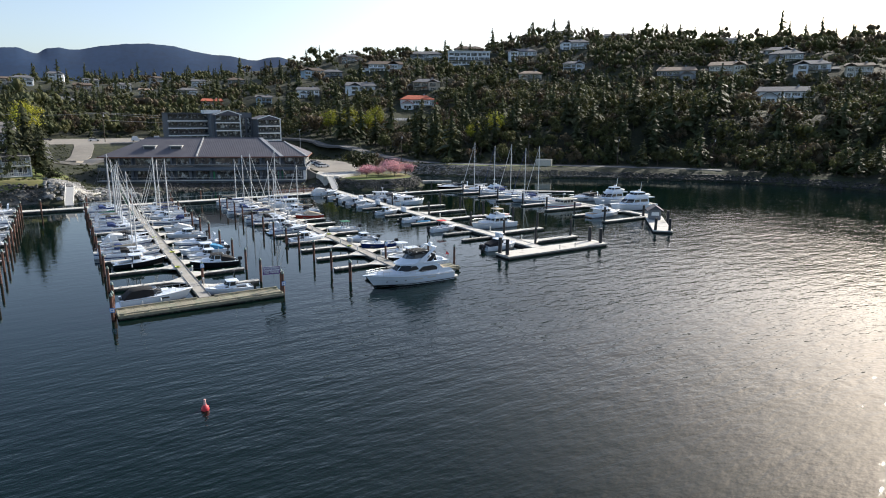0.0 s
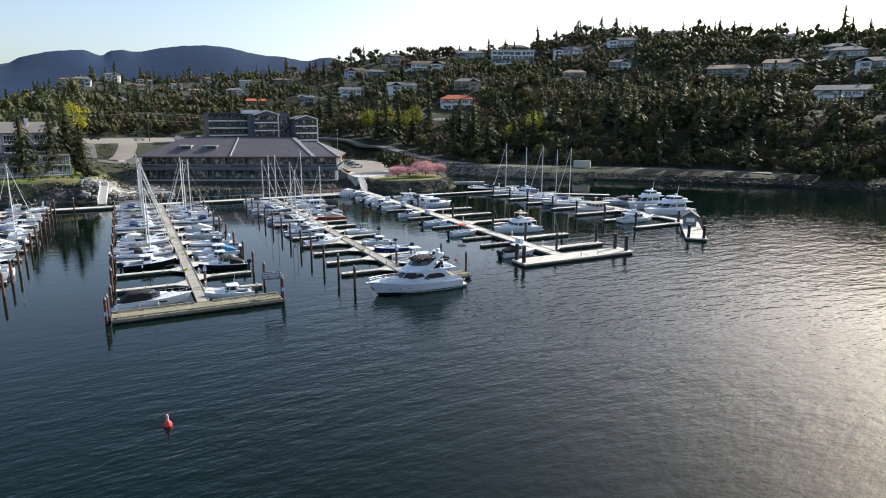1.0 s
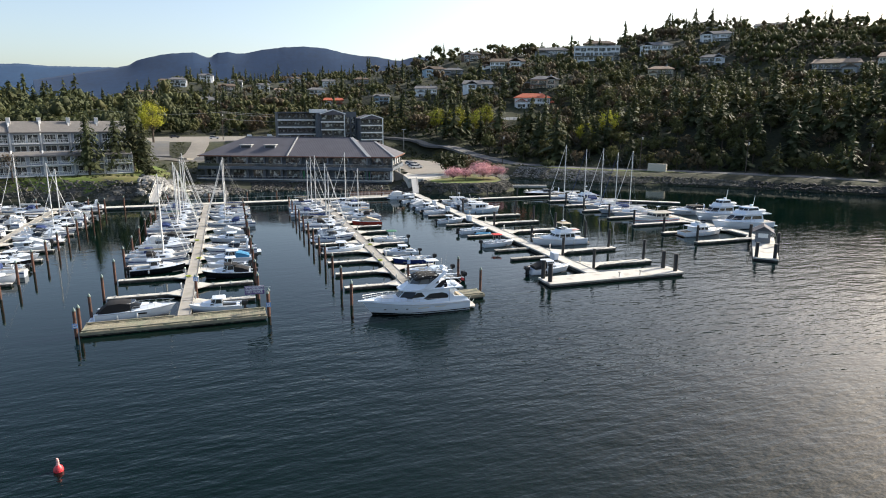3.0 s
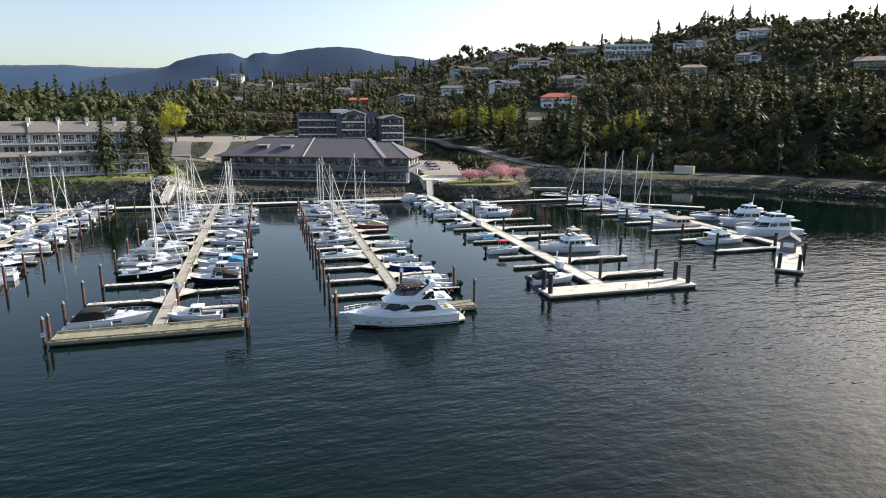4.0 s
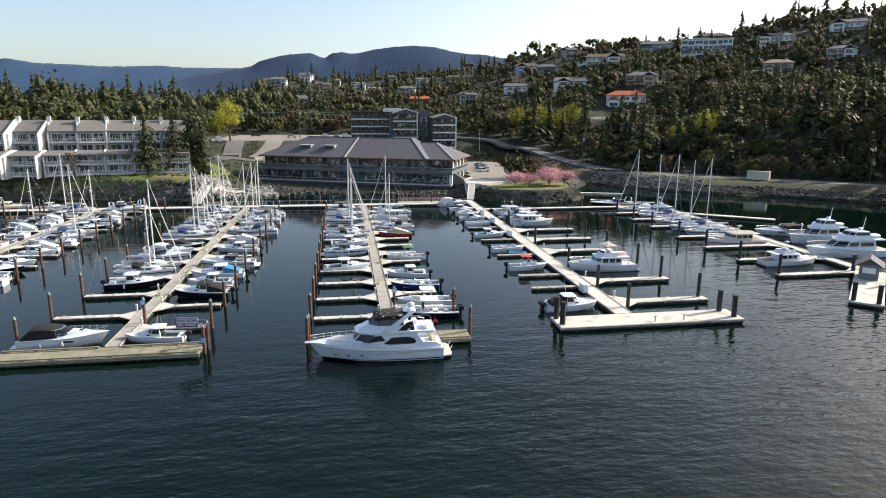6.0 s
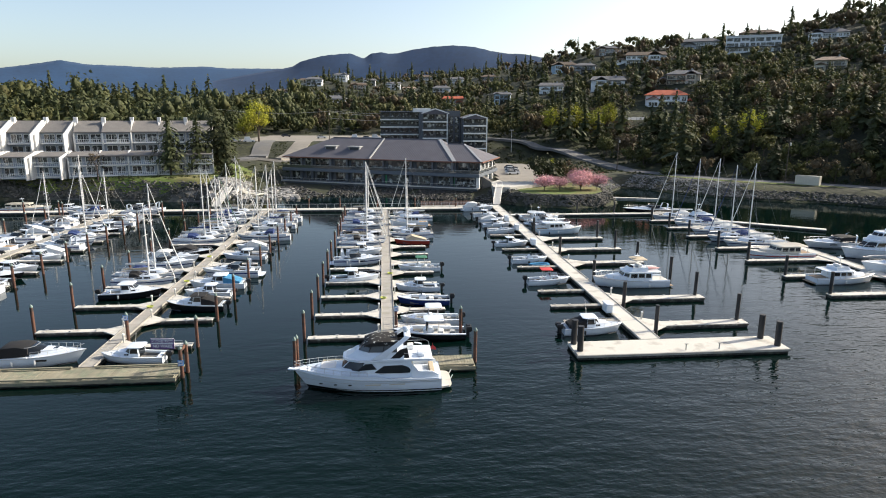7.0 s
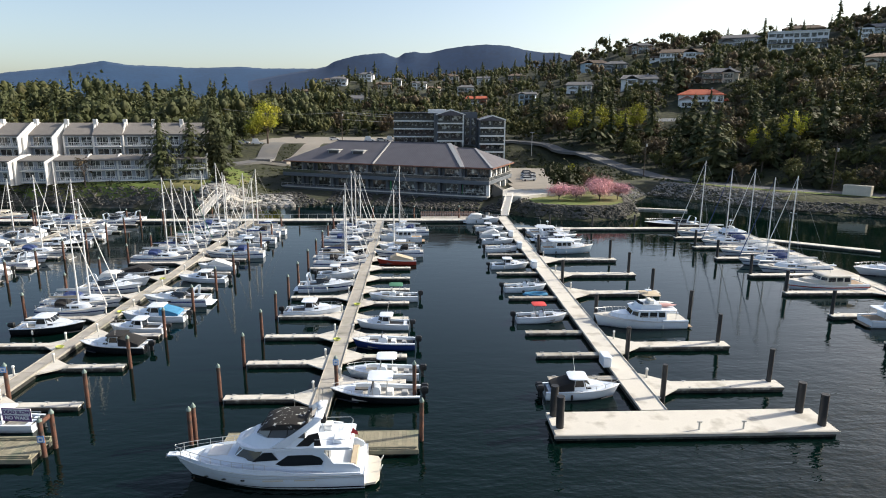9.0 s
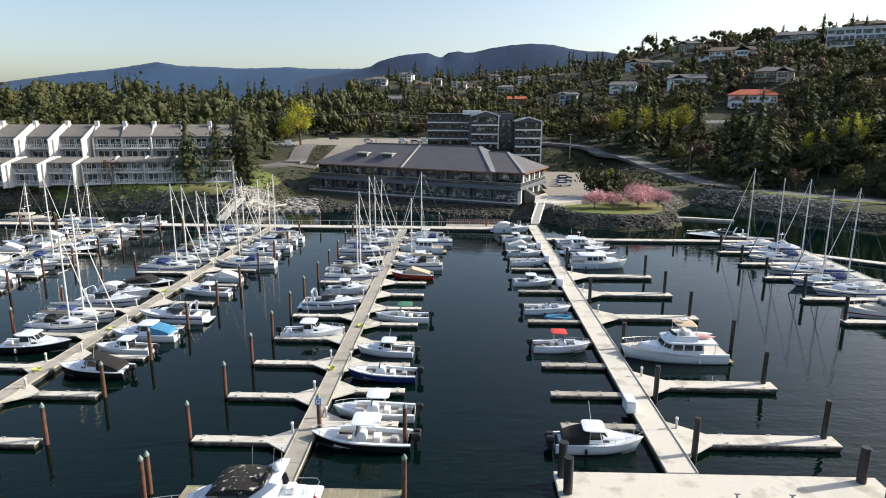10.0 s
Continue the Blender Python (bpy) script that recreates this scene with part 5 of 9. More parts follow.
BOATS = {}
KINDS = {
    "sail_blue": (sailboat, "white sailing boat with a blue sail cover, moored", "sailboat", dict(L=9.2, dodger=CANVAS_GREY)),
    "sail_white": (sailboat, "white sailing boat with a white sail cover, moored", "sailboat", dict(L=9.8, cover=CANVAS_WHITE, furl=CANVAS_WHITE, dodger=CANVAS_BLUE)),
    "sail_tan": (sailboat, "white sailing boat with a tan sail cover, moored", "sailboat", dict(L=8.4, cover=CANVAS_TAN, tall=1.22, dodger=CANVAS_BLACK)),
    "sail_big": (sailboat, "large white sailing yacht with a tall mast", "sailboat", dict(L=11.6, cover=CANVAS_WHITE, dodger=CANVAS_WHITE, tall=1.19)),
    "sail_big_blue": (sailboat, "large sailing yacht with dark blue covers", "sailboat", dict(L=11.2, cover=CANVAS_BLUE, dodger=CANVAS_BLUE, tall=1.17, furl=CANVAS_BLUE)),
    "sail_green": (sailboat, "small sailing boat with a green hull stripe and cover", "sailboat", dict(L=8.0, cover=CANVAS_GREEN, tall=1.2, furl=CANVAS_GREEN)),
    "cuddy": (cuddy, "white fishing cruiser with a hardtop and outboard", "motorboat", dict(L=7.0)),
    "cuddy_small": (cuddy, "small white cuddy boat with an outboard", "motorboat", dict(L=6.0)),
    "cuddy_twin": (cuddy, "white cabin boat with twin black outboards", "motorboat", dict(L=7.6, engine=2)),
    "cuddy_canvas": (cuddy, "white cabin boat with a black canvas behind its hardtop", "motorboat", dict(L=6.6, engine=2, bimini=CANVAS_BLACK)),
    "black_pilot": (cuddy, "black aluminium pilothouse boat with outboard", "motorboat", dict(L=7.6, hull=BLACKHULL, engine=1, deck=NONSKID)),
    "black_canopy": (cuddy, "black hulled boat with a dark canopy", "motorboat", dict(L=7.0, hull=BLACKHULL, bimini=CANVAS_BLACK, top=CANVAS_BLACK)),
    "blue_top": (cuddy, "white cabin cruiser with a bright blue cockpit canvas", "motorboat", dict(L=7.4, bimini=CANVAS_TEAL)),
    "express": (express, "white sports cruiser with a radar arch", "motorboat", dict(L=8.2, stripe=NAVY)),
    "express_black": (express, "white sports cruiser under a black cockpit canvas", "motorboat", dict(L=8.4, canvas=CANVAS_BLACK, arch=False)),
    "express_navy": (express, "white sports boat with a dark blue hull flash", "motorboat", dict(L=7.6, stripe=NAVY)),
    "express_dark": (express, "large black hulled sports cruiser with a white deck", "motorboat", dict(L=12.5, hull=BLACKHULL)),
    "express_big": (express, "large white sports cruiser with a dark canvas", "motorboat", dict(L=11.0, canvas=CANVAS_BLACK)),
    "express_cover": (express, "motorboat under a pale grey canvas cover", "motorboat", dict(L=7.6, canvas=CANVAS_WHITE, arch=False)),
    "ttop_black": (open_boat, "black hulled centre-console boat with a white T-top", "motorboat", dict(L=7.8, hull=BLACKHULL, top=GELCOAT, engine=2, front=True, inner=NONSKID)),
    "ttop_white": (open_boat, "white centre-console boat with a white T-top", "motorboat", dict(L=6.8, top=GELCOAT, engine=1, inner=NONSKID)),
    "open_navy": (open_boat, "navy hulled open fishing boat with an outboard", "motorboat", dict(L=6.6, hull=NAVY, engine=1)),
    "open_green": (open_boat, "white open boat with a green canvas top", "motorboat", dict(L=6.4, top=CANVAS_GREEN)),
    "open_red": (open_boat, "white open boat with a small red canopy", "motorboat", dict(L=6.0, top=CANVAS_RED)),
    "open_white": (open_boat, "white open runabout with a black outboard", "motorboat", dict(L=5.8)),
    "red_launch": (open_boat, "long red wooden launch with a canvas cover", "motorboat", dict(L=6.4, hull=REDHULL, console=False, canvas=CANVAS_TAN, engine=0)),
    "black_open": (open_boat, "black hulled open boat with a dark canvas", "motorboat", dict(L=8.0, hull=BLACKHULL, console=False, canvas=CANVAS_BLACK, engine=0)),
    "covered": (open_boat, "small boat under a white canvas cover", "motorboat", dict(L=5.6, console=False, canvas=CANVAS_WHITE)),
    "pilothouse": (pilothouse, "pale blue pilothouse cruiser with white cabin", "motorboat", dict(L=9.0, hull=BLUEPALE)),
    "pilothouse_small": (pilothouse, "white pilothouse cruiser with a teak cockpit", "motorboat", dict(L=8.0)),
    "trawler": (pilothouse, "white flybridge trawler with a dinghy on its roof", "motorboat", dict(L=10.6, fly=True, tender=True, bimini=CANVAS_TAN, sole=NONSKID)),
    "tug": (pilothouse, "white trawler with dark red stripe and tall wheelhouse", "motorboat", dict(L=11.0, stripe=REDHULL, house_mat=CREAM)),
    "sedan": (pilothouse, "white sedan cruiser with a flybridge", "motorboat", dict(L=9.4, fly=True)),
    "fly": (flybridge_yacht, "white flybridge motor yacht", "yacht", dict(L=12.0)),
    "fly_big": (flybridge_yacht, "large white flybridge motor yacht with fenders out", "yacht", dict(L=14.5)),
    "dinghy": (dinghy, "pale inflatable dinghy with a small outboard", "dinghy", dict()),
    "dinghy_blue": (dinghy, "small blue inflatable dinghy afloat", "dinghy", dict(mat=CANVAS_TEAL)),
}


def moor(kind, x, y, bow, name="boat", wobble=True):
    """Puts a boat at x, y; bow: 1 towards +x, -1 towards -x."""
    fn, label, cat, args = KINDS[kind]
    turn = (0 if bow > 0 else math.pi) + (random.uniform(-0.035, 0.035) if wobble else 0)
    low = 0.86 if fn in (cuddy, pilothouse) else 1.0
    m = Matrix.Translation((x, y, 0)) @ Matrix.Rotation(turn, 4, "Z") @ Matrix.Diagonal((1, 1, low, 1))
    if kind in BOATS:
        return copy_thing(BOATS[kind], m)
    ob = thing({"sailboat": "sailboat", "dinghy": "dinghy", "yacht": "yacht"}.get(cat, "motorboat"), label, cat, m, "moored boats")
    fn(ob, **args)
    BOATS[kind] = ob
    return ob


hero = thing("yacht", "large white motor yacht with a black flybridge canvas", "yacht", Matrix.Translation((-1.85, -10.3, 0)) @ Matrix.Rotation(math.pi, 4, "Z") @ Matrix.Diagonal((0.9, 0.925, 0.875, 1)), "moored boats")
motor_yacht(hero)

# middle pier, left side, then right side
for row in (("cuddy", -4.4, 24.0, 1), ("express_navy", -4.3, 34.5, 1), ("cuddy_small", -3.6, 41.3, 1), ("sail_tan", -4.0, 47.8, 1), ("sail_blue", -4.2, 51.2, 1), ("black_open", -4.6, 56.8, 1),
            ("sail_white", -4.6, 64.5, 1), ("sail_blue", -4.6, 71.8, 1), ("cuddy", -4.2, 74.2, 1), ("sail_tan", -4.4, 80.5, 1)):
    moor(*row)
for row in (("ttop_black", 4.5, 1.2, -1), ("ttop_white", 4.9, 5.6, -1), ("open_navy", 4.6, 13.2, -1), ("cuddy_small", 4.2, 19.2, -1), ("open_green", 5.0, 29.8, -1), ("red_launch", 4.8, 49.4, -1),
            ("sail_tan", 5.0, 55.0, -1), ("cuddy", 4.8, 60.2, -1), ("pilothouse_small", 5.0, 66.8, -1), ("sail_white", 5.6, 73.5, -1), ("cuddy_small", 4.8, 80.0, -1)):
    moor(*row)
# right pier
for row in (("cuddy_canvas", 22.6, 1.2, 1), ("open_red", 22.9, 21.0, 1), ("open_white", 23.1, 33.6, 1), ("dinghy_blue", 24.2, 31.2, 1), ("cuddy_small", 22.8, 46.4, 1), ("open_white", 23.2, 58.2, 1), ("cuddy_small", 23.3, 65.0, 1),
            ("covered", 23.2, 70.4, 1), ("cuddy_small", 23.2, 77.4, 1), ("express_cover", 22.8, 86.5, 1), ("trawler", 34.0, 19.3, -1), ("pilothouse", 34.6, 57.2, 1), ("cuddy_twin", 35.0, 63.6, 1), ("express", 34.6, 67.0, 1),
            ("pilothouse_small", 34.6, 71.6, 1), ("cuddy_twin", 34.0, 74.6, 1)):
    moor(*row)
# far right pier
for row in (("express_dark", 63.0, 80.4, -1), ("sail_big", 65.6, 71.2, -1), ("sedan", 66.8, 65.2, -1), ("sail_big_blue", 66.4, 62.2, -1), ("sail_big", 66.4, 54.4, -1), ("sail_big_blue", 66.0, 47.6, -1), ("sail_big", 66.8, 43.0, -1),
            ("tug", 65.6, 33.6, -1), ("sedan", 65.6, 18.6, 1), ("express_big", 80.6, 41.0, -1), ("fly", 82.0, 33.0, -1), ("fly_big", 78.8, 22.6, -1)):
    moor(*row)
# left pier
for row in (("express_black", -33.2, -2.9, 1), ("cuddy_small", -24.6, -3.0, -1), ("black_canopy", -23.2, 13.0, -1), ("cuddy_small", -23.2, 18.6, -1), ("blue_top", -23.0, 22.6, -1), ("express", -22.6, 28.6, -1), ("cuddy", -22.9, 39.6, -1),
            ("covered", -23.0, 46.4, -1), ("sail_white", -22.6, 54.8, -1), ("cuddy", -22.9, 63.4, -1), ("sail_blue", -22.8, 66.2, -1), ("sail_tan", -22.9, 72.0, -1), ("sail_blue", -22.6, 74.6, -1), ("cuddy_small", -23.2, 80.4, -1),
            ("black_pilot", -32.9, 19.0, 1), ("sail_tan", -33.4, 24.6, 1), ("sail_white", -33.8, 27.8, 1), ("express", -33.2, 34.2, 1), ("express_cover", -33.2, 37.6, 1)):
    moor(*row)
for row in (("black_open", -32.8, 42.8, 1), ("sail_white", -33.3, 51.8, 1), ("sail_blue", -33.3, 55.6, 1), ("sail_tan", -33.2, 61.0, 1), ("sail_green", -33.3, 64.8, 1), ("sail_blue", -33.2, 70.0, 1), ("cuddy", -33.0, 73.4, 1),
            ("sail_white", -33.4, 79.2, 1), ("sail_tan", -33.2, 83.0, 1)):
    moor(*row)
# outer left pier
dock_z = pier("floating_pier", "long floating pier lined with boats on both sides", -61.6, 0.75, -2.0, 86.4, OLD_DECK)
Z_KINDS = ["covered", "sail_white", "cuddy", "express", "black_pilot", "cuddy_small", "pilothouse_small", "sail_tan", "express_navy", "cuddy_twin"]
for k, y in enumerate(np.arange(2.0, 84.0, 7.4)):
    finger(dock_z, -60.9, -51.0, float(y), 0.42, CONCRETE, 0.42, 1.2)
    pile(-50.4, float(y) + 0.3)
    finger(dock_z, -62.3, -71.5, float(y), 0.42, CONCRETE, 0.42, 1.2)
    pile(-72.0, float(y) + 0.3)
    for j in (0, 1) if k % 3 != 1 else (0,):
        moor(Z_KINDS[(3 * k + 5 * j) % 10], -55.4 + random.uniform(-0.6, 0.6), float(y) + 1.9 + 3.4 * j, 1 if (k + j) % 3 else -1)
        if y > 20:
            moor(Z_KINDS[(7 * k + 3 * j + 4) % 10], -67.0 + random.uniform(-0.6, 0.6), float(y) + 1.9 + 3.4 * j, -1)
for k, x in enumerate((-96, -84, -74, -58)):
    moor(("sail_white", "tug", "cuddy", "cuddy_small")[k], x, 92.2, 1)


# ---- shore: paving, banks and roads ----
ASPHALT = material("worn_asphalt", (0.13, 0.13, 0.13), 0.9, vary=0.15, scale=0.3, fine=6, dirt_or_glare=(0.14, 0.135, 0.125), dirt_or_glare_scale=0.15)
GRAVEL = material("pale_gravel", (0.24, 0.22, 0.19), 0.95, vary=0.2, scale=0.4, fine=8, bump=0.2)
LAWN = material("lawn_grass", (0.10, 0.14, 0.025), 0.95, vary=0.3, scale=0.25, fine=6, bump=0.2, dirt_or_glare=(0.14, 0.13, 0.045), dirt_or_glare_scale=0.12, dirt_or_glare_amount=0.5)
ROCK = material("grey_shore_rock", (0.105, 0.10, 0.09), 0.9, vary=0.3, scale=0.8, fine=7, bump=0.4, random=0.35, dirt_or_glare=(0.06, 0.06, 0.05), dirt_or_glare_scale=0.6, dirt_or_glare_amount=0.6)
PALE_ROCK = material("pale_broken_rock", (0.25, 0.245, 0.235), 0.9, vary=0.3, scale=0.8, fine=7, bump=0.4, random=0.4, dirt_or_glare=(0.09, 0.088, 0.08), dirt_or_glare_scale=0.5, dirt_or_glare_amount=0.5)
# Darkened base colour: shade under the building and the woods painted into the rocks.
SHADED_ROCK = material("shade_darkened_rock", (0.032, 0.031, 0.028), 0.6, vary=0.3, scale=0.8, fine=7, bump=0.4, random=0.3)


def drape(name, line, half, mat, label, category, lift=0.12, step=3.0, flat=None):
    """A strip of paving laid on the ground along a line."""
    pts = []
    for (ax, ay), (bx, by) in zip(line, line[1:]):
        n = max(1, int(math.hypot(bx - ax, by - ay) / step))
        pts += [(ax + (bx - ax) * i / n, ay + (by - ay) * i / n) for i in range(n)]
    pts.append(line[-1])
    rows = []
    for i, (x, y) in enumerate(pts):
        (ax, ay), (bx, by) = pts[max(0, i - 1)], pts[min(len(pts) - 1, i + 1)]
        d = math.hypot(bx - ax, by - ay)
        nx, ny = -(by - ay) / d, (bx - ax) / d
        z = max(Z(x + k * half * nx, y + k * half * ny) for k in (-1, -0.5, 0, 0.5, 1)) + lift if flat is None else flat
        rows.append([(x + nx * half, y + ny * half, z - 0.9), (x + nx * half, y + ny * half, z), (x, y, z + 0.05), (x - nx * half, y - ny * half, z), (x - nx * half, y - ny * half, z - 0.9)])
    return solid(name, Geo().loft(rows, False, True), mat, label, category, kind="structure")


def patch(name, poly, mat, label, category, z=None, lift=0.15, cell=3.0):
    """A piece of ground cover that follows the land inside an outline."""
    xs, ys = [p[0] for p in poly], [p[1] for p in poly]
    gx, gy = np.meshgrid(np.arange(min(xs), max(xs) + cell, cell), np.arange(min(ys), max(ys) + cell, cell))
    inside = np.zeros(gx.shape, bool)
    for (ax, ay), (bx, by) in zip(poly, poly[1:] + poly[:1]):
        if ay != by:
            inside ^= ((ay > gy) != (by > gy)) & (gx < (bx - ax) * (gy - ay) / (by - ay) + ax)
    gz = (ground(gx, gy) if z is None else np.full(gx.shape, z)) + lift
    ny, nx = gx.shape
    keep = inside[:-1, :-1] & inside[1:, :-1] & inside[:-1, 1:] & inside[1:, 1:]
    g = Geo()
    g.v = np.stack([gx, gy, gz], -1).reshape(-1, 3).tolist()
    g.f = [(r * nx + c, r * nx + c + 1, (r + 1) * nx + c + 1, (r + 1) * nx + c) for r, c in zip(*np.nonzero(keep))]
    return solid(name, g, mat, label, category, kind="structure", smooth=True)


ROAD = [(168, 60), (158, 75), (142, 92), (130, 104), (118, 113), (106, 122), (96, 133), (88, 148), (80, 168), (71, 188), (62, 201), (50, 209), (30, 207)]
LOWER_ROAD = [(-70, 149), (-56, 153), (-48, 159), (-41, 167), (-32, 176), (-20, 186)]
DRIVES = [[(-33, 212), (-33, 198), (-35, 184), (-40, 171)], [(-49, 214), (-48, 198), (-47, 182), (-45, 166)]]
drape("road", ROAD, 3.4, ASPHALT, "narrow grey asphalt road along the foot of the hill", "road")
drape("road", LOWER_ROAD, 3.2, ASPHALT, "grey road curving behind the marina building", "road")
drape("road", DRIVES[0], 3.4, GRAVEL, "pale driveway down from the parking lot", "road", 0.15)
drape("road", DRIVES[1], 3.4, ASPHALT, "grey driveway beside the planted bed", "road", 0.15)
patch("pavement", [(33, 118), (36, 114), (50, 120), (57, 138), (60, 165), (54, 178), (40, 180)], GRAVEL, "pale paved parking area behind the building", "pavement", 3.5, 0.1, 1.5)
patch("pavement", [(-66, 208), (-58, 268), (16, 268), (18, 205), (-10, 205), (-30, 208)], GRAVEL, "gravel parking lot on the rise", "pavement")
solid("pavement", Geo().prism([(29.5, 104.5), (34.0, 103.5), (45, 111), (47, 121), (37, 127), (31, 116)], 0.5, 3.55), CONCRETE, "pale concrete terrace beside the ramp", "pavement", kind="structure")
patch("lawn", [(-130, 112), (-100, 114), (-64, 109), (-50, 107), (-44, 109), (-38, 118), (-40, 140), (-50, 152), (-62, 150), (-130, 150)], LAWN, "sunlit mown lawn above the rocky shore", "lawn", None, 0.1, 1.5)
patch("lawn", [(35, 99), (38, 95.5), (46, 93), (55, 94), (59, 99), (61, 108), (60, 116), (48, 118), (38, 114)], LAWN, "small lawn with cherry trees", "lawn", None, 0.12, 1.0)
patch("lawn", [(86, 136), (82, 142), (97, 132), (110, 121), (122, 111), (132, 102), (127, 98), (113, 107), (99, 118)], LAWN, "rough grass verge by the road", "lawn", None, 0.1, 1.5)


def rock_shape(seed):
    rnd = random.Random(seed)
    pts = []
    for j in range(1, 3):
        for k in range(5):
            a, b = 2 * math.pi * (k + 0.5 * (j % 2)) / 5, math.pi * (j - 0.3) / 2.5
            r = rnd.uniform(0.72, 1.15)
            pts.append((r * math.sin(b) * math.cos(a), r * math.sin(b) * math.sin(a), 0.75 * r * math.cos(b)))
    f = [(k, 5 + k, 5 + (k + 1) % 5, (k + 1) % 5) for k in range(5)]
    return pts, f + [tuple(range(5)), tuple(range(9, 4, -1))]


def scatter_rocks(name, mat, label, stretch, count, band, size, seed):
    """Boulders on the bank along a stretch of the shore; band: metres inland."""
    rnd = random.Random(seed)
    g = Geo()
    shapes = [rock_shape(i) for i in range(6)]
    i0, i1 = stretch
    seg = list(zip(SHORE[i0:i1], SHORE[i0 + 1:i1 + 1]))
    lens = [math.hypot(b[0] - a[0], b[1] - a[1]) for a, b in seg]
    at = []
    for _ in range(count):
        (a, b) = rnd.choices(seg, lens)[0]
        t, d = rnd.random(), rnd.uniform(*band)
        L = math.hypot(b[0] - a[0], b[1] - a[1])
        at.append((a[0] + (b[0] - a[0]) * t - (b[1] - a[1]) / L * d, a[1] + (b[1] - a[1]) * t + (b[0] - a[0]) / L * d))
    at = np.array(at)
    for (x, y), zz in zip(at.tolist(), ground(at[:, 0], at[:, 1]).tolist()):
        s = size * rnd.uniform(0.4, 1.0) ** 1.5 * 1.4
        pts, f = rnd.choice(shapes)
        z, rot = max(zz, -0.2) + s * 0.1, rnd.uniform(0, 6.28)
        c, sn = math.cos(rot), math.sin(rot)
        sx, sy, sz = s * rnd.uniform(0.8, 1.4), s * rnd.uniform(0.7, 1.1), s * rnd.uniform(0.6, 1.0)
        g.add([(x + c * px * sx - sn * py * sy, y + sn * px * sx + c * py * sy, z + pz * sz) for px, py, pz in pts], f)
    me = bpy.data.meshes.new(name)
    me.from_pydata(g.v, [], g.f)
    me.materials.append(mat)
    return tagged(new(name, me), label, "rocks", kind="stuff")


scatter_rocks("shore_rocks", ROCK, "grey boulders on the bank below the lawn", (3, 8), 2400, (-0.2, 4.0), 0.4, 1)
scatter_rocks("shore_rocks", PALE_ROCK, "pale boulders beside the gangway", (8, 11), 620, (0.0, 16), 0.75, 6)
scatter_rocks("shore_rocks", SHADED_ROCK, "dark rocks under the waterfront building", (11, 17), 2800, (-0.4, 19), 0.5, 2)
scatter_rocks("shore_rocks", ROCK, "stacked rock wall round the small point", (17, 22), 2200, (-0.3, 3.2), 0.36, 3)
scatter_rocks("shore_rocks", PALE_ROCK, "grey riprap bank below the road", (22, 27), 3800, (-0.3, 11.0), 0.3, 4)
scatter_rocks("shore_rocks", ROCK, "scattered rocks on the grassy bank", (26, 31), 2000, (-0.3, 4.5), 0.36, 7)
scatter_rocks("shore_rocks", SHADED_ROCK, "dark rocks along the wooded shore", (31, 37), 1800, (-0.3, 4.0), 0.5, 5)

# ---- the waterfront building ----
ROOF_TILE = material("dark_grey_roof_tile", (0.105, 0.102, 0.118), 0.85, vary=0.2, scale=0.4, fine=5, bump=0.3)
GREY_WALL = material("dark_slate_cladding", (0.085, 0.098, 0.115), 0.7, vary=0.12, scale=0.6, fine=6)
MID_WALL = material("mid_grey_render", (0.17, 0.18, 0.195), 0.8, vary=0.1, scale=0.5, fine=6)
FASCIA = material("red_brown_fascia", (0.17, 0.07, 0.045), 0.6, vary=0.15)
FLASHING = material("pale_metal_flashing", (0.50, 0.49, 0.46), 0.5, metal=0.2, vary=0.1)
WHITE_TRIM = material("white_painted_trim", (0.78, 0.78, 0.76), 0.6, vary=0.06)
DARK_FRAME = material("dark_window_frame", (0.03, 0.033, 0.038), 0.5, vary=0.1)
GREEN_PANEL = material("green_door_panel", (0.05, 0.30, 0.14), 0.5, vary=0.1)


def tile_rows(m, scale=2.6):
    """Courses of roof tiles as relief."""
    n, l = m.node_tree.nodes, m.node_tree.links
    w = n.new("ShaderNodeTexWave")
    w.wave_type, w.bands_direction = "BANDS", "X"
    w.inputs["Scale"].default_value = scale
    w.inputs["Distortion"].default_value = 0.6
    tc = n.new("ShaderNodeTexCoord")
    l.new(tc.outputs["Object"], w.inputs["Vector"])
    b = n.new("ShaderNodeBump")
    b.inputs["Strength"].default_value, b.inputs["Distance"].default_value = 0.5, 0.06
    l.new(w.outputs["Fac"], b.inputs["Height"])
    l.new(b.outputs[0], n["Principled BSDF"].inputs["Normal"])
    return m


tile_rows(ROOF_TILE, 0.55)


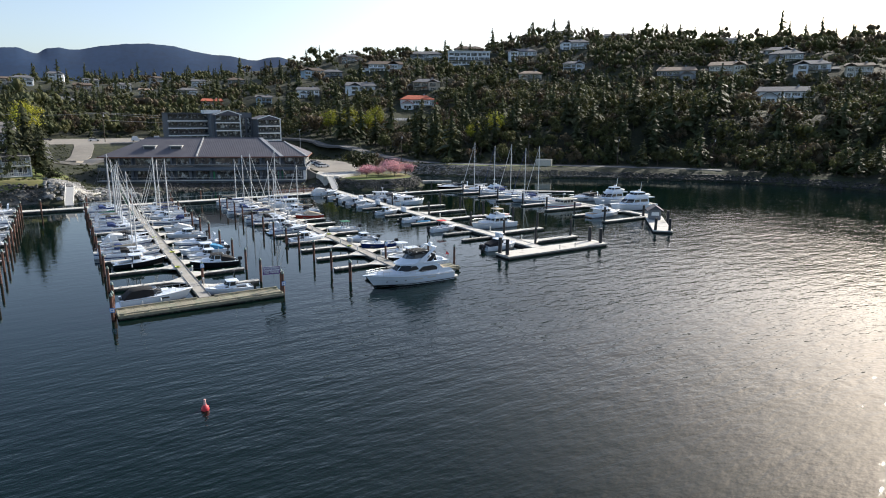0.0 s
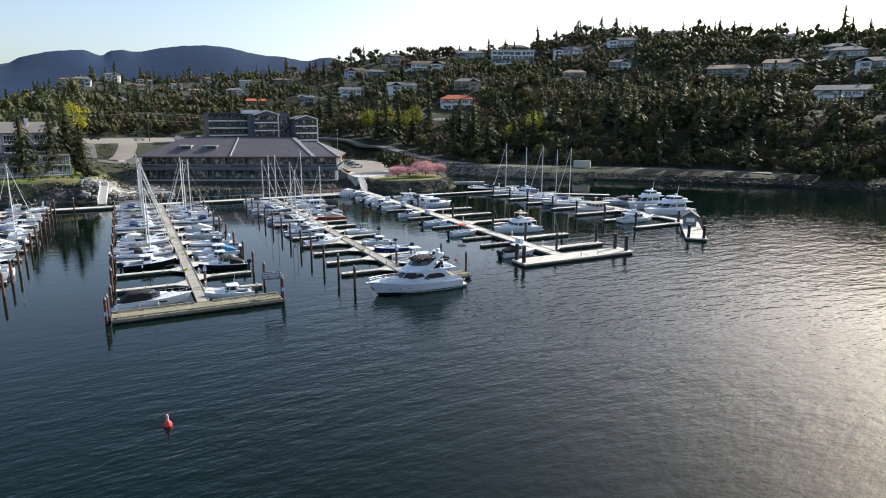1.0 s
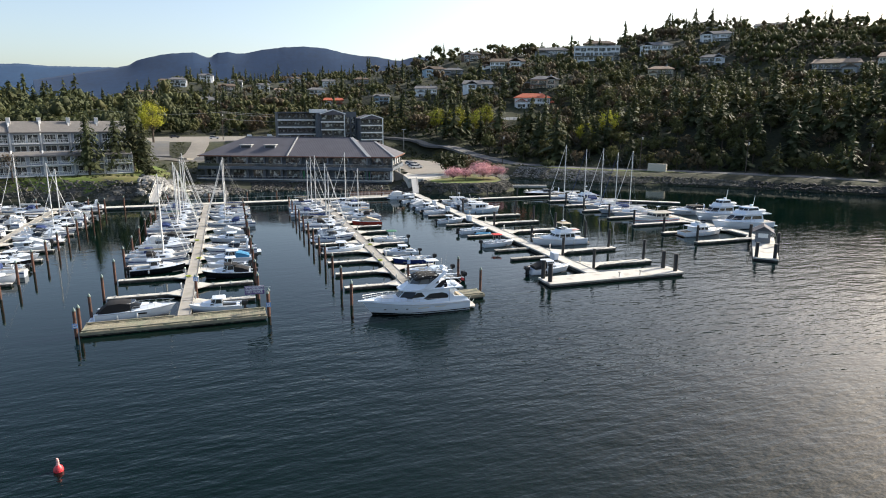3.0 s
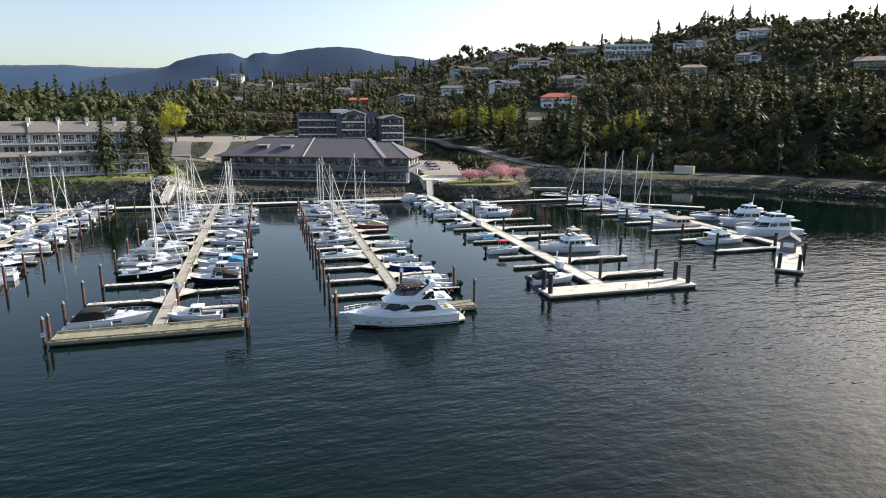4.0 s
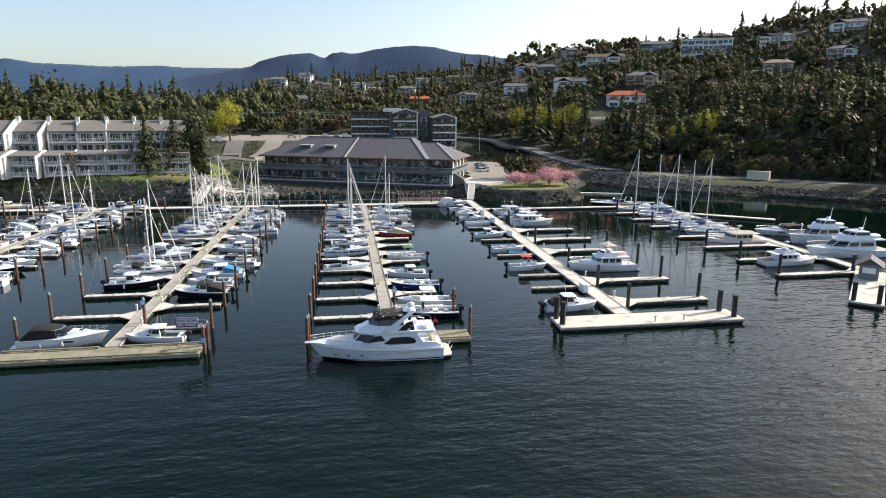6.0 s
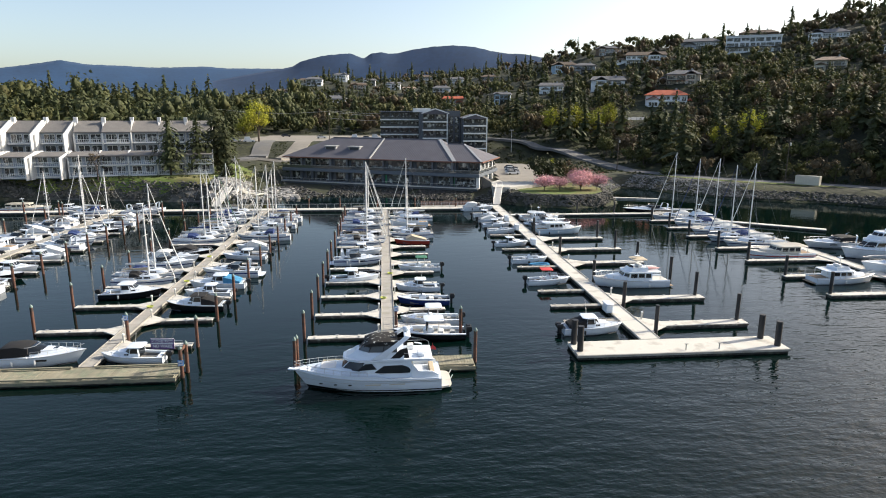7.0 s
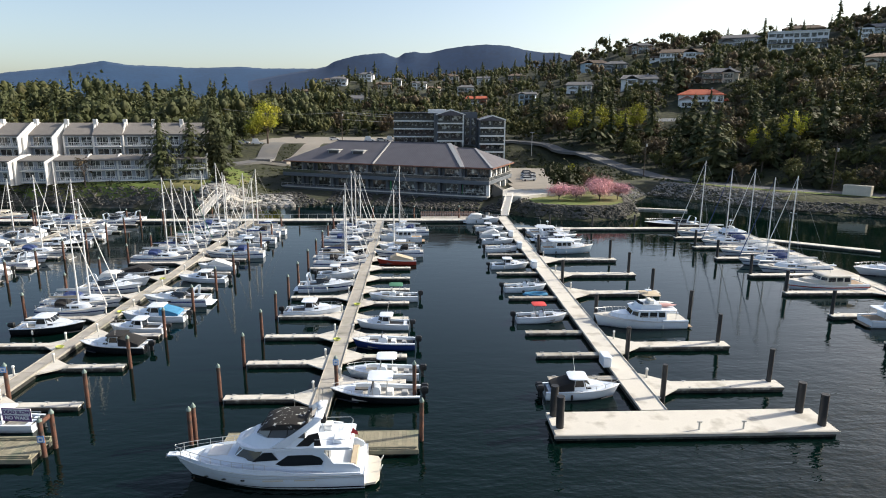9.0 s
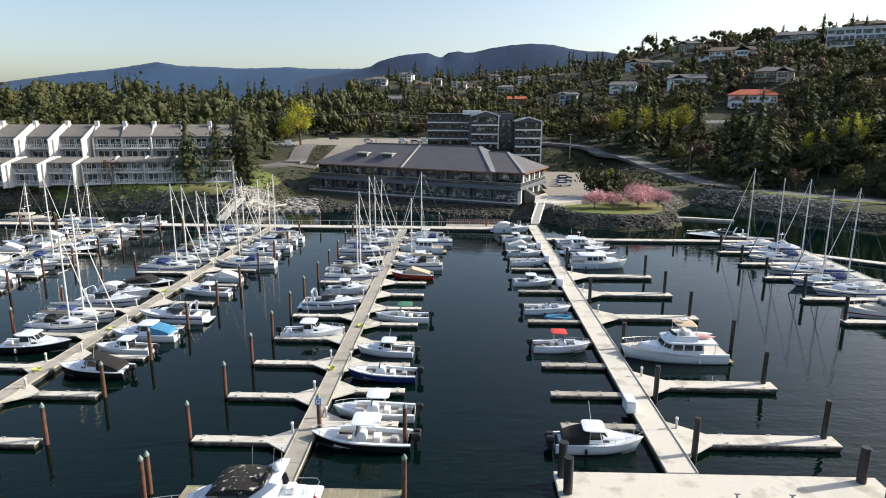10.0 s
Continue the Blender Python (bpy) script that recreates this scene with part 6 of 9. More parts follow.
def glazing(parent, x0, x1, y, z0, z1, bays, edging=DARK_FRAME, pane=PANE, along_y=False, rows=1, bar=0.09):
    """A window in a wall facing -y (or +x with along_y): frame, panes and mullions."""
    def bx(a, b, d0, d1, za, zb):
        return (y + d0, y + d1, a, b, za, zb) if along_y else (a, b, y - d1, y - d0, za, zb)
    xs = [x0 + (x1 - x0) * i / bays + e for i in range(bays + 1) for e in (-bar / 2, bar / 2)]
    zs = [z0 + (z1 - z0) * j / rows + e for j in range(rows + 1) for e in (-bar / 2, bar / 2)]
    nx, nz = len(xs), len(zs)
    v = [((y + d, a, c) if along_y else (a, y - d, c)) for d in (0.08, 0.0) for c in zs for a in xs]
    bars = {(i, j) for i in range(nx - 1) for j in range(nz - 1) if i % 2 == 0 or j % 2 == 0}
    f, back = [], nx * nz
    for i, j in bars:
        q = [j * nx + i, j * nx + i + 1, (j + 1) * nx + i + 1, (j + 1) * nx + i]
        f.append(tuple(q))
        for (di, dj), (m, k) in (((0, -1), (0, 1)), ((1, 0), (1, 2)), ((0, 1), (2, 3)), ((-1, 0), (3, 0))):
            if (i + di, j + dj) not in bars:
                f.append((q[k], q[m], q[m] + back, q[k] + back))
    g = Geo().add(v, f)
    w = part("window", g, edging, parent)
    for i in range(bays):
        a, b = x0 + (x1 - x0) * i / bays, x0 + (x1 - x0) * (i + 1) / bays
        part("pane", Geo().box(*bx(a + bar / 2, b - bar / 2, 0.015, 0.03, z0 + bar / 2, z1 - bar / 2)), pane, w)
    return w


def hip_roof(x0, x1, y0, y1, z, top, run_x, run_y=None, thick=0.25):
    """A hipped roof over a rectangle; run_x: how far the ridge stops short of each end."""
    ym = (y0 + y1) / 2
    a, b = (run_x, run_x) if not isinstance(run_x, tuple) else run_x
    v = [(x0, y0, z), (x1, y0, z), (x1, y1, z), (x0, y1, z), (x0 + a, ym, top), (x1 - b, ym, top)]
    lo = [(x, y, z - thick) for x, y, z in v[:4]]
    return Geo().add(v + lo, [(0, 1, 5, 4), (1, 2, 5), (2, 3, 4, 5), (3, 0, 4), (6, 7, 1, 0), (7, 8, 2, 1), (8, 9, 3, 2), (9, 6, 0, 3), (9, 8, 7, 6)])


def waterfront_building():
    ob = thing("waterfront_building", "long two-storey dark grey building with a hipped tile roof and balconies", "building", Matrix.Translation((20.61, 117.85, 0)) @ Matrix.Rotation(radians(-23.55), 4, "Z"))
    part("wall", Geo().box(-55.6, -0.2, 1.5, 22.2, 2.0, 9.1), GREY_WALL, ob)
    part("wing_wall", Geo().box(-0.2, 6.6, 2.6, 21.4, 5.9, 9.1), GREY_WALL, ob)
    part("wing_base", Geo().box(-0.2, 6.3, 0.2, 21.4, 1.0, 5.0), GREY_WALL, ob)
    part("lower_slab", Geo().box(-57.2, 7.2, -1.4, 1.6, 1.6, 2.0, 0.05), MID_WALL, ob)
    part("slab_edge", Geo().box(-57.2, 7.2, -1.52, -1.41, 1.72, 2.02), FLASHING, ob)
    part("lower_beam", Geo().box(-57, 7.0, -1.1, -0.7, 1.1, 1.59), GREY_WALL, ob)
    for i in range(11):
        x = -56.5 + 6.2 * i
        part("support_column", Geo().box(x - 0.22, x + 0.22, -1.1, -0.65, -1.0, 1.12, 0.03), MID_WALL, ob)
    part("foundation", Geo().box(-55.5, 6.2, 1.0, 21, -0.5, 1.58), CONCRETE_DARK, ob)
    part("balcony_slab", Geo().box(-57.0, 7.4, -0.8, 1.9, 4.95, 5.95, 0.05), BAND_WALL, ob)
    part("wing_terrace", Geo().box(6.4, 7.4, 1.91, 22, 4.95, 5.95, 0.04), BAND_WALL, ob)
    part("balcony_rail", Geo().box(-56.9, 7.3, -0.75, -0.67, 6.86, 6.93), FLASHING, ob)
    part("balcony_rail", Geo().box(7.22, 7.3, -0.66, 21.9, 6.86, 6.93), FLASHING, ob)
    for i in range(27):
        x = -56.8 + i * 2.37
        b = part("rail_panel", Geo().box(x + 0.05, x + 2.3, -0.73, -0.71, 6.0, 6.82), RAIL_GLASS, ob)
        part("rail_post", Geo().box(x - 0.03, x + 0.03, -0.76, -0.66, 5.96, 6.86), DARK_FRAME, b)
        b.visible_shadow = False
    for i in range(9):
        y = -0.5 + i * 2.4
        b = part("rail_panel", Geo().box(7.25, 7.27, y + 0.05, y + 2.3, 6.0, 6.82), RAIL_GLASS, ob)
        part("rail_post", Geo().box(7.22, 7.3, y - 0.03, y + 0.03, 5.96, 6.86), DARK_FRAME, b)
        b.visible_shadow = False
    lower_rail = Geo().box(-57.1, 7.1, -1.45, -1.4, 2.85, 2.92)
    for i in range(33):
        lower_rail.box(-57.1 + 2 * i - 0.02, -57.1 + 2 * i + 0.02, -1.45, -1.4, 2.0, 2.86)
    part("lower_rail", lower_rail, FLASHING, ob)
    x = -55.0
    widths = [4.6, 3.2, 5.9, 4.9, 5.1, 5.7, 8.1, 5.7, 5.3]
    for i, w in enumerate(widths):
        glazing(ob, x, x + w - 0.9, 1.46, 6.0, 8.75, 3 if w < 6 else 5, rows=1)
        glazing(ob, x + 0.3, x + w - 1.2, 1.46, 2.15, 4.7, 3, rows=1)
        part("pier", Geo().box(x + w - 0.75, x + w - 0.2, 0.5, 1.55, 5.96, 9.05, 0.03), GREY_WALL if i % 2 else MID_WALL, ob)
        part("pier", Geo().box(x + w - 0.95, x + w - 0.1, 0.3, 1.55, 2.02, 4.94, 0.03), GREY_WALL, ob)
        x += w * 1.135
    for x0 in (-23.6, -1.9):
        part("door", Geo().box(x0, x0 + 1.6, 1.2, 1.44, 2.05, 4.5, 0.02), GREEN_PANEL, ob, "bright green door")
    glazing(ob, 0.2, 3.2, 2.55, 6.0, 8.75, 3)
    glazing(ob, 3.6, 6.3, 2.55, 6.0, 8.75, 3)
    glazing(ob, 0.2, 5.9, 0.15, 2.15, 4.7, 4)
    for i in range(4):
        glazing(ob, 3.6 + 4.7 * i, 7.4 + 4.7 * i, 6.62, 6.05, 8.75, 2, along_y=True)
        glazing(ob, 1.2 + 5.1 * i, 4.6 + 5.1 * i, 6.32, 2.1, 4.7, 2, along_y=True)
        part("white_pier", Geo().box(6.58, 6.9, 2.7 + 4.7 * i, 3.4 + 4.7 * i, 5.96, 9.0), WHITE_TRIM, ob)
        part("white_pier", Geo().box(6.28, 7.2, 0.25 + 5.1 * i, 0.95 + 5.1 * i, 1.6, 4.94), WHITE_TRIM, ob)
    part("roof", hip_roof(-57, 0.0, 0.0, 23, 9.3, 14.9, (12.0, 8.1)), ROOF_TILE, ob)
    part("wing_roof", Geo().add([(-4.4, 1.0, 9.3), (7.84, 1.0, 9.3), (7.84, 22.3, 9.3), (-4.4, 22.3, 9.3), (-6.4, 11.6, 13.7), (-0.5, 11.6, 13.7)], [(0, 1, 5, 4), (1, 2, 5), (2, 3, 4, 5), (3, 0, 4), (3, 2, 1, 0)]), ROOF_TILE, ob)
    part("fascia", Geo().box(-57.1, 0.1, -0.12, -0.01, 8.98, 9.32), FASCIA, ob)
    part("fascia", Geo().box(7.85, 7.97, 0.9, 22.3, 8.98, 9.34), FASCIA, ob)
    part("fascia", Geo().box(0.11, 7.84, 0.87, 0.98, 8.98, 9.34), FASCIA, ob)
    part("ridge_cap", Geo().tube([(-45.0, 11.5, 14.94), (-8.3, 11.5, 14.94)], 0.16, 6), ROOF_TILE, ob)
    part("ridge_cap", Geo().tube([(-6.0, 11.6, 13.74), (-0.6, 11.6, 13.74)], 0.14, 6), ROOF_TILE, ob)
    part("hip_flashing", Geo().loft([[(-9.0, 11.3, 15.0), (-7.8, 11.6, 15.0), (-7.8, 11.6, 14.6), (-9.0, 11.3, 14.6)], [(-0.9, -0.1, 9.46), (0.2, 0.2, 9.46), (0.2, 0.2, 9.1), (-0.9, -0.1, 9.1)]]), FLASHING_GREY, ob)
    part("wing_flashing", Geo().loft([[(-0.9, 11.5, 13.8), (-0.3, 11.7, 13.8), (-0.3, 11.7, 13.5), (-0.9, 11.5, 13.5)], [(7.3, 0.9, 9.46), (7.9, 1.2, 9.46), (7.9, 1.2, 9.1), (7.3, 0.9, 9.1)]]), FLASHING_GREY, ob)
    part("fire_wall_cap", Geo().loft([[(-27.2, 11.5, 15.1), (-26.8, 11.5, 15.1), (-26.8, 11.5, 14.7), (-27.2, 11.5, 14.7)], [(-27.3, -0.1, 9.55), (-26.9, -0.1, 9.55), (-26.9, -0.1, 9.1), (-27.3, -0.1, 9.1)]]), FLASHING, ob, "pale metal cap crossing the roof")
    for x in (-42.6, -34.4):
        d = part("dormer", Geo().side([(x - 1.7, 10.8), (x + 1.7, 10.8), (x + 1.9, 12.5), (x - 1.9, 12.5)], 4.6, 7.6), FLASHING_GREY, ob)
        part("dormer_roof", Geo().box(x - 2.1, x + 2.1, 4.3, 8.0, 12.5, 12.66, 0.04), FLASHING, d)
        part("louvre", Geo().box(x - 1.5, x + 1.5, 4.54, 4.59, 11.2, 12.3), DARK_FRAME, d)
    for k in range(9):
        part("stair", Geo().box(7.3 + 0.34 * k, 7.64 + 0.34 * k, 3.0, 5.4, 1.0, 4.9 - 0.19 * k), CONCRETE_DARK, ob)


BAND_WALL = material("slate_blue_band", (0.105, 0.125, 0.15), 0.65, vary=0.1, scale=0.6, fine=6)
CONCRETE_DARK = material("stained_dark_concrete", (0.14, 0.137, 0.13), 0.9, vary=0.2, scale=0.4, fine=5, dirt_or_glare=(0.09, 0.085, 0.075), dirt_or_glare_scale=0.5, dirt_or_glare_amount=0.5)
FLASHING_GREY = material("mid_grey_flashing", (0.30, 0.31, 0.32), 0.55, vary=0.1)
RAIL_GLASS = glass("railing_glass", (0.05, 0.06, 0.065), 0.05)
waterfront_building()


# ---- apartment block behind ----
def apartment():
    ob = thing("apartment_block", "five-storey dark grey apartment block with white balconies", "building", Matrix.Translation((39.6, 186.0, 0)))
    def block(x0, x1, y0, y1, z0, z1, gable, bays, wide):
        part("wall", Geo().box(x0, x1, y0, y1, z0, z1), GREY_WALL, ob)
        if gable:
            xm = (x0 + x1) / 2
            part("gable_roof", Geo().side([(x0 - 0.5, z1 - 0.3), (x1 + 0.5, z1 - 0.3), (x1 + 0.5, z1), (xm, z1 + gable), (x0 - 0.5, z1)], y0 - 1.6, y1), ROOF_TILE, ob)
            part("gable_trim", Geo().side([(x0 - 0.6, z1 - 0.2), (x0 - 0.6, z1 + 0.2), (xm, z1 + gable + 0.25), (x1 + 0.6, z1 + 0.2), (x1 + 0.6, z1 - 0.2), (xm, z1 + gable - 0.2)], y0 - 1.75, y0 - 1.62), WHITE_TRIM, ob)
        else:
            part("flat_roof", Geo().box(x0 - 0.4, x1 + 0.4, y0 - 1.2, y1, z1, z1 + 0.35, 0.04), GREY_WALL, ob)
        n = 5
        h = (z1 - z0) / n
        for k in range(n):
            za = z0 + k * h
            for b in range(bays):
                a0, a1 = x0 + (x1 - x0) * b / bays + 0.25, x0 + (x1 - x0) * (b + 1) / bays - 0.25
                glazing(ob, a0, a1, y0 - 0.02, za + 0.35, za + h - 0.35, wide, bar=0.12)
            if k:
                s = part("balcony", Geo().box(x0 - 0.2, x1 + 0.1, y0 - 1.6, y0 - 0.01, za - 0.28, za + 0.26, 0.03), WHITE_TRIM, ob)
                part("balcony_glass", Geo().box(x0, x1, y0 - 1.55, y0 - 1.5, za + 0.28, za + 1.1), RAIL_GLASS, s)
    block(-8.0, 0.8, 0.0, 14, 6.0, 20.7, 1.5, 2, 2)
    block(-23.5, -13.6, 8.0, 24, 6.0, 22.4, 1.8, 2, 2)
    block(-40.5, -24.5, 20.0, 36, 7.5, 22.8, 0, 4, 2)
    part("stair_tower", Geo().box(-13.4, -8.2, 9.0, 24, 5.0, 23.4), GREY_WALL, ob)
    part("link", Geo().box(-24.6, -23.4, 12.0, 24, 6.0, 22.9), MID_WALL, ob)
    part("corner_post", Geo().box(0.85, 1.25, -1.7, -1.2, 6.0, 20.6).box(-14.0, -13.6, 6.3, 6.8, 6.0, 22.3), WHITE_TRIM, ob)
    part("roof_plant", Geo().box(-27, -20, 14, 20, 22.8, 24.4, 0.05), WHITE_TRIM, ob)
    for k in range(4):
        glazing(ob, -12.9, -11.2, 8.97, 7.5 + 3.6 * k, 10.4 + 3.6 * k, 1, rows=2)
        glazing(ob, -10.4, -8.8, 8.97, 7.5 + 3.6 * k, 10.4 + 3.6 * k, 1, rows=2)


apartment()

# ---- terraced houses above the lawn ----
SIDING = material("pale_blue_white_siding", (0.28, 0.32, 0.37), 0.75, vary=0.07, scale=0.7, fine=9)
WHITE_WALL = material("white_stucco_wall", (0.62, 0.62, 0.61), 0.8, vary=0.05, scale=0.6, fine=8)
SHINGLE = material("grey_brown_shingles", (0.17, 0.16, 0.15), 0.9, vary=0.2, scale=0.8, fine=12, bump=0.3)


def balcony(parent, x0, x1, y0, y1, z):
    s = part("balcony", Geo().box(x0, x1, y0, y1, z - 0.22, z, 0.02), WHITE_TRIM, parent)
    g = Geo().box(x0, x1, y0, y0 + 0.06, z + 0.95, z + 1.03)
    n = int((x1 - x0) / 0.5)
    for i in range(n + 1):
        c = x0 + (x1 - x0) * i / n
        g.box(c - 0.03, c + 0.03, y0, y0 + 0.06, z, z + 0.96)
    part("railing", g, WHITE_TRIM, s)


def upper_unit(out):
    ob = thing("terraced_house", "white terraced house with balconies and a grey shingle roof", "house", None, "terraced houses")
    part("wall", Geo().box(0.2, 7.2, 0, 9, -2.0, 6.5), SIDING, ob)
    part("roof", Geo().loft([[(0.0, -0.9, 6.3), (0.0, 5.2, 9.3), (0.0, 10, 6.9), (0.0, 10, 6.6), (0.0, 5.2, 8.95), (0.0, -0.9, 6.0)], [(7.35, -0.9, 6.3), (7.35, 5.2, 9.3), (7.35, 10, 6.9), (7.35, 10, 6.6), (7.35, 5.2, 8.95), (7.35, -0.9, 6.0)]]), SHINGLE, ob)
    part("fin_wall", Geo().loft([[(x, y, z) for y, z in ((-out, -2), (-out, 5.6), (4.4, 9.5), (5.6, 9.5), (9, 7), (9, -2))] for x in (-0.2, 0.2)]), WHITE_WALL, ob)
    part("fin_wall", Geo().loft([[(x, y, z) for y, z in ((-out, -2), (-out, 5.6), (4.4, 9.5), (5.6, 9.5), (9, 7), (9, -2))] for x in (7.25, 7.55)]), WHITE_WALL, ob)
    part("chimney", Geo().box(-0.5, 0.5, 3.6, 4.8, 8.2, 10.3, 0.03), WHITE_WALL, ob)
    for z in (0.0, 3.2):
        glazing(ob, 0.9, 3.7, -0.02, z + 0.1, z + 2.4, 2, WHITE_TRIM)
        glazing(ob, 4.2, 6.8, -0.02, z + 0.1, z + 2.4, 2, WHITE_TRIM)
        balcony(ob, 0.5, 6.9, -1.7, -0.01, z)
    return ob


def lower_unit(out):
    ob = thing("terraced_house", "low white terraced house with balcony and sliding doors", "house", None, "terraced houses")
    part("wall", Geo().box(0.15, 7.2, 0, 10.6, -0.8, 5.4), SIDING, ob)
    part("roof", Geo().loft([[(0.05, -1.5, 5.3), (0.05, 4.0, 6.2), (0.05, 10.8, 5.7), (0.05, 10.8, 5.4), (0.05, 4.0, 5.9), (0.05, -1.5, 5.0)], [(7.3, -1.5, 5.3), (7.3, 4.0, 6.2), (7.3, 10.8, 5.7), (7.3, 10.8, 5.4), (7.3, 4.0, 5.9), (7.3, -1.5, 5.0)]]), SHINGLE, ob)
    part("fin_wall", Geo().loft([[(x, y, z) for y, z in ((-out, -0.8), (-out, 5.0), (3.5, 6.45), (5, 6.45), (5, -0.8))] for x in (-0.18, 0.15)]), WHITE_WALL, ob)
    part("fin_wall", Geo().loft([[(x, y, z) for y, z in ((-out, -0.8), (-out, 5.0), (3.5, 6.45), (5, 6.45), (5, -0.8))] for x in (7.22, 7.5)]), WHITE_WALL, ob)
    for z in (0.0, 2.8):
        glazing(ob, 0.9, 3.2, -0.02, z + 0.1, z + 2.2, 2, WHITE_TRIM)
        glazing(ob, 4.2, 6.4, -0.02, z + 0.4, z + 2.2, 2, WHITE_TRIM)
    balcony(ob, 0.4, 7.0, -1.6, -0.01, 2.75)
    balcony(ob, 0.4, 7.0, -1.6, -0.01, -0.1)
    return ob


TERRACE = Matrix.Translation((-64.6, 120, 0)) @ Matrix.Rotation(radians(13), 4, "Z")
# Left-hand fins are lengthened to fit the camera's view of stepped side walls.
up0, low0, up1, low1 = upper_unit(0.5), lower_unit(0.5), upper_unit(3.6), lower_unit(3.0)
first = True
for i in range(5):
    m = TERRACE @ Matrix.Translation((-20.6 + 7.35 * i, 11.0 - (1.0 if i == 1 else 0), 11.0))
    if first:
        up0.matrix_basis, first = m, False
    else:
        copy_thing(up0, m)
low0.matrix_basis = TERRACE @ Matrix.Translation((-20.4, 0, 6.0))
for i in range(1, 5):
    copy_thing(low0, TERRACE @ Matrix.Translation((-20.4 + 7.3 * i, 0.4 * (i % 2), 6.0)))
SIDE = [TERRACE @ Matrix.Translation((-29.2 - 8.0 * i, 12.5, 11.0)) @ Matrix.Rotation(radians(-11), 4, "Z") for i in range(8)]
LOW_SIDE = [TERRACE @ Matrix.Translation((-28.6 - 8.0 * i, 1.5, 6.0)) @ Matrix.Rotation(radians(-11), 4, "Z") for i in range(8)]
up1.matrix_basis, low1.matrix_basis = SIDE[0], LOW_SIDE[0]
for i in range(1, 8):
    copy_thing(up1, SIDE[i])
    copy_thing(low1, LOW_SIDE[i])

# ---- hillside houses ----
ROOFS = {k: material(k + "_house_roof", c, 0.85, vary=0.15, scale=0.6, fine=8, bump=0.2) for k, c in (("red", (0.42, 0.10, 0.05)), ("grey", (0.14, 0.14, 0.145)), ("brown", (0.13, 0.095, 0.07)), ("tan", (0.30, 0.22, 0.16)))}
WALLS = {k: material(k + "_house_wall", c, 0.8, vary=0.07, scale=0.5, fine=7) for k, c in (("white", (0.78, 0.79, 0.80)), ("cream", (0.52, 0.47, 0.38)), ("grey", (0.33, 0.34, 0.35)), ("blue", (0.40, 0.50, 0.58)), ("brown", (0.24, 0.17, 0.12)))}


def gable_roof(x0, x1, y0, y1, z, rise):
    """A roof whose gable faces the front."""
    xm = (x0 + x1) / 2
    return Geo().side([(x0, z - 0.2), (xm, z + rise - 0.2), (x1, z - 0.2), (x1, z + 0.05), (xm, z + rise + 0.05), (x0, z + 0.05)], y0, y1)


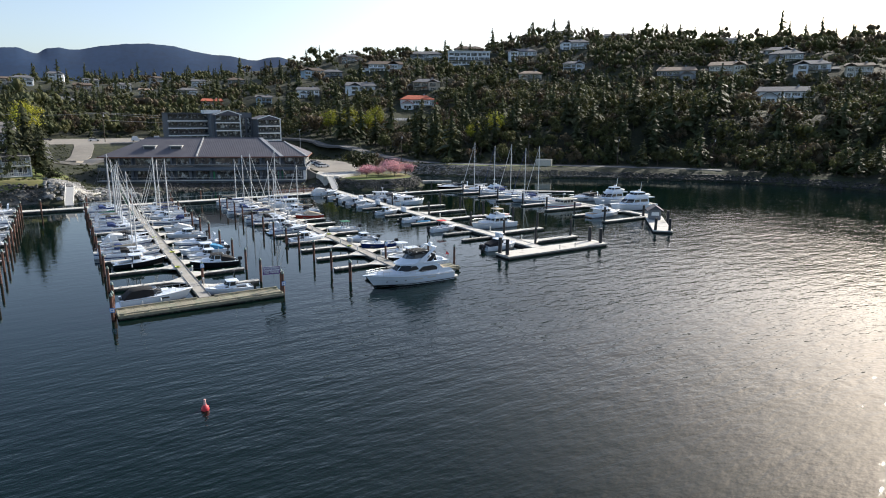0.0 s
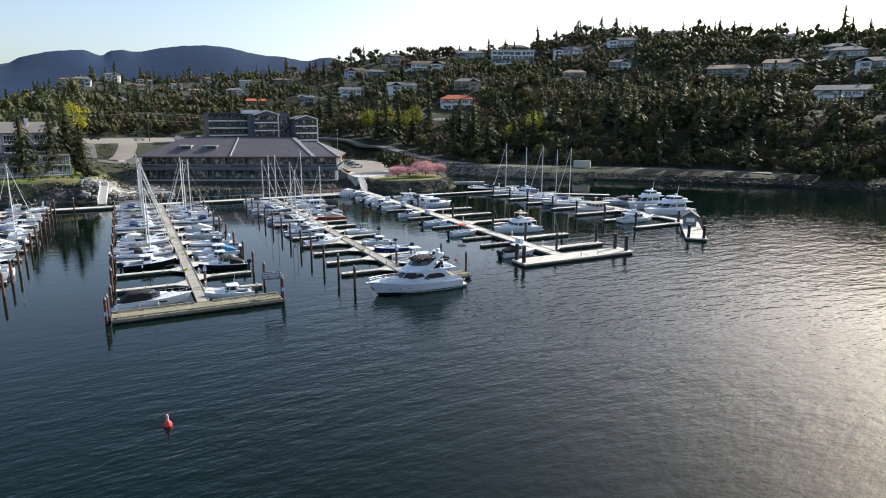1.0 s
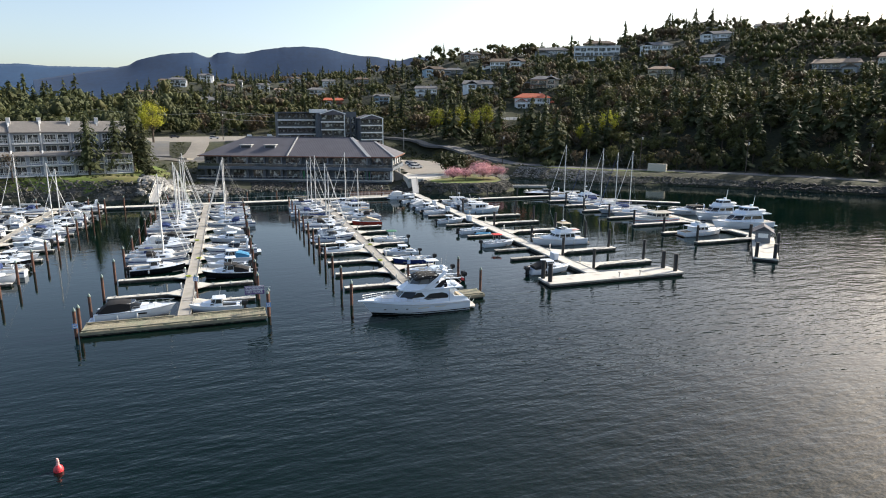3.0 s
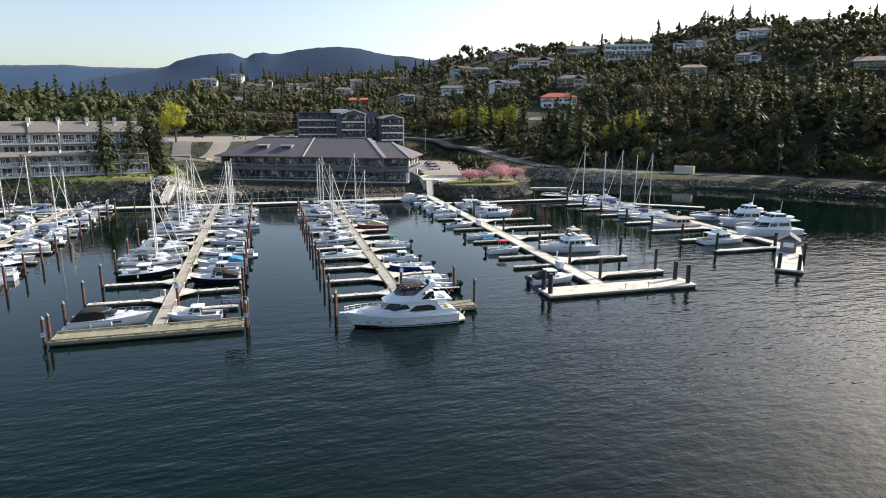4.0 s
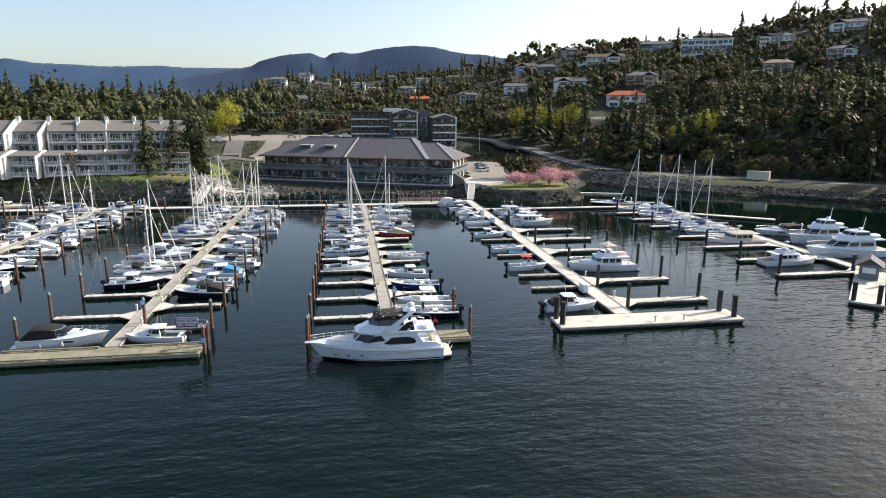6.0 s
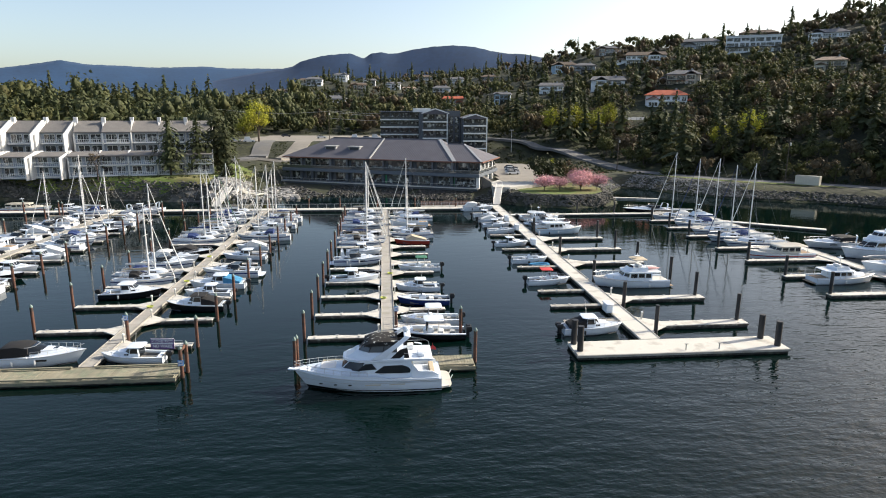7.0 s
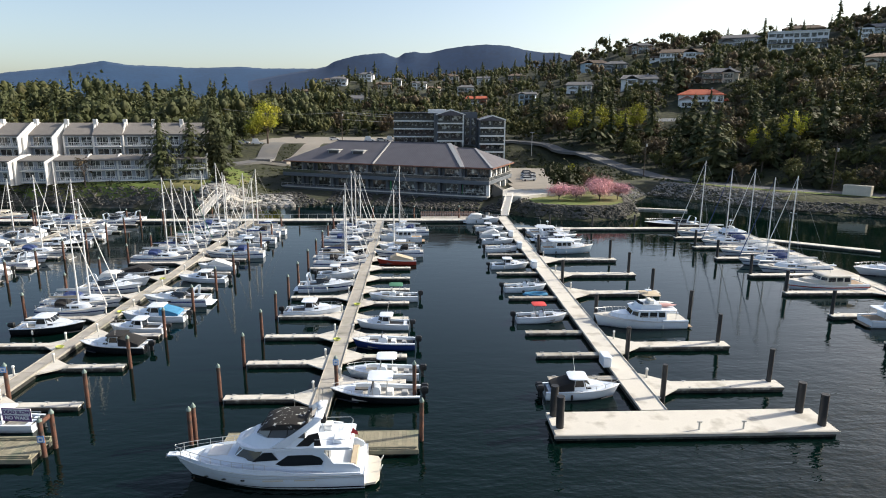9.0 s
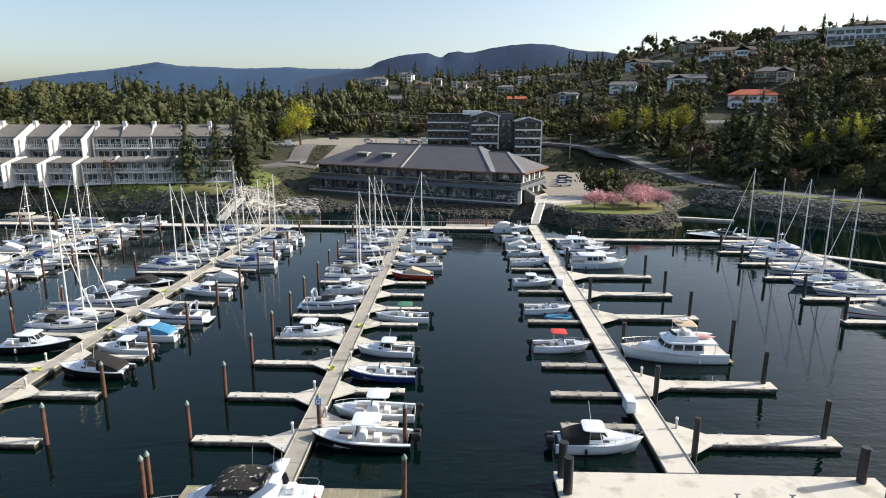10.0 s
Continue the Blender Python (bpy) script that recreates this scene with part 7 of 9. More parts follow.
def hill_house(x, y, wide, storeys, wall, roof, turn=0.0, flat=False):
    rnd = random.Random(int(x * 7 + y * 3))
    depth = min(wide * 0.55, 10)
    ob = thing("hillside_house", f"{wall} {storeys}-storey house with a {roof} roof among the trees", "house", Matrix.Translation((x, y, Z(x, y) - (0.3 if flat else 1.2))) @ Matrix.Rotation(radians(-turn), 4, "Z"), "hillside houses")
    tall = 3.1 if flat else 2.65
    h = tall * storeys + 0.4
    w2 = wide / 2
    side = rnd.choice((-1, 1))
    trim = rnd.choice((WHITE_TRIM, WHITE_TRIM, DARK_FRAME))
    part("wall", Geo().box(-w2, w2, 0, depth, -4, h, 0.02), WALLS[wall], ob)
    if flat:
        part("roof", Geo().box(-w2 - 0.5, w2 + 0.5, -0.6, depth + 0.5, h, h + 0.45, 0.05), WALLS[wall], ob)
        part("cornice", Geo().box(-w2 - 0.2, w2 + 0.2, -0.3, -0.01, h - 1.0, h - 0.75), WHITE_TRIM, ob)
    else:
        part("roof", hip_roof(-w2 - 0.8, w2 + 0.8, -1.0, depth + 0.8, h + 0.15, h + 0.15 + depth * 0.24, depth * rnd.choice((0.5, 0.5, 0.15))), ROOFS[roof], ob)
        part("chimney", Geo().box(w2 * 0.4, w2 * 0.4 + 0.9, depth * 0.5, depth * 0.5 + 0.9, h, h + depth * 0.24 + 0.9), WALLS["grey"], ob)
    # a bay under its own gable
    bw, bc = wide * 0.3, side * w2 * rnd.uniform(0.4, 0.62)
    bh = h - rnd.choice((0.0, 0.0, tall * 0.9)) if storeys > 1 else h
    if not flat:
        bay = part("bay", Geo().box(bc - bw / 2, bc + bw / 2, -2.0, -0.005, -4, bh, 0.02), WALLS[wall], ob)
        part("bay_roof", gable_roof(bc - bw / 2 - 0.5, bc + bw / 2 + 0.5, -2.6, depth * 0.4, bh + 0.2, bw * 0.3), ROOFS[roof], bay)
        for k in range(storeys):
            if 0.5 + tall * k + 2 < bh:
                glazing(ob, bc - bw * 0.36, bc + bw * 0.36, -2.02, 0.6 + tall * k, 2.35 + tall * k, 3, trim, bar=0.12)
    a, b = (-w2 + 0.5, bc - bw / 2 - 0.4) if side > 0 else (bc + bw / 2 + 0.4, w2 - 0.5)
    if flat:
        a, b = -w2 + 0.5, w2 - 0.5
    for k in range(storeys):
        c = a
        while c < b - 1.4:
            w = min(rnd.choice((1.6, 2.4, 3.4, 4.2)), b - c)
            low = rnd.choice((0.3, 0.8, 0.9)) + tall * k
            glazing(ob, c, c + w, -0.02, low, 2.4 + tall * k, 2 if w < 3 else 3, trim, bar=0.11)
            c += w + rnd.uniform(0.5, 1.3)
    if storeys > 1:
        d = part("deck", Geo().box(a - 0.3, b, -2.3, -0.01, tall, tall + 0.22, 0.02), trim, ob)
        g = Geo().box(a - 0.3, b, -2.3, -2.24, tall + 1.1, tall + 1.18)
        n = int((b - a) / 0.9)
        for i in range(n + 1):
            c = a - 0.3 + (b - a + 0.24) * i / n
            g.box(c, c + 0.06, -2.3, -2.24, tall + 0.2, tall + 1.12)
        part("deck_rail", g, trim, d)
        for c in (a, b - 0.3):
            part("deck_post", Geo().box(c - 0.1, c + 0.1, -2.25, -2.05, -4, tall), trim, d)
    if wide > 15 and not flat:
        gw, gx = wide * 0.24, -side * w2
        x0, x1 = (gx, gx + gw) if side < 0 else (gx - gw, gx)
        part("side_wing", Geo().box(x0, x1, depth * 0.25, depth * 0.9, -4, h * 0.55, 0.02), WALLS[wall], ob)
        part("wing_roof", hip_roof(x0 - 0.5, x1 + 0.5, depth * 0.25 - 0.6, depth * 0.9 + 0.4, h * 0.55 + 0.15, h * 0.55 + 1.5, gw * 0.4), ROOFS[roof], ob)
    return ob


for row in ((135.8, 234.5, 19, 2, "white", "red", 25), (229, 322, 31, 3, "white", "grey", 28, True), (262, 372, 24, 2, "brown", "brown", 30), (214, 361, 25, 2, "grey", "grey", 28), (171, 346, 25, 2, "white", "brown", 24),
            (130, 300, 19, 2, "white", "grey", 20), (153, 254, 16, 2, "cream", "grey", 28), (318, 404, 26, 2, "grey", "grey", 38), (262, 300, 21, 2, "white", "grey", 35), (220, 238, 14, 2, "cream", "tan", 38)):
    hill_house(*row)
for row in ((352, 362, 30, 2, "grey", "grey", 45), (294, 279, 26, 2, "white", "grey", 45), (251, 232, 17, 2, "white", "grey", 42), (378, 318, 28, 2, "white", "grey", 48), (276, 171, 27, 2, "grey", "tan", 52), (298, 153, 25, 2, "cream", "tan", 55),
            (396, 222, 20, 2, "white", "grey", 56), (321, 132, 22, 2, "grey", "grey", 58), (297, 103, 21, 2, "white", "grey", 60), (262, 95, 31, 2, "white", "grey", 58)):
    hill_house(row[0], row[1], row[2] * 0.8, *row[3:])
for row in ((301, 82, 15, 2, "cream", "brown", 62), (345, 151, 20, 1, "grey", "grey", 58), (71, 315, 12, 2, "blue", "grey", 15), (103, 324, 18, 2, "white", "grey", 18), (135, 360, 17, 2, "grey", "grey", 20), (82, 428, 15, 2, "grey", "brown", 12),
            (-38, 430, 25, 2, "grey", "grey", 4), (44, 415, 16, 2, "white", "grey", 8), (44, 335, 15, 2, "brown", "red", 8), (125, 374, 22, 2, "blue", "brown", 18)):
    hill_house(row[0], row[1], row[2] * 0.8, *row[3:])
for row in ((-107, 440, 14, 2, "cream", "brown", 0), (-92, 445, 13, 2, "grey", "grey", 0), (-20, 500, 20, 2, "brown", "brown", 0), (10, 520, 20, 2, "white", "grey", 4), (-60, 520, 22, 2, "white", "grey", 0), (-95, 540, 20, 1, "grey", "grey", 0), (-38, 545, 20, 2, "white", "grey", 5), (-72, 552, 18, 2, "cream", "brown", -4), (-12, 545, 18, 2, "white", "grey", 3), (-112, 556, 20, 2, "grey", "grey", -5), (-84, 500, 16, 2, "brown", "brown", 0), (22, 470, 15, 2, "cream", "tan", 6), (62, 470, 16, 2, "white", "grey", 8), (-58, 470, 18, 2, "grey", "grey", 0), (40, 540, 20, 2, "grey", "brown", 6), (160, 390, 23, 2, "brown", "grey", 24), (-150, 470, 20, 1, "white", "grey", -6)):
    hill_house(row[0], row[1], row[2] * 0.66, *row[3:])


# ---- trees ----
def leaf_material(name, colour, spread=0.35, through_light=0.3):
    """Foliage that differs from tree to tree and from clump to clump, and lets some light through."""
    m = bpy.data.materials.new(name)
    m.use_nodes = True
    n, l = m.node_tree.nodes, m.node_tree.links
    b = n["Principled BSDF"]
    b.inputs["Roughness"].default_value = 0.7
    b.inputs["Specular IOR Level"].default_value = 0.25
    info, geo = n.new("ShaderNodeObjectInfo"), n.new("ShaderNodeNewGeometry")
    big = n.new("ShaderNodeTexNoise")
    big.inputs["Scale"].default_value, big.inputs["Detail"].default_value = 0.11, 3
    l.new(geo.outputs["Position"], big.inputs["Vector"])
    add = n.new("ShaderNodeMath")
    add.operation, add.inputs[1].default_value = "MULTIPLY_ADD", 0.4
    l.new(geo.outputs["Random Per Island"], add.inputs[0])
    l.new(big.outputs["Fac"], add.inputs[2])
    add2 = n.new("ShaderNodeMath")
    l.new(add.outputs[0], add2.inputs[0])
    l.new(info.outputs["Random"], add2.inputs[1])
    mr = n.new("ShaderNodeMapRange")
    mr.inputs["From Min"].default_value, mr.inputs["From Max"].default_value = 0.4, 1.9
    mr.inputs["To Min"].default_value, mr.inputs["To Max"].default_value = 1 - spread, 1 + spread
    l.new(add2.outputs[0], mr.inputs["Value"])
    hue = n.new("ShaderNodeMapRange")
    hue.inputs["From Min"].default_value, hue.inputs["From Max"].default_value = 0.3, 0.7
    hue.inputs["To Min"].default_value, hue.inputs["To Max"].default_value = 0.48, 0.52
    l.new(big.outputs["Fac"], hue.inputs["Value"])
    hsv = n.new("ShaderNodeHueSaturation")
    hsv.inputs["Color"].default_value = (*colour, 1)
    l.new(mr.outputs[0], hsv.inputs["Value"])
    l.new(hue.outputs[0], hsv.inputs["Hue"])
    l.new(hsv.outputs[0], b.inputs["Base Color"])
    tr, mix, out = n.new("ShaderNodeBsdfTranslucent"), n.new("ShaderNodeMixShader"), n["Material Output"]
    l.new(hsv.outputs[0], tr.inputs["Color"])
    mix.inputs[0].default_value = through_light
    l.new(b.outputs[0], mix.inputs[1])
    l.new(tr.outputs[0], mix.inputs[2])
    l.new(mix.outputs[0], out.inputs["Surface"])
    return m


FIR = leaf_material("fir_needles", (0.053, 0.062, 0.027), 0.5)
OLIVE = leaf_material("olive_foliage", (0.084, 0.088, 0.031), 0.42)
BROWN = leaf_material("bare_brown_twigs", (0.11, 0.086, 0.05), 0.45)
SPRING = leaf_material("yellow_green_leaves", (0.30, 0.30, 0.035), 0.4)
PINK = leaf_material("cherry_blossom", (0.60, 0.34, 0.37), 0.3)
SHRUB = leaf_material("dark_shrub", (0.042, 0.052, 0.02), 0.5)
BARK = material("grey_brown_bark", (0.09, 0.07, 0.055), 0.95, vary=0.3, scale=1, fine=10, bump=0.4)


def clump(v, f, p, down, across, size):
    """One bent spray of leaves or needles: four corners round p."""
    nrm = down.cross(across) * (0.25 * size)
    b = len(v)
    v += [tuple(p + down * size * 1.1), tuple(p + across * size * 0.8 + nrm), tuple(p - down * size * 0.8), tuple(p - across * size * 0.8 + nrm)]
    f.append((b, b + 1, b + 2, b + 3))


def jitter(d, amount, rnd):
    return (d + Vector((rnd.uniform(-1, 1), rnd.uniform(-1, 1), rnd.uniform(-1, 1))) * amount).normalized()


def core(v, f, rings, rnd, n=6):
    """A closed heart inside a crown: rings of (centre, radius)."""
    b = len(v)
    for c, r in rings:
        for k in range(n):
            q, a = r * rnd.uniform(0.78, 1.18), 6.2832 * k / n
            v.append((c[0] + q * math.cos(a), c[1] + q * math.sin(a), c[2] + 0.12 * r * rnd.uniform(-1, 1)))
    f += [(b + j * n + k, b + j * n + (k + 1) % n, b + j * n + n + (k + 1) % n, b + j * n + n + k) for j in range(len(rings) - 1) for k in range(n)]


def fir_crown(rnd, h, boughs, spread=0.2, start=0.14, ragged=0.5, sprays=3, fat=1.0):
    """Uneven drooping boughs at all heights round a stem, long and short ones mixed, each with side sprays, over a dark heart."""
    v, f = [], []
    lean, bend, blunt = rnd.uniform(0, 6.28), rnd.uniform(0.05, 0.3), rnd.uniform(0.7, 1.0)
    gap = [rnd.uniform(0.75, 1.2) for _ in range(9)]

    def reach_at(t):
        return h * spread * ((1.015 - t) ** blunt) * (0.55 + 0.45 * min(1, t / 0.22)) * gap[int(t * 8)]
    core(v, f, [((0, 0, h * (start + (0.985 - start) * t)), reach_at(t) * 0.2) for t in (0.02, 0.3, 0.6, 0.95)], rnd, 5)
    for i in range(boughs):
        t = min(0.99, ((i + rnd.random()) / boughs) ** 1.05)
        z = h * (start + (1 - start) * t)
        a = rnd.uniform(0, 6.2832)
        r = reach_at(t) * rnd.uniform(1 - ragged, 1 + ragged * 0.45) * (1 + bend * math.cos(a - lean))
        drop = rnd.uniform(-0.05, 0.75) * (1 - 0.7 * t)
        c, sn = math.cos(a), math.sin(a)

        def at(k, side, dz):
            return (c * r * k - sn * side, sn * r * k + c * side, z + dz)
        for j in range(sprays):
            k0 = (0.38, 0.68, 0.95)[j] + rnd.uniform(-0.12, 0.1)
            sd = rnd.uniform(-0.28, 0.28) * r * (j > 0)
            w, ln = fat * (0.17 * r + 0.016 * h) * rnd.uniform(0.6, 1.3), fat * (0.2 * r + 0.012 * h) * rnd.uniform(0.7, 1.3) / r
            hang = fat ** 0.7 * rnd.uniform(0.1, 1.5) * (0.16 * r + 0.02 * h)
            z0 = -drop * k0 * r
            b = len(v)
            v += [at(k0 - ln, sd * 0.6, z0 + hang * 0.6), at(k0, sd + w, z0 - hang * 0.2), at(k0 + ln, sd * 1.2, z0 - hang), at(k0, sd - w, z0 - hang * 0.2 + rnd.uniform(-0.3, 0.3) * w)]
            f.append((b, b + 1, b + 2, b + 3))
    return v, f


def leafy_crown(rnd, h, width, lobes, leaves, size, low=0.3, heart=0.55):
    """Leaf sprays gathered on uneven lobes; heart: how much of a lobe is closed foliage."""
    v, f = [], []
    centres = []
    for i in range(lobes):
        a, r = 2.4 * i + rnd.uniform(-0.6, 0.6), width * 0.5 * math.sqrt((i + 0.3) / lobes) * 0.76
        centres.append((r * math.cos(a), r * math.sin(a), h * rnd.uniform(low + 0.14, 0.93 - 0.5 * (r / width)), width * rnd.uniform(0.12, 0.23)))
        cx, cy, cz, cr = centres[-1]
        if heart:
            core(v, f, [((cx, cy, cz + cr * z * heart), cr * q * heart) for z, q in ((-1.1, 0.4), (-0.1, 1.1), (1.0, 0.35))], rnd, 5)
    for i in range(leaves):
        cx, cy, cz, cr = centres[i % lobes]
        d = Vector((rnd.gauss(0, 1), rnd.gauss(0, 1), rnd.gauss(0, 0.8) + 0.2)).normalized() * cr * rnd.uniform(0.5, 1.3)
        face = jitter(d.normalized() + Vector((0, 0, 0.25)), 0.6, rnd)
        down = face.cross(jitter(Vector((0.2, 0.1, 1)), 0.6, rnd)).normalized()
        clump(v, f, Vector((cx, cy, cz)) + d, down, face.cross(down), size * rnd.uniform(0.55, 1.45))
    return v, f, centres


def as_mesh(name, v, f, mat):
    me = bpy.data.meshes.new(name)
    me.from_pydata(v, [], f)
    me.materials.append(mat)
    return me


TREE_KINDS, TREE_HEIGHT = {}, {}


def tree_kind(key, kind, mat, label, h, width, seed, detail=1.0, low=0.25, heart=0.55):
    rnd = random.Random(seed)
    TREE_HEIGHT[key] = h
    if kind == "fir":
        v, f = fir_crown(rnd, h, int(120 * detail), width / h / 2 * 1.25, rnd.uniform(0.06, 0.2), 0.6, 3, 1.0 / detail ** 0.75)
        trunk = Geo().tube([(0, 0, -1), (0, 0, h * 0.5), (0, 0, h * 0.95)], h * 0.018 + 0.06, 6, 0.03)
    else:
        v, f, centres = leafy_crown(rnd, h, width, max(8, int(12 * detail ** 0.5)), int(560 * detail), width * 0.040 / max(0.8, detail) ** 0.5, low, heart)
        trunk = Geo().tube([(0, 0, -1), (0.1, 0.05, h * 0.2), (0, 0.1, h * 0.45)], h * 0.022 + 0.05, 7, h * 0.012 + 0.03)
        for cx, cy, cz, cr in centres:
            trunk.tube([(0.05, 0.08, h * rnd.uniform(0.18, 0.42)), (cx * 0.5, cy * 0.5, cz * 0.75), (cx, cy, cz)], h * 0.009 + 0.02, 5, 0.02)
    TREE_KINDS[key] = (trunk.mesh("trunk", BARK), as_mesh("crown", v, f, mat), label, "conifer" if kind == "fir" else "tree")


for i, (h, w) in enumerate(((17, 8.5), (20, 9.5), (14, 7.5), (18, 8.0), (11, 6.5))):
    tree_kind(f"fir{i}", "fir", FIR, "dark green fir tree with drooping boughs", h, w, 10 + i)
for i, (h, w) in enumerate(((10, 8.5), (8, 7.0), (12, 9.0), (6.5, 6.5))):
    tree_kind(f"olive{i}", "leafy", OLIVE, "olive green broadleaf tree with a rounded crown", h, w, 20 + i)
for i, (h, w) in enumerate(((9, 7), (11, 8))):
    tree_kind(f"brown{i}", "leafy", BROWN, "brownish tree in bud on the slope", h, w, 30 + i, 0.8)
tree_kind("spring0", "leafy", SPRING, "tall tree in bright yellow-green spring leaf", 15, 9, 41, 4.0, 0.25, 0.3)
tree_kind("spring1", "leafy", SPRING, "tree in yellow-green spring leaf", 12, 8, 42, 3.5, 0.25, 0.3)
tree_kind("cherry0", "leafy", PINK, "cherry tree in full pink blossom", 5.2, 8.2, 51, 5.0, 0.42, 0.35)
tree_kind("cherry1", "leafy", PINK, "small cherry tree in pink blossom", 4.2, 6.4, 52, 4.0, 0.42, 0.35)
tree_kind("bigfir0", "fir", FIR, "tall dark fir standing before the houses", 20, 12.5, 61, 2.6)
tree_kind("bigfir1", "fir", FIR, "tall slender fir with a bare lower stem", 23, 11, 62, 2.4)
tree_kind("pine0", "leafy", SHRUB, "dark spreading pine on the small lawn", 6.5, 9, 63, 2.5)
tree_kind("shrub0", "leafy", SHRUB, "dense dark shrub on the bank", 3.0, 4.5, 71, 0.7)
tree_kind("dead0", "leafy", BROWN, "leaning leafless brown tree on the lawn", 9, 6, 72, 0.2, 0.25, 0.0)


def plant(key, x, y, scale=1.0, z=None, group="trees"):
    trunk, crown, label, cat = TREE_KINDS[key]
    s = scale
    ob = thing("conifer" if cat == "conifer" else "tree", label, cat, Matrix.Translation((x, y, (Z(x, y) if z is None else z) - 0.1)) @ Matrix.Rotation(random.uniform(0, 6.28), 4, "Z") @ Matrix.Scale(s, 4), group)
    part("trunk", trunk, None, ob)
    part("crown", crown, None, ob)
    return ob


for key, x, y, s in (("cherry1", 43.0, 101.5, 0.95), ("cherry1", 47.2, 102.0, 0.85), ("cherry0", 53.0, 101.5, 0.8), ("cherry0", 58.0, 103.0, 0.8), ("cherry0", 54.7, 107.5, 0.95), ("pine0", 46.8, 114.6, 1.3), ("brown0", 53.2, 116.4, 0.8),
                     ("spring0", 73.5, 211, 0.95), ("spring0", 81, 205, 1.1), ("spring1", 88, 200, 1.2), ("spring0", 99, 212, 1.05), ("spring1", 119, 152, 1.0), ("spring1", 127, 147, 1.15), ("spring0", -51, 205, 1.25), ("spring1", -56, 203, 1.0),
                     ("bigfir0", -59.6, 120.0, 0.85), ("bigfir1", -53.0, 124.5, 0.72), ("bigfir1", -49.5, 131.0, 0.9), ("bigfir1", -46.0, 127.0, 0.66), ("bigfir0", -52.5, 137.0, 0.8), ("dead0", -77.0, 114.5, 1.0)):
    plant(key, x, y, s)
for key, x, y, s in (("spring1", 58, 152, 0.4), ("spring1", 36, 150, 0.5), ("shrub0", -46, 124, 1.2), ("shrub0", -44, 118, 1.0), ("olive1", -48, 128, 0.8), ("shrub0", 90, 128, 1.2), ("shrub0", 62, 150, 0.6)):
    plant(key, x, y, s)
# tall firs that break the skyline
for key, x, y, s in (("fir1", 95, 392, 1.05), ("fir1", 104, 386, 0.9), ("fir3", 144, 331, 1.05), ("fir1", 246, 360, 0.95), ("fir3", 252, 356, 0.9), ("fir1", 300, 318, 0.9), ("fir1", 360, 250, 1.1), ("fir1", 367, 244, 1.15), ("fir3", 332, 300, 1.0),
                     ("fir1", -88, 330, 1.15), ("fir3", -80, 336, 1.1), ("fir1", -72, 328, 1.0), ("fir1", -150, 300, 1.1), ("fir3", -60, 380, 1.1), ("fir1", 20, 380, 0.9), ("fir3", 330, 170, 1.0), ("fir1", 372, 214, 1.2), ("fir0", 380, 204, 1.1), ("fir1", 318, 330, 1.1), ("fir3", 326, 322, 1.2), ("fir1", 398, 178, 1.2), ("fir0", 404, 170, 1.2), ("olive2", 290, 330, 1.2), ("fir0", 284, 344, 1.0)):
    plant(key, x, y, s * (0.72 if x > 240 else 0.9))

OPEN_GROUND = [[(28, 112), (62, 112), (66, 118), (75, 130), (92, 122), (112, 104), (130, 92), (146, 92), (98, 140), (86, 168), (76, 194), (64, 212), (48, 220), (28, 212)],
               [(-72, 144), (-30, 140), (-20, 166), (-8, 190), (32, 196), (32, 268), (-66, 272), (-64, 228), (-56, 200), (-60, 160)]]
KEEP_OFF = [(48, 105, 15), (145, 90, 9), (158, 74, 9), (168, 60, 8), (26, 196, 22), (10, 200, 26)]
CLEARINGS = [((20.6, 117.85, -23.55), (-62, 14, -30, 36)), ((-64.6, 120, 13), (-100, 24, -30, 22)), ((0, 0, 0), (-4, 44, 168, 222)), ((0, 0, 0), (-68, 16, 186, 258)), ((0, 0, 0), (104, 140, 208, 232)), ((229, 322, -28), (-16, 16, -24, 0))]
HOMES = [o for o in scene.objects if o.name.startswith("hillside_house")]
HOUSES = np.array([np.array(o.matrix_basis.inverted())[:2] for o in HOMES])
HOUSE_Z = np.array([o.location.z for o in HOMES])


def within(poly, x, y):
    hit = False
    for (ax, ay), (bx, by) in zip(poly, poly[1:] + poly[:1]):
        if (ay > y) != (by > y) and x < (bx - ax) * (y - ay) / (by - ay) + ax:
            hit = not hit
    return hit


def segment_distance(a, b, x, y):
    dx, dy = b[0] - a[0], b[1] - a[1]
    t = min(1.0, max(0.0, ((x - a[0]) * dx + (y - a[1]) * dy) / (dx * dx + dy * dy)))
    return math.hypot(x - a[0] - t * dx, y - a[1] - t * dy)


def head_room(x, y, z):
    """Tallest a tree may be so that the camera still sees the house behind it."""
    q = HOUSES @ np.array((x, y, 0, 1))
    below = (np.abs(q[:, 0]) < 12) & (q[:, 1] < 2) & (q[:, 1] > -60)
    return float(np.min(HOUSE_Z[below] + 1.6 + 0.05 * np.abs(q[below, 1]) - z)) if below.any() else 99.0


def free_spot(x, y, pad=0.0):
    for cx, cy, r in KEEP_OFF:
        if (x - cx) ** 2 + (y - cy) ** 2 < r * r:
            return False
    if any(within(poly, x, y) for poly in OPEN_GROUND):
        return False
    for (ox, oy, turn), (x0, x1, y0, y1) in CLEARINGS:
        c, s = math.cos(radians(turn)), math.sin(radians(turn))
        lx, ly = (x - ox) * c + (y - oy) * s, -(x - ox) * s + (y - oy) * c
        if x0 < lx < x1 and y0 < ly < y1:
            return False
    q = HOUSES @ np.array((x, y, 0, 1))
    return not np.any((np.abs(q[:, 0]) < 13) & (q[:, 1] > -8 + pad * 0.5) & (q[:, 1] < 13))


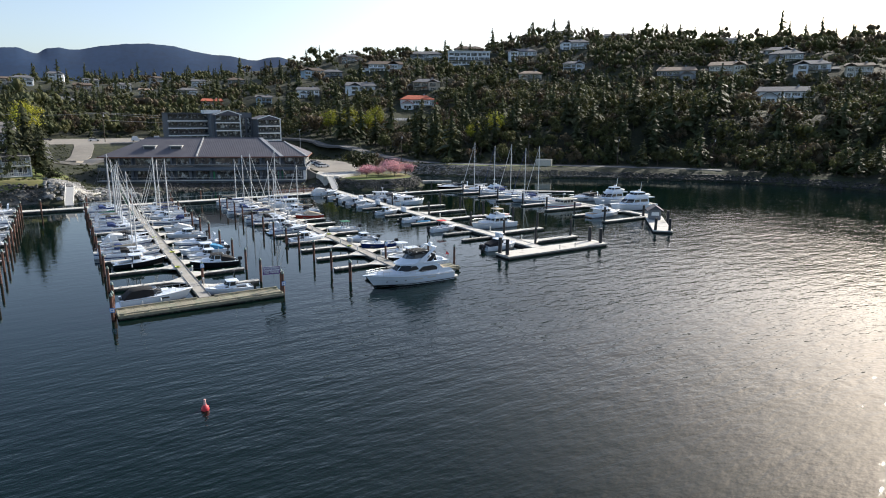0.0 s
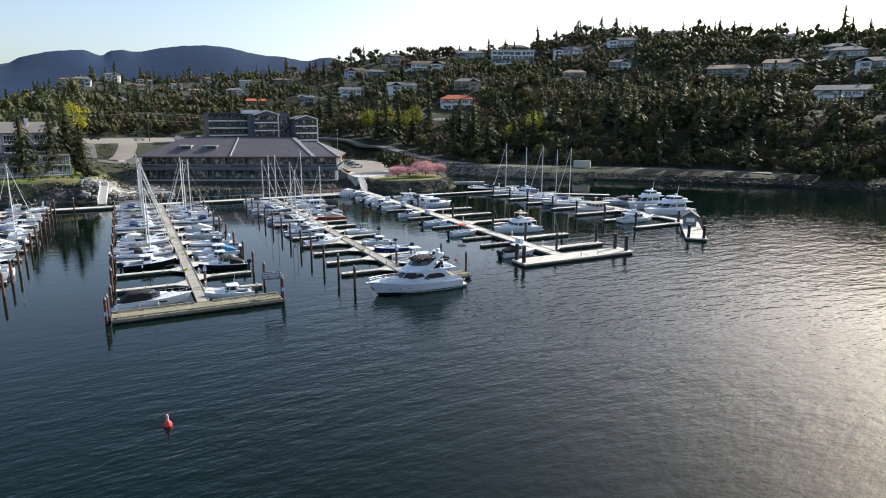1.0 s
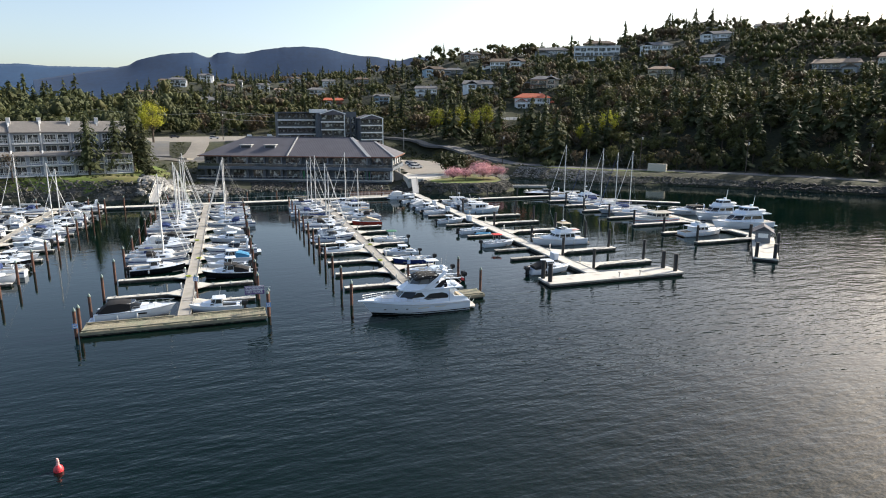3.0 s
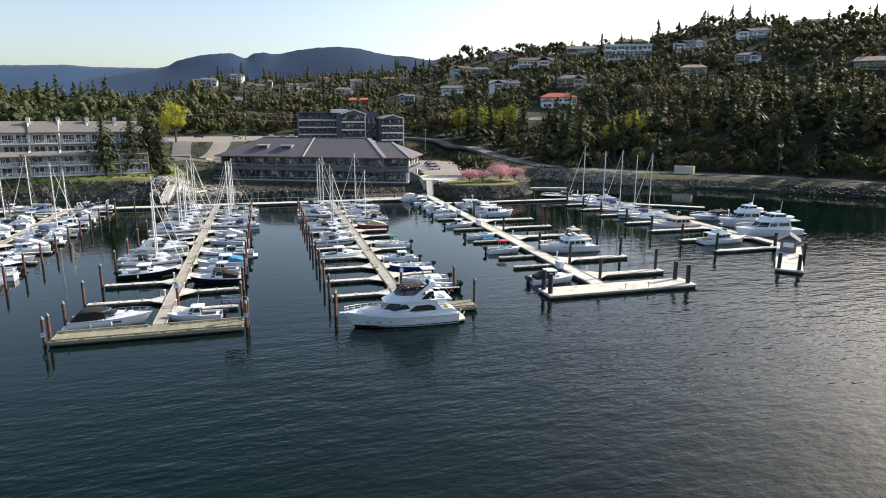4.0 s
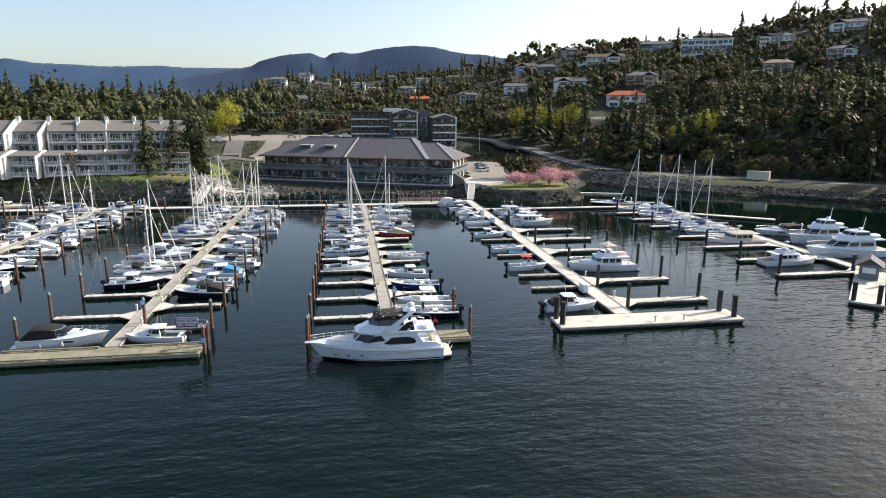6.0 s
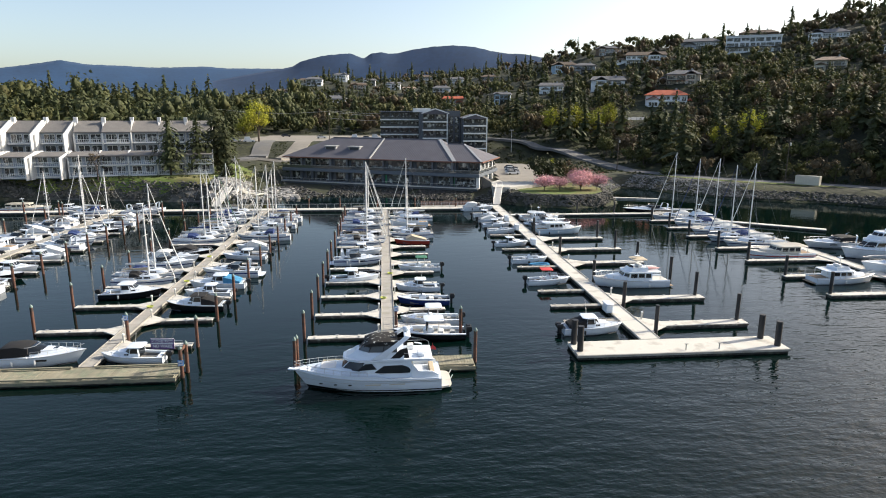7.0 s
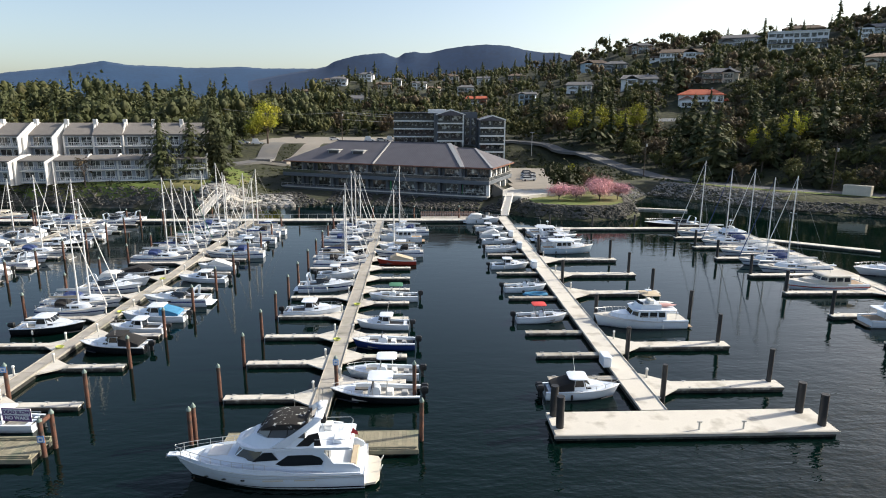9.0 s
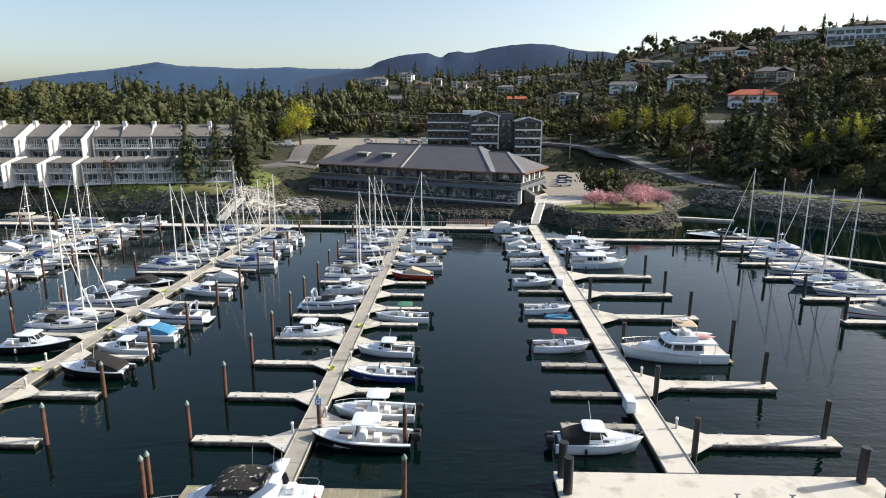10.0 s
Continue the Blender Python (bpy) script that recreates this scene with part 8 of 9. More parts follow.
def build_woods():
    """Woods on the slopes the camera sees: single trees near the water, one mesh of trees behind."""
    rnd = random.Random(5)
    spots = []
    for gx in np.arange(-340, 440, 8.0):
        for gy in np.arange(-60, 640, 8.0):
            step = (1.0 if gy < 420 else 0.6) * (0.5 if gx < -70 and gy > 320 else 1.0)
            if rnd.random() < step:
                spots.append((gx + rnd.uniform(-3.5, 3.5), gy + rnd.uniform(-3.5, 3.5)))
    # the slope above the right-hand shore is the densest
    spots += [(gx + rnd.uniform(-4, 4), gy + rnd.uniform(-4, 4)) for gx in np.arange(96, 300, 10.0) for gy in np.arange(-20, 240, 10.0)]
    spots += [(gx + rnd.uniform(-5, 5), gy + rnd.uniform(-5, 5)) for gx in np.arange(-420, 220, 18.0) for gy in np.arange(640, 800, 18.0)]
    xy = np.array(spots)
    d, z = inland(xy[:, 0], xy[:, 1]), ground(xy[:, 0], xy[:, 1])
    singles, rest = [], []
    for (x, y), dd, zz in zip(spots, d, z):
        # Trees outside the camera's sweep from both ends of its path are left out.
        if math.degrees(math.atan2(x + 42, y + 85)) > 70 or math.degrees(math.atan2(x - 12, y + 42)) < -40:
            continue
        margin = 12 if x < 66 else (12 if x < 165 else 4)
        if dd < margin or (dd > 330 and x > 110) or (dd > 215 and x > 110 and rnd.random() < 0.25) or not free_spot(x, y):
            continue
        open_ground = float(waves(x, y, 0.06)) + 0.5 * float(waves(x + 30, y, 0.15))
        if open_ground > 0.8 and dd > 40 and x > 60 and rnd.random() < 0.6:
            continue
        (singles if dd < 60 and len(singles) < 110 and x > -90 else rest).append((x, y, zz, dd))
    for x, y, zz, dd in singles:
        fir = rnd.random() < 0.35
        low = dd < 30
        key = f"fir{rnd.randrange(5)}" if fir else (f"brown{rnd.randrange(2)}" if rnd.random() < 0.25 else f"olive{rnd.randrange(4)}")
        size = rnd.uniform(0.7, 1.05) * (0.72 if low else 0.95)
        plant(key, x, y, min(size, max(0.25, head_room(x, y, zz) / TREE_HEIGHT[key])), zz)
    protos, tops = [], []
    for i in range(8):
        h = (15, 19, 12, 16, 9, 13, 17, 14)[i]
        v, f = fir_crown(random.Random(100 + i), h, 80, (0.29, 0.25, 0.33, 0.28, 0.36, 0.31, 0.27, 0.33)[i], (0.06, 0.14, 0.04, 0.1, 0.03, 0.08, 0.18, 0.06)[i], 0.55)
        protos.append((np.array(v), np.array(f), "fir"))
        tops.append(h)
    for i in range(6):
        h = (9, 7, 11, 6, 8, 12)[i]
        v, f, _ = leafy_crown(random.Random(120 + i), h, h * 0.95, 9, 250, h * 0.036, 0.06)
        protos.append((np.array(v), np.array(f), "olive"))
        tops.append(h)
    light = []
    for i in range(14):
        if i < 8:
            v, f = fir_crown(random.Random(200 + i), tops[i], 56, (0.29, 0.25, 0.33, 0.28, 0.36, 0.31, 0.27, 0.33)[i], 0.05, 0.55, 2, 1.35)
        else:
            v, f, _ = leafy_crown(random.Random(220 + i), tops[i], tops[i] * 0.95, 7, 130, tops[i] * 0.044, 0.06, 0.75)
        light.append((np.array(v), np.array(f), protos[i][2]))
    v, f, _ = leafy_crown(random.Random(140), 2.6, 4.2, 4, 56, 0.3, 0.0)
    brush = (np.array(v), np.array(f), "brush")
    bins = {k: ([], []) for k in ("fir", "olive", "brown", "brush")}
    count = dict.fromkeys(bins, 0)

    def put(proto, kind, x, y, zz, s, tall):
        v, f, _ = proto
        a = rnd.uniform(0, 6.28)
        wide = s * rnd.uniform(0.95, 1.3)
        c, sn = math.cos(a) * wide, math.sin(a) * wide
        bins[kind][0].append(np.stack([v[:, 0] * c - v[:, 1] * sn + x, v[:, 0] * sn + v[:, 1] * c + y, v[:, 2] * s * tall + zz - 0.4], -1))
        bins[kind][1].append(f + count[kind])
        count[kind] += len(v)

    for x, y, zz, dd in rest:
        left = x < 40
        fir = rnd.random() < (0.38 if left else 0.14 if x > 110 and dd > 165 else 0.3)
        k = rnd.randrange(8) if fir else 8 + rnd.randrange(6)
        kind = protos[k][2]
        if kind == "olive" and rnd.random() < 0.3:
            kind = "brown"
        s = 0.68 + 0.55 * rnd.random() ** 1.4
        tall = rnd.uniform(0.9, 1.12)
        if x < -40 and y < 420:
            s = s * (1.25 if fir else 1.45)
            if not fir:
                tall *= 1.3
                kind = "fir" if rnd.random() < 0.65 else "olive"
        if y > 440 and -160 < x < 60:
            s = s * 0.85
        if -62 < x < 100 and 255 < y < 560:
            s *= 0.95
        if x > 110 and dd > 190:
            s *= 0.95
        elif x > 60 and dd > 150:
            s *= 0.75
        if y > 640:
            s = s * 1.2 + 0.2
        room = head_room(x, y, zz)
        if y > 280 and x < 120:
            room = max(room, tops[k] * rnd.choice((0.35, 0.6, 0.9)))
        if room < 2.2:
            continue
        s = min(s, room / tops[k])
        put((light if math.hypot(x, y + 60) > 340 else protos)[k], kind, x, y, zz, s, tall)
    n = 4200
    bx, by = np.array([rnd.uniform(-300, 330) for _ in range(n)]), np.array([rnd.uniform(-60, 330) for _ in range(n)])
    bd, bz = inland(bx, by), ground(bx, by)
    for x, y, dd, zz in zip(bx, by, bd, bz):
        if (5 if x < -50 or x > 165 else 13) < dd < 210 and free_spot(x, y, 9):
            put(brush, "brush", x, y, zz, rnd.uniform(0.5, 1.25), rnd.uniform(0.7, 1.2))
    for i in range(420):
        x = rnd.uniform(-150, -46)
        y = float(np.interp(x, [p[0] for p in SHORE[2:7]], [p[1] for p in SHORE[2:7]])) + rnd.uniform(2.5, 7.5)
        if rnd.random() < 0.35 + 0.65 * smooth01(-60, -90, x):
            put(brush, "brush", x, y, Z(x, y), rnd.uniform(0.25, 0.55), rnd.uniform(0.7, 1.1))
    for i in range(110):
        x, t = rnd.uniform(-47, -26), rnd.random()
        y = 112 + 34 * t
        if x < -25 - 12 * t and inland(np.array([x]), np.array([y]))[0] > 4:
            put(brush, "brush", x, y, Z(x, y), rnd.uniform(0.25, 0.5), rnd.uniform(0.6, 1.0))
    lot = [(31, 110), (50, 116), (57, 136), (60, 165), (54, 178), (40, 180)]
    for i in range(1300):
        x, y = rnd.uniform(44, 110), rnd.uniform(118, 222)
        gap = min(segment_distance(a, b, x, y) for a, b in zip(ROAD, ROAD[1:]))
        if within(OPEN_GROUND[0], x, y) and gap > 5.5 and not within(lot, x, y) and float(inland(np.array([x]), np.array([y]))[0]) > 13:
            put(brush, "brush", x, y, Z(x, y), rnd.uniform(0.3, 0.8), rnd.uniform(0.6, 1.0))
    slope = [(-47, 126), (-36, 112), (-31, 116), (-27, 138), (-22, 164), (-34, 168), (-46, 156)]
    for i in range(420):
        x, y = rnd.uniform(-48, -20), rnd.uniform(112, 170)
        if within(slope, x, y) and min(segment_distance(a, b, x, y) for a, b in zip(LOWER_ROAD, LOWER_ROAD[1:])) > 4.6:
            put(brush, "brush", x, y, Z(x, y), rnd.uniform(0.2, 0.55), rnd.uniform(0.5, 1.0))
    for i in range(130):
        t = rnd.random()
        x, y = -41 + rnd.uniform(-2.2, 2.2), 172 + 34 * t
        put(brush, "brush", x, y, Z(x, y), rnd.uniform(0.25, 0.45), rnd.uniform(0.5, 0.9))
    for kind, mat, label in (("fir", FIR, "dense dark fir woods covering the hills"), ("olive", OLIVE, "olive green broadleaf woods on the hillside"), ("brown", BROWN, "brownish budding scrub among the woods"), ("brush", SHRUB, "low dark brush under the trees and on the bank")):
        vs, fs = np.concatenate(bins[kind][0]), np.concatenate(bins[kind][1])
        me = bpy.data.meshes.new("woodland")
        me.vertices.add(len(vs))
        me.vertices.foreach_set("co", vs.ravel())
        me.loops.add(fs.size)
        me.loops.foreach_set("vertex_index", fs.ravel())
        me.polygons.add(len(fs))
        me.polygons.foreach_set("loop_start", np.arange(len(fs)) * 4)
        me.update(calc_edges=True)
        me.materials.append(mat)
        tagged(new("woodland", me), label, "woods", kind="stuff")


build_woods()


# ---- small things ----
def shelter():
    """A small roofed kiosk on its diagonal float at the end of the far pier."""
    c = Matrix.Translation((66.5, 4.0, 0)) @ Matrix.Rotation(radians(46), 4, "Z")
    f = thing("end_float", "pale concrete float with a small kiosk and black piles", "dock", c)
    part("deck", Geo().box(-10.0, 10.0, -1.9, 1.9, 0.3, 0.55, 0.03), CONCRETE, f)
    part("float", Geo().box(-9.9, 9.9, -1.8, 1.8, -0.4, 0.28), DARK_FLOAT, f)
    k = thing("kiosk", "small grey kiosk with a gabled roof on the float", "kiosk", c @ Matrix.Translation((5.2, 0.2, 0.56)))
    part("wall", Geo().box(-1.6, 1.6, -1.2, 1.2, 0, 2.1, 0.02), MID_WALL, k)
    part("roof", Geo().loft([[(x, -1.8, 1.95), (x, 0, 3.1), (x, 1.8, 1.95), (x, 1.7, 1.85), (x, 0, 2.95), (x, -1.7, 1.85)] for x in (-2.1, 2.1)]), ROOF_TILE, k)
    part("gable", Geo().loft([[(x, -1.2, 2.1), (x, 1.2, 2.1), (x, 0, 2.9)] for x in (-1.6, 1.6)]), GREY_WALL, k)
    part("window", Geo().box(-1.64, -1.6, -0.8, 0.8, 0.9, 1.7), WHITE_TRIM, k)
    for x, y in ((-9.4, -1.3), (-9.4, 1.4), (1.5, -2.2), (9.0, 2.2)):
        p = c @ Vector((x, y, 0))
        pile(p.x, p.y, 2.9, 0.28, True)


shelter()


def buoy(x, y):
    ob = thing("buoy", "red and white marker buoy floating on the water", "buoy", Matrix.Translation((x, y, 0)))
    ring = lambda r, z: [(r * math.cos(k * math.pi / 6), r * math.sin(k * math.pi / 6), z) for k in range(12)]  # noqa: E731
    part("body", Geo().loft([ring(0.15, -0.4), ring(0.42, -0.2), ring(0.46, 0.15), ring(0.38, 0.4), ring(0.2, 0.62)]), BUOY_RED, ob, smooth=True)
    part("mast", Geo().loft([ring(0.15, 0.62), ring(0.13, 1.0), ring(0.14, 1.02), ring(0.1, 1.3)]), BUOY_PINK, ob, smooth=True)
    return ob


BUOY_RED = material("red_buoy_paint", (0.55, 0.04, 0.05), 0.45, vary=0.12)
BUOY_PINK = material("pale_pink_buoy_paint", (0.75, 0.42, 0.40), 0.5, vary=0.1)
buoy(-34.0, -36.2).scale = (0.7, 0.7, 0.7)


def text_lines(name, words, size, parent, mat, m):
    for i, w in enumerate(words):
        cu = bpy.data.curves.new(name, "FONT")
        cu.body, cu.size, cu.align_x, cu.align_y = w, size, "CENTER", "CENTER"
        cu.extrude, cu.offset = 0.01, 0.012
        ob = new(name, cu)
        dg = bpy.context.evaluated_depsgraph_get()
        me = bpy.data.meshes.new_from_object(ob.evaluated_get(dg))
        bpy.data.objects.remove(ob)
        me.materials.clear()
        me.materials.append(mat)
        part(name, me, None, parent, at=m @ Matrix.Translation((0, -i * size * 1.25, 0)))


SIGN_PURPLE = material("faded_purple_sign_paint", (0.11, 0.045, 0.18), 0.6, vary=0.1)
SIGN_WHITE = material("white_sign_board", (0.75, 0.75, 0.76), 0.5, vary=0.05)
SIGN_BLUE = material("blue_sign_paint", (0.08, 0.22, 0.5), 0.5, vary=0.08)


def wake_sign():
    ob = thing("no_wake_sign", "white board sign reading dead slow no wake on the pile", "sign", Matrix.Translation((-20.15, -7.5, 2.9)) @ Matrix.Rotation(radians(-6), 4, "Z") @ Matrix.Scale(0.86, 4))
    part("board", Geo().box(-1.25, 1.25, -0.03, 0.03, 0.0, 1.15, 0.01), SIGN_WHITE, ob)
    part("border", Geo().box(-1.25, 1.25, -0.045, -0.032, 1.06, 1.15).box(-1.25, 1.25, -0.045, -0.032, 0.0, 0.07).box(-1.25, -1.17, -0.045, -0.032, 0.071, 1.059).box(1.17, 1.25, -0.045, -0.032, 0.071, 1.059), SIGN_PURPLE, ob)
    part("lower_band", Geo().box(-1.16, 1.16, -0.04, -0.032, 0.08, 0.52), SIGN_PURPLE, ob)
    text_lines("lettering", ["DEAD SLOW"], 0.40, ob, SIGN_PURPLE, Matrix.Translation((0, -0.045, 0.79)) @ Matrix.Rotation(radians(90), 4, "X"))
    text_lines("lettering", ["NO WAKE"], 0.44, ob, SIGN_WHITE, Matrix.Translation((0, -0.055, 0.30)) @ Matrix.Rotation(radians(90), 4, "X"))
    for z in (0.25, 0.85):
        part("bracket", Geo().box(1.25, 2.1, -0.03, 0.03, z, z + 0.08), STEEL, ob)


wake_sign()


def pile_sign(x, y, z):
    ob = thing("berth_sign", "small blue and white square sign on a pile", "sign", Matrix.Translation((x, y, z)), "berth signs")
    part("board", Geo().box(-0.25, 0.25, -0.02, 0.02, -0.27, 0.27, 0.01), SIGN_BLUE, ob)
    part("panel", Geo().box(-0.18, 0.18, -0.03, -0.021, -0.19, 0.19), SIGN_WHITE, ob)
    part("bar", Geo().box(-0.1, 0.1, -0.036, -0.031, -0.08, 0.08), SIGN_BLUE, ob)


for x, y, z in ((1.0, 2.6, 0), (-26.9, 1.8, 0)):
    pile(x, y, 3.2)
    pile_sign(x, y - 0.22, 2.9)
pile_sign(-38.5, -8.12, 1.2)
pile_sign(-18.7, -7.62, 1.5)


def pedestal(x, y, z=0.5):
    ob = PEDESTALS.get("p")
    m = Matrix.Translation((x, y, z))
    if ob:
        return copy_thing(ob, m)
    ob = thing("power_pedestal", "slim grey dock power pedestal", "pedestal", m, "power pedestals")
    part("post", Geo().box(-0.08, 0.08, -0.08, 0.08, 0, 0.75, 0.02), FLASHING, ob)
    part("head", Geo().box(-0.11, 0.11, -0.11, 0.11, 0.75, 0.95, 0.04), WHITE_TRIM, ob)
    PEDESTALS["p"] = ob


PEDESTALS = {}
for y in B_LEFT:
    pedestal(-0.95, y + 0.9)
for y in B_RIGHT[::2]:
    pedestal(1.1, y + 0.8)
for y in A_LEFT:
    pedestal(-28.95, y + 0.9)
for y in A_RIGHT:
    pedestal(-27.0, y + 0.9)
for y in C_RIGHT:
    pedestal(29.3, y + 1.6, 0.5)


def dock_box(x, y, z=0.56):
    m = Matrix.Translation((x, y, z))
    if "b" in PEDESTALS:
        return copy_thing(PEDESTALS["b"], m)
    ob = thing("dock_box", "white fibreglass storage box on the pier", "box", m, "dock boxes")
    part("body", Geo().box(-0.4, 0.4, -0.75, 0.75, 0, 0.95, 0.05), GELCOAT, ob, smooth=True)
    part("lid", Geo().box(-0.44, 0.44, -0.8, 0.8, 0.96, 1.1, 0.05), GELCOAT, ob, smooth=True)
    PEDESTALS["b"] = ob


for y in (6.6, 44.5, 58.6, 69.0):
    dock_box(26.3, y)


def cleat(x, y, z):
    m = Matrix.Translation((x, y, z))
    if "c" in PEDESTALS:
        return copy_thing(PEDESTALS["c"], m)
    ob = thing("bollard", "small grey mooring bollard on the end float", "bollard", m, "bollards")
    part("post", Geo().tube([(0, 0, 0), (0, 0, 0.62)], 0.07, 8), FLASHING, ob)
    part("head", Geo().box(-0.2, 0.2, -0.06, 0.06, 0.6, 0.7, 0.02), FLASHING, ob)
    PEDESTALS["c"] = ob


for x in (29.9, 33.4):
    cleat(x, -6.0, 0.555)


HOSE = material("yellow_green_hose", (0.45, 0.50, 0.10), 0.6, vary=0.15)


def hose_coil(x, y, z=0.5):
    m = Matrix.Translation((x, y, z))
    if "h" in PEDESTALS:
        return copy_thing(PEDESTALS["h"], m)
    ob = thing("hose_coil", "coiled yellow-green water hose lying on the pier", "hose", m, "hose coils")
    part("coil", Geo().tube([((0.26 + 0.004 * k) * math.cos(k * 0.6), (0.26 + 0.004 * k) * math.sin(k * 0.6), 0.03 + 0.004 * k) for k in range(43)], 0.028, 5), HOSE, ob, smooth=True)
    PEDESTALS["h"] = ob
    return ob


for x, y in ((-28.45, 12.6), (-27.5, 24.0), (-0.4, 14.0), (0.6, 26.2), (-28.4, 39.0)):
    hose_coil(x, y, 0.515)


# ramps to the shore
def gangway(name, a, b, width, label, arch=0.0):
    a, b = Vector(a), Vector(b)
    d = b - a
    ob = thing(name, label, "gangway", Matrix.Translation(a) @ Vector((d.x, d.y, 0)).to_track_quat("X", "Z").to_matrix().to_4x4())
    L, dz = math.hypot(d.x, d.y), d.z
    part("deck", Geo().side([(0, 0.0), (L, dz), (L, dz + 0.12), (0, 0.12)], -width / 2, width / 2), FLASHING, ob)
    for s in (-1, 1):
        y = s * width / 2
        g = Geo().tube([(0, y, 1.15), (L, y, dz + 1.15)], 0.06, 5).tube([(0, y, 0.15), (L, y, dz + 0.15)], 0.06, 5)
        n = int(L / 1.6)
        for i in range(n + 1):
            x = L * i / n
            g.tube([(x, y, 0.1 + dz * i / n), (x, y, 1.15 + dz * i / n)], 0.04, 4)
            if i < n:
                g.tube([(x, y, 0.15 + dz * i / n), (L * (i + 1) / n, y, 1.15 + dz * (i + 1) / n)], 0.03, 4)
        part("side_truss", g, FLASHING, ob)
    return ob


gangway("gangway", (-40.9, 92.6, 0.62), (-40.2, 104.5, 3.9), 1.9, "white aluminium gangway up to the rocky bank")
gangway("gangway", (28.3, 92.3, 0.6), (31.2, 104.6, 3.45), 1.7, "pale ramp with railings up to the terrace")
way = [(-40.9, 105.0), (-39.0, 108.5), (-35.5, 112.5), (-33.0, 117.0)]
drape("footpath", way, 0.6, CONCRETE, "pale footpath climbing over the rocks", "path", 0.15, 1.5)
railing = thing("railing", "thin grey railing beside the footpath on the rocks", "railing", Matrix.Identity(4))
tops = []
for (ax, ay), (bx, by) in zip(way, way[1:]):
    for i in range(3):
        x, y = ax + (bx - ax) * i / 3 + 0.55, ay + (by - ay) * i / 3 - 0.3
        tops.append((x, y, Z(x, y) + 1.35))
        part("post", Geo().tube([(x, y, Z(x, y) - 0.3), (x, y, Z(x, y) + 1.35)], 0.035, 4), STEEL, railing)
for dz in (0.0, -0.5):
    part("rail", Geo().tube([(x, y, z + dz) for x, y, z in tops], 0.035, 4), STEEL, railing)
part("railing", (lambda g: [g.box(-40, 22, 89.1, 89.16, 1.55, 1.61)] + [g.box(x - 0.04, x + 0.04, 89.1, 89.16, 0.6, 1.56) for x in range(-40, 23, 2)] and g)(Geo()), STEEL, walk_way)
drape("floating_walkway", [(60.5, 105), (66, 104.2), (75, 101.2)], 0.6, CONCRETE, "narrow float leading from the point", "dock", flat=0.45)
for x in range(-100, 24, 9):
    pile(x + random.uniform(-1, 1), 89.6 if x > -44 else 86.1, 3.2)
for x in (36, 45, 54):
    pile(x, 78.9, 3.0, 0.2, True)
float_g = thing("floating_walkway", "long narrow float behind the sailing boats", "dock", Matrix.Translation((82.6, 60.2, 0)) @ Matrix.Rotation(radians(-35), 4, "Z"))
for a in deck_strip(-14, 9, -0.9, 0.9, 0.5, False, 5.0):
    part("deck_section", Geo().box(*a, 0.34, 0.5, 0.02), CONCRETE, float_g)
part("float", Geo().box(-13.9, 8.9, -0.8, 0.8, -0.4, 0.32), DARK_FLOAT, float_g)


# a fenced timber platform on the walkway
FENCE_PINK = material("faded_cedar_fence", (0.30, 0.19, 0.15), 0.85, vary=0.2, scale=1.5, fine=20, random=0.2)
deck_f = thing("fenced_platform", "small timber platform with a faded cedar slat fence", "platform", Matrix.Translation((9.0, 90.6, 0)))
part("deck", Geo().box(0, 12.5, -1.35, 1.35, 0.3, 0.62, 0.02), OLD_DECK, deck_f)
part("float", Geo().box(0.1, 12.4, -1.25, 1.25, -0.4, 0.28), DARK_FLOAT, deck_f)
for i in range(32):
    part("slat", Geo().box(0.1 + 0.39 * i, 0.38 + 0.39 * i, 1.25, 1.3, 0.66, 1.7), FENCE_PINK, deck_f)
for i in range(7):
    part("post", Geo().box(0.05 + 2.03 * i, 0.17 + 2.03 * i, 1.14, 1.24, 0.62, 1.85), FENCE_PINK, deck_f)

# vehicles, poles, container
CAR_PAINT = {k: material(k + "_car_paint", c, 0.3, vary=0.04, coat=0.6) for k, c in (("white", (0.75, 0.75, 0.75)), ("silver", (0.45, 0.46, 0.48)), ("dark", (0.03, 0.035, 0.05)))}
CARS = {}


def car(x, y, turn, paint, tall=False):
    key = (paint, tall)
    m = Matrix.Translation((x, y, Z(x, y) + 0.25)) @ Matrix.Rotation(radians(turn), 4, "Z")
    if key in CARS:
        return copy_thing(CARS[key], m)
    h = 2.3 if tall else 1.5
    ob = thing("van" if tall else "car", f"{paint} {'van' if tall else 'car'} parked near the marina", "van" if tall else "car", m, "parked cars")
    part("body", Geo().side([(-2.2, 0.35), (2.2, 0.35), (2.25, 0.8), (1.2, 0.98), (-2.1, 1.0), (-2.25, 0.8)], -0.9, 0.9), CAR_PAINT[paint], ob)
    part("cabin", Geo().loft([[(x0, y0, z0) for x0, y0 in ((-1.9, -0.85), (0.9, -0.85), (0.9, 0.85), (-1.9, 0.85))] if z0 < 1.1 else [(x0, y0, z0) for x0, y0 in ((-1.6, -0.7), (0.3, -0.7), (0.3, 0.7), (-1.6, 0.7))] for z0 in (0.98, h - 0.08)]), TINT if not tall else CAR_PAINT[paint], ob)
    part("car_roof", Geo().box(-1.62, 0.32, -0.72, 0.72, h - 0.08, h, 0.02), CAR_PAINT[paint], ob)
    for wx in (-1.4, 1.4):
        for wy in (-0.85, 0.85):
            part("wheel", Geo().tube([(wx, wy - 0.1, 0.33), (wx, wy + 0.1, 0.33)], 0.33, 10), BLACK, ob)
    CARS[key] = ob
    return ob


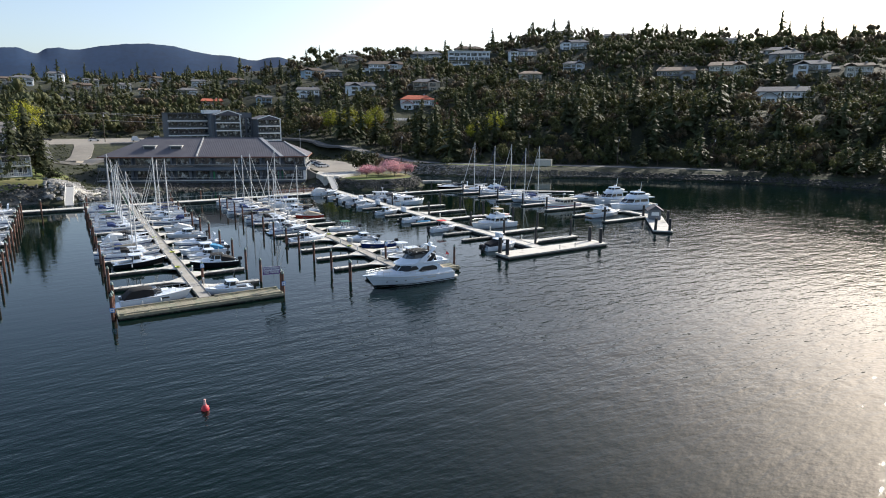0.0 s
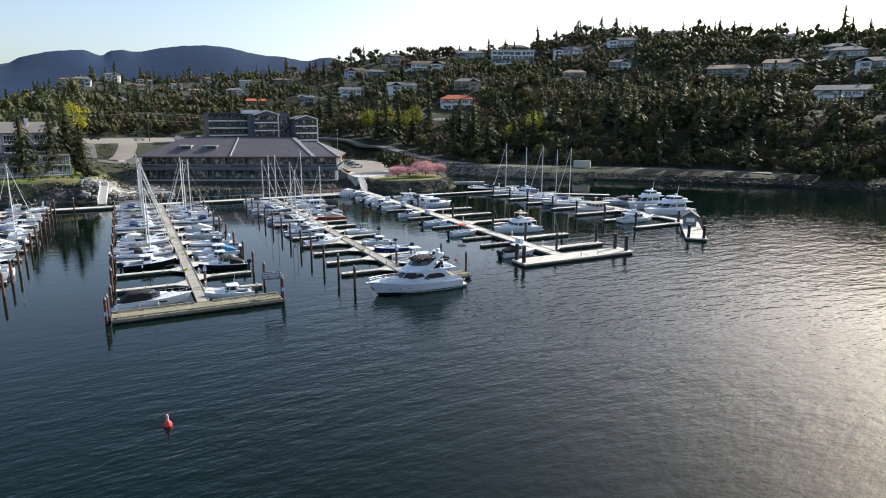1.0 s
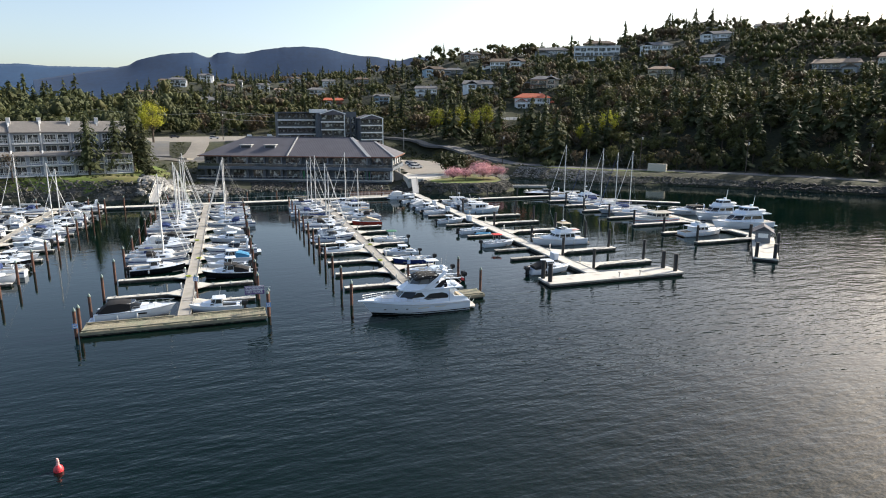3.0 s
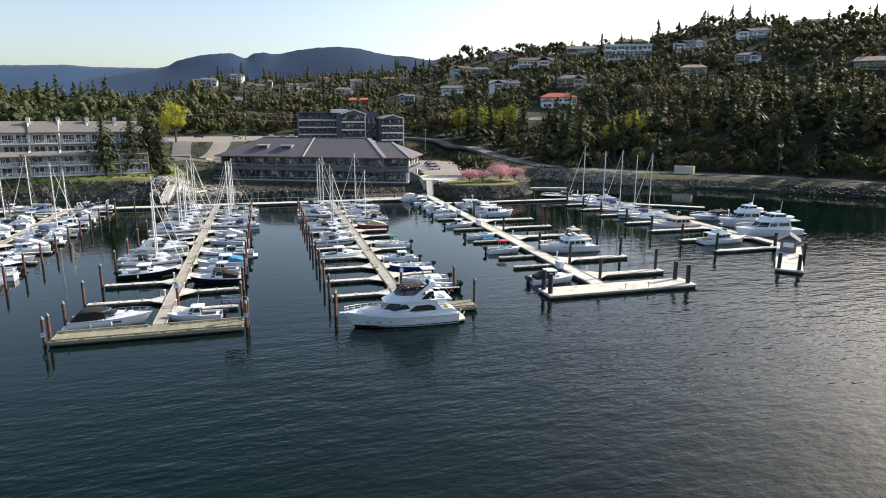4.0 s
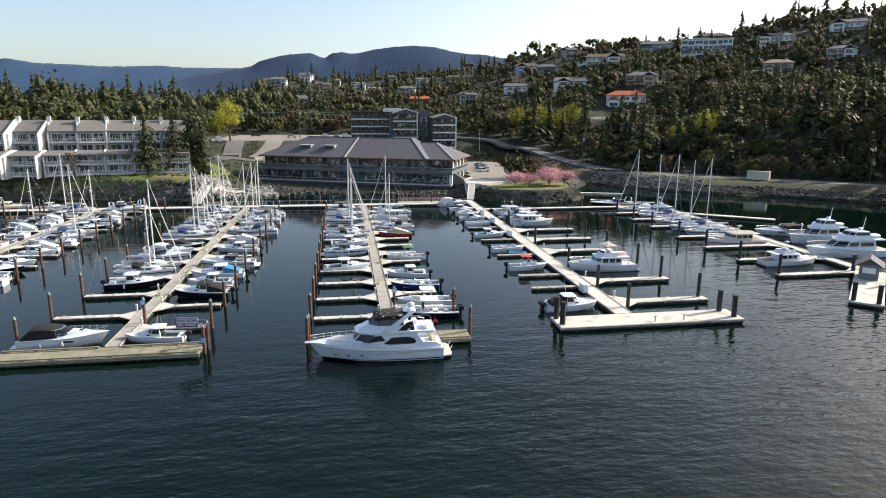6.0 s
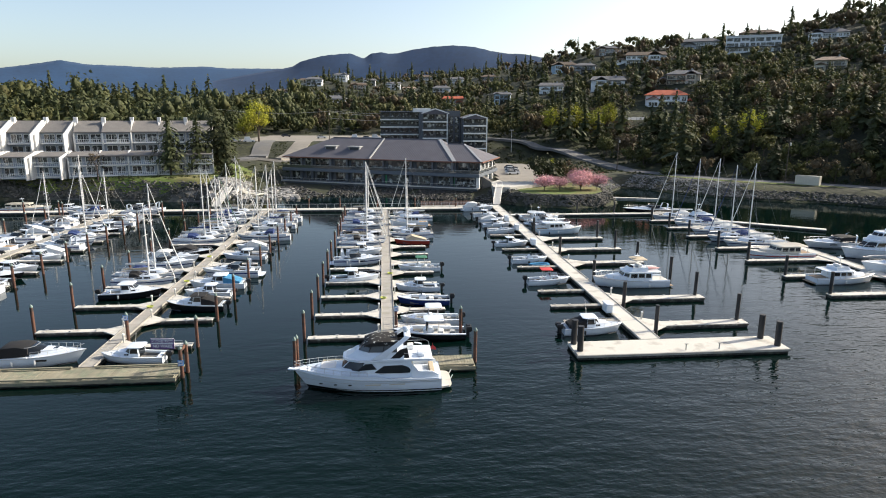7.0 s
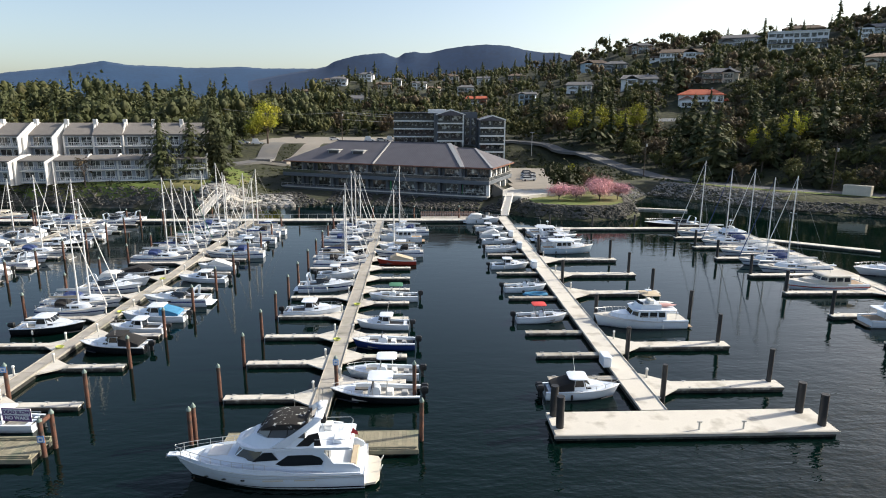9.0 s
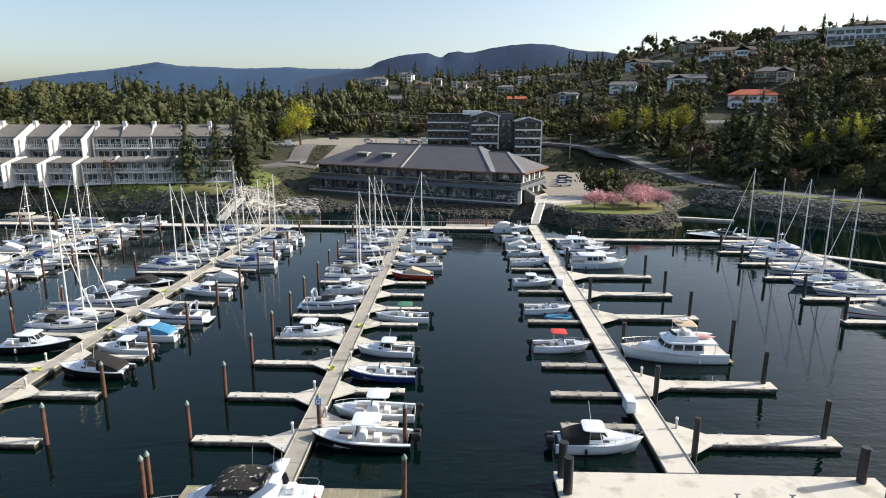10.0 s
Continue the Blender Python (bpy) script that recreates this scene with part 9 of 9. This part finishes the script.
for x, y, t, p, tall in ((41.5, 137, 15, "white", False), (42.2, 141, 15, "silver", False), (42.9, 145, 15, "dark", False), (43.8, 150, 15, "white", False), (44.6, 155, 15, "dark", False), (-54, 200, 10, "white", True), (-60, 203, 5, "white", False), (-28, 231, 5, "white", False),
                         (-46, 246, 10, "dark", False), (-12, 222, 0, "white", True), (-7, 223, 0, "silver", False), (-3, 224, 0, "white", True), (2, 225, 0, "white", True), (258, 80, 40, "white", False), (250, 84, 40, "silver", False)):
    car(x, y, t, p, tall)


def pole(x, y, h, arms=True, lamp=False):
    ob = thing("street_lamp" if lamp else "utility_pole", "tall street lamp by the road" if lamp else "wooden utility pole with a crossarm", "pole", Matrix.Translation((x, y, Z(x, y))))
    part("shaft", Geo().tube([(0, 0, -0.5), (0, 0, h)], 0.16, 7, 0.1), BARK if not lamp else FLASHING, ob)
    if lamp:
        part("lamp_head", Geo().box(-0.9, 0.9, -0.15, 0.15, h - 0.1, h + 0.1, 0.03), FLASHING, ob)
    elif arms:
        part("crossarm", Geo().box(-1.2, 1.2, -0.08, 0.08, h - 0.9, h - 0.7), BARK, ob)
        part("transformer", Geo().tube([(0.35, 0, h - 2.2), (0.35, 0, h - 1.3)], 0.28, 8), FLASHING, ob)
    return ob


for x, y, h in ((-24, 226, 13), (30, 214, 12), (119, 113, 13), (146, 91, 12), (82, 152, 12), (176, 70, 12)):
    pole(x, y, h)
pole(53, 196, 9, lamp=True)
wires = Geo()
for (ax, ay, az), (bx, by, bz) in (((-24, 226, Z(-24, 226) + 12.6), (30, 214, Z(30, 214) + 11.5)), ((-24, 226, Z(-24, 226) + 12.2), (30, 214, Z(30, 214) + 9.5)), ((-24, 226, Z(-24, 226) + 9.5), (30, 214, Z(30, 214) + 8.5)), ((-80, 245, 24), (-24, 226, Z(-24, 226) + 12.4))):
    wires.tube([(ax + (bx - ax) * i / 8, ay + (by - ay) * i / 8, az + (bz - az) * i / 8 - 1.6 * math.sin(math.pi * i / 8)) for i in range(9)], 0.055, 3)
solid("power_cable", wires, WIRE, "sagging grey overhead cables between the poles", "cable", kind="stuff")
box = thing("shipping_container", "weathered beige container standing by the road", "container", Matrix.Translation((121.4, 106.2, Z(121.4, 106.2) + 0.1)) @ Matrix.Rotation(radians(-48), 4, "Z"))
part("body", Geo().box(-3.1, 3.1, -1.25, 1.25, 0, 2.6, 0.05), CREAM, box)
for i in range(14):
    part("rib", Geo().box(-2.95 + 0.44 * i, -2.75 + 0.44 * i, -1.3, -1.25, 0.15, 2.45), CREAM, box)
wall_line = Geo()
for i in range(9):
    wall_line.box(-13 + 3 * i, -10.3 + 3 * i, 0, 0.3, 0, 1.2)
solid("retaining_wall", wall_line, WHITE_WALL, "low white garden wall on the hillside", "wall", Matrix.Translation((121, 219, Z(121, 219))) @ Matrix.Rotation(radians(20), 4, "Z"), kind="structure")
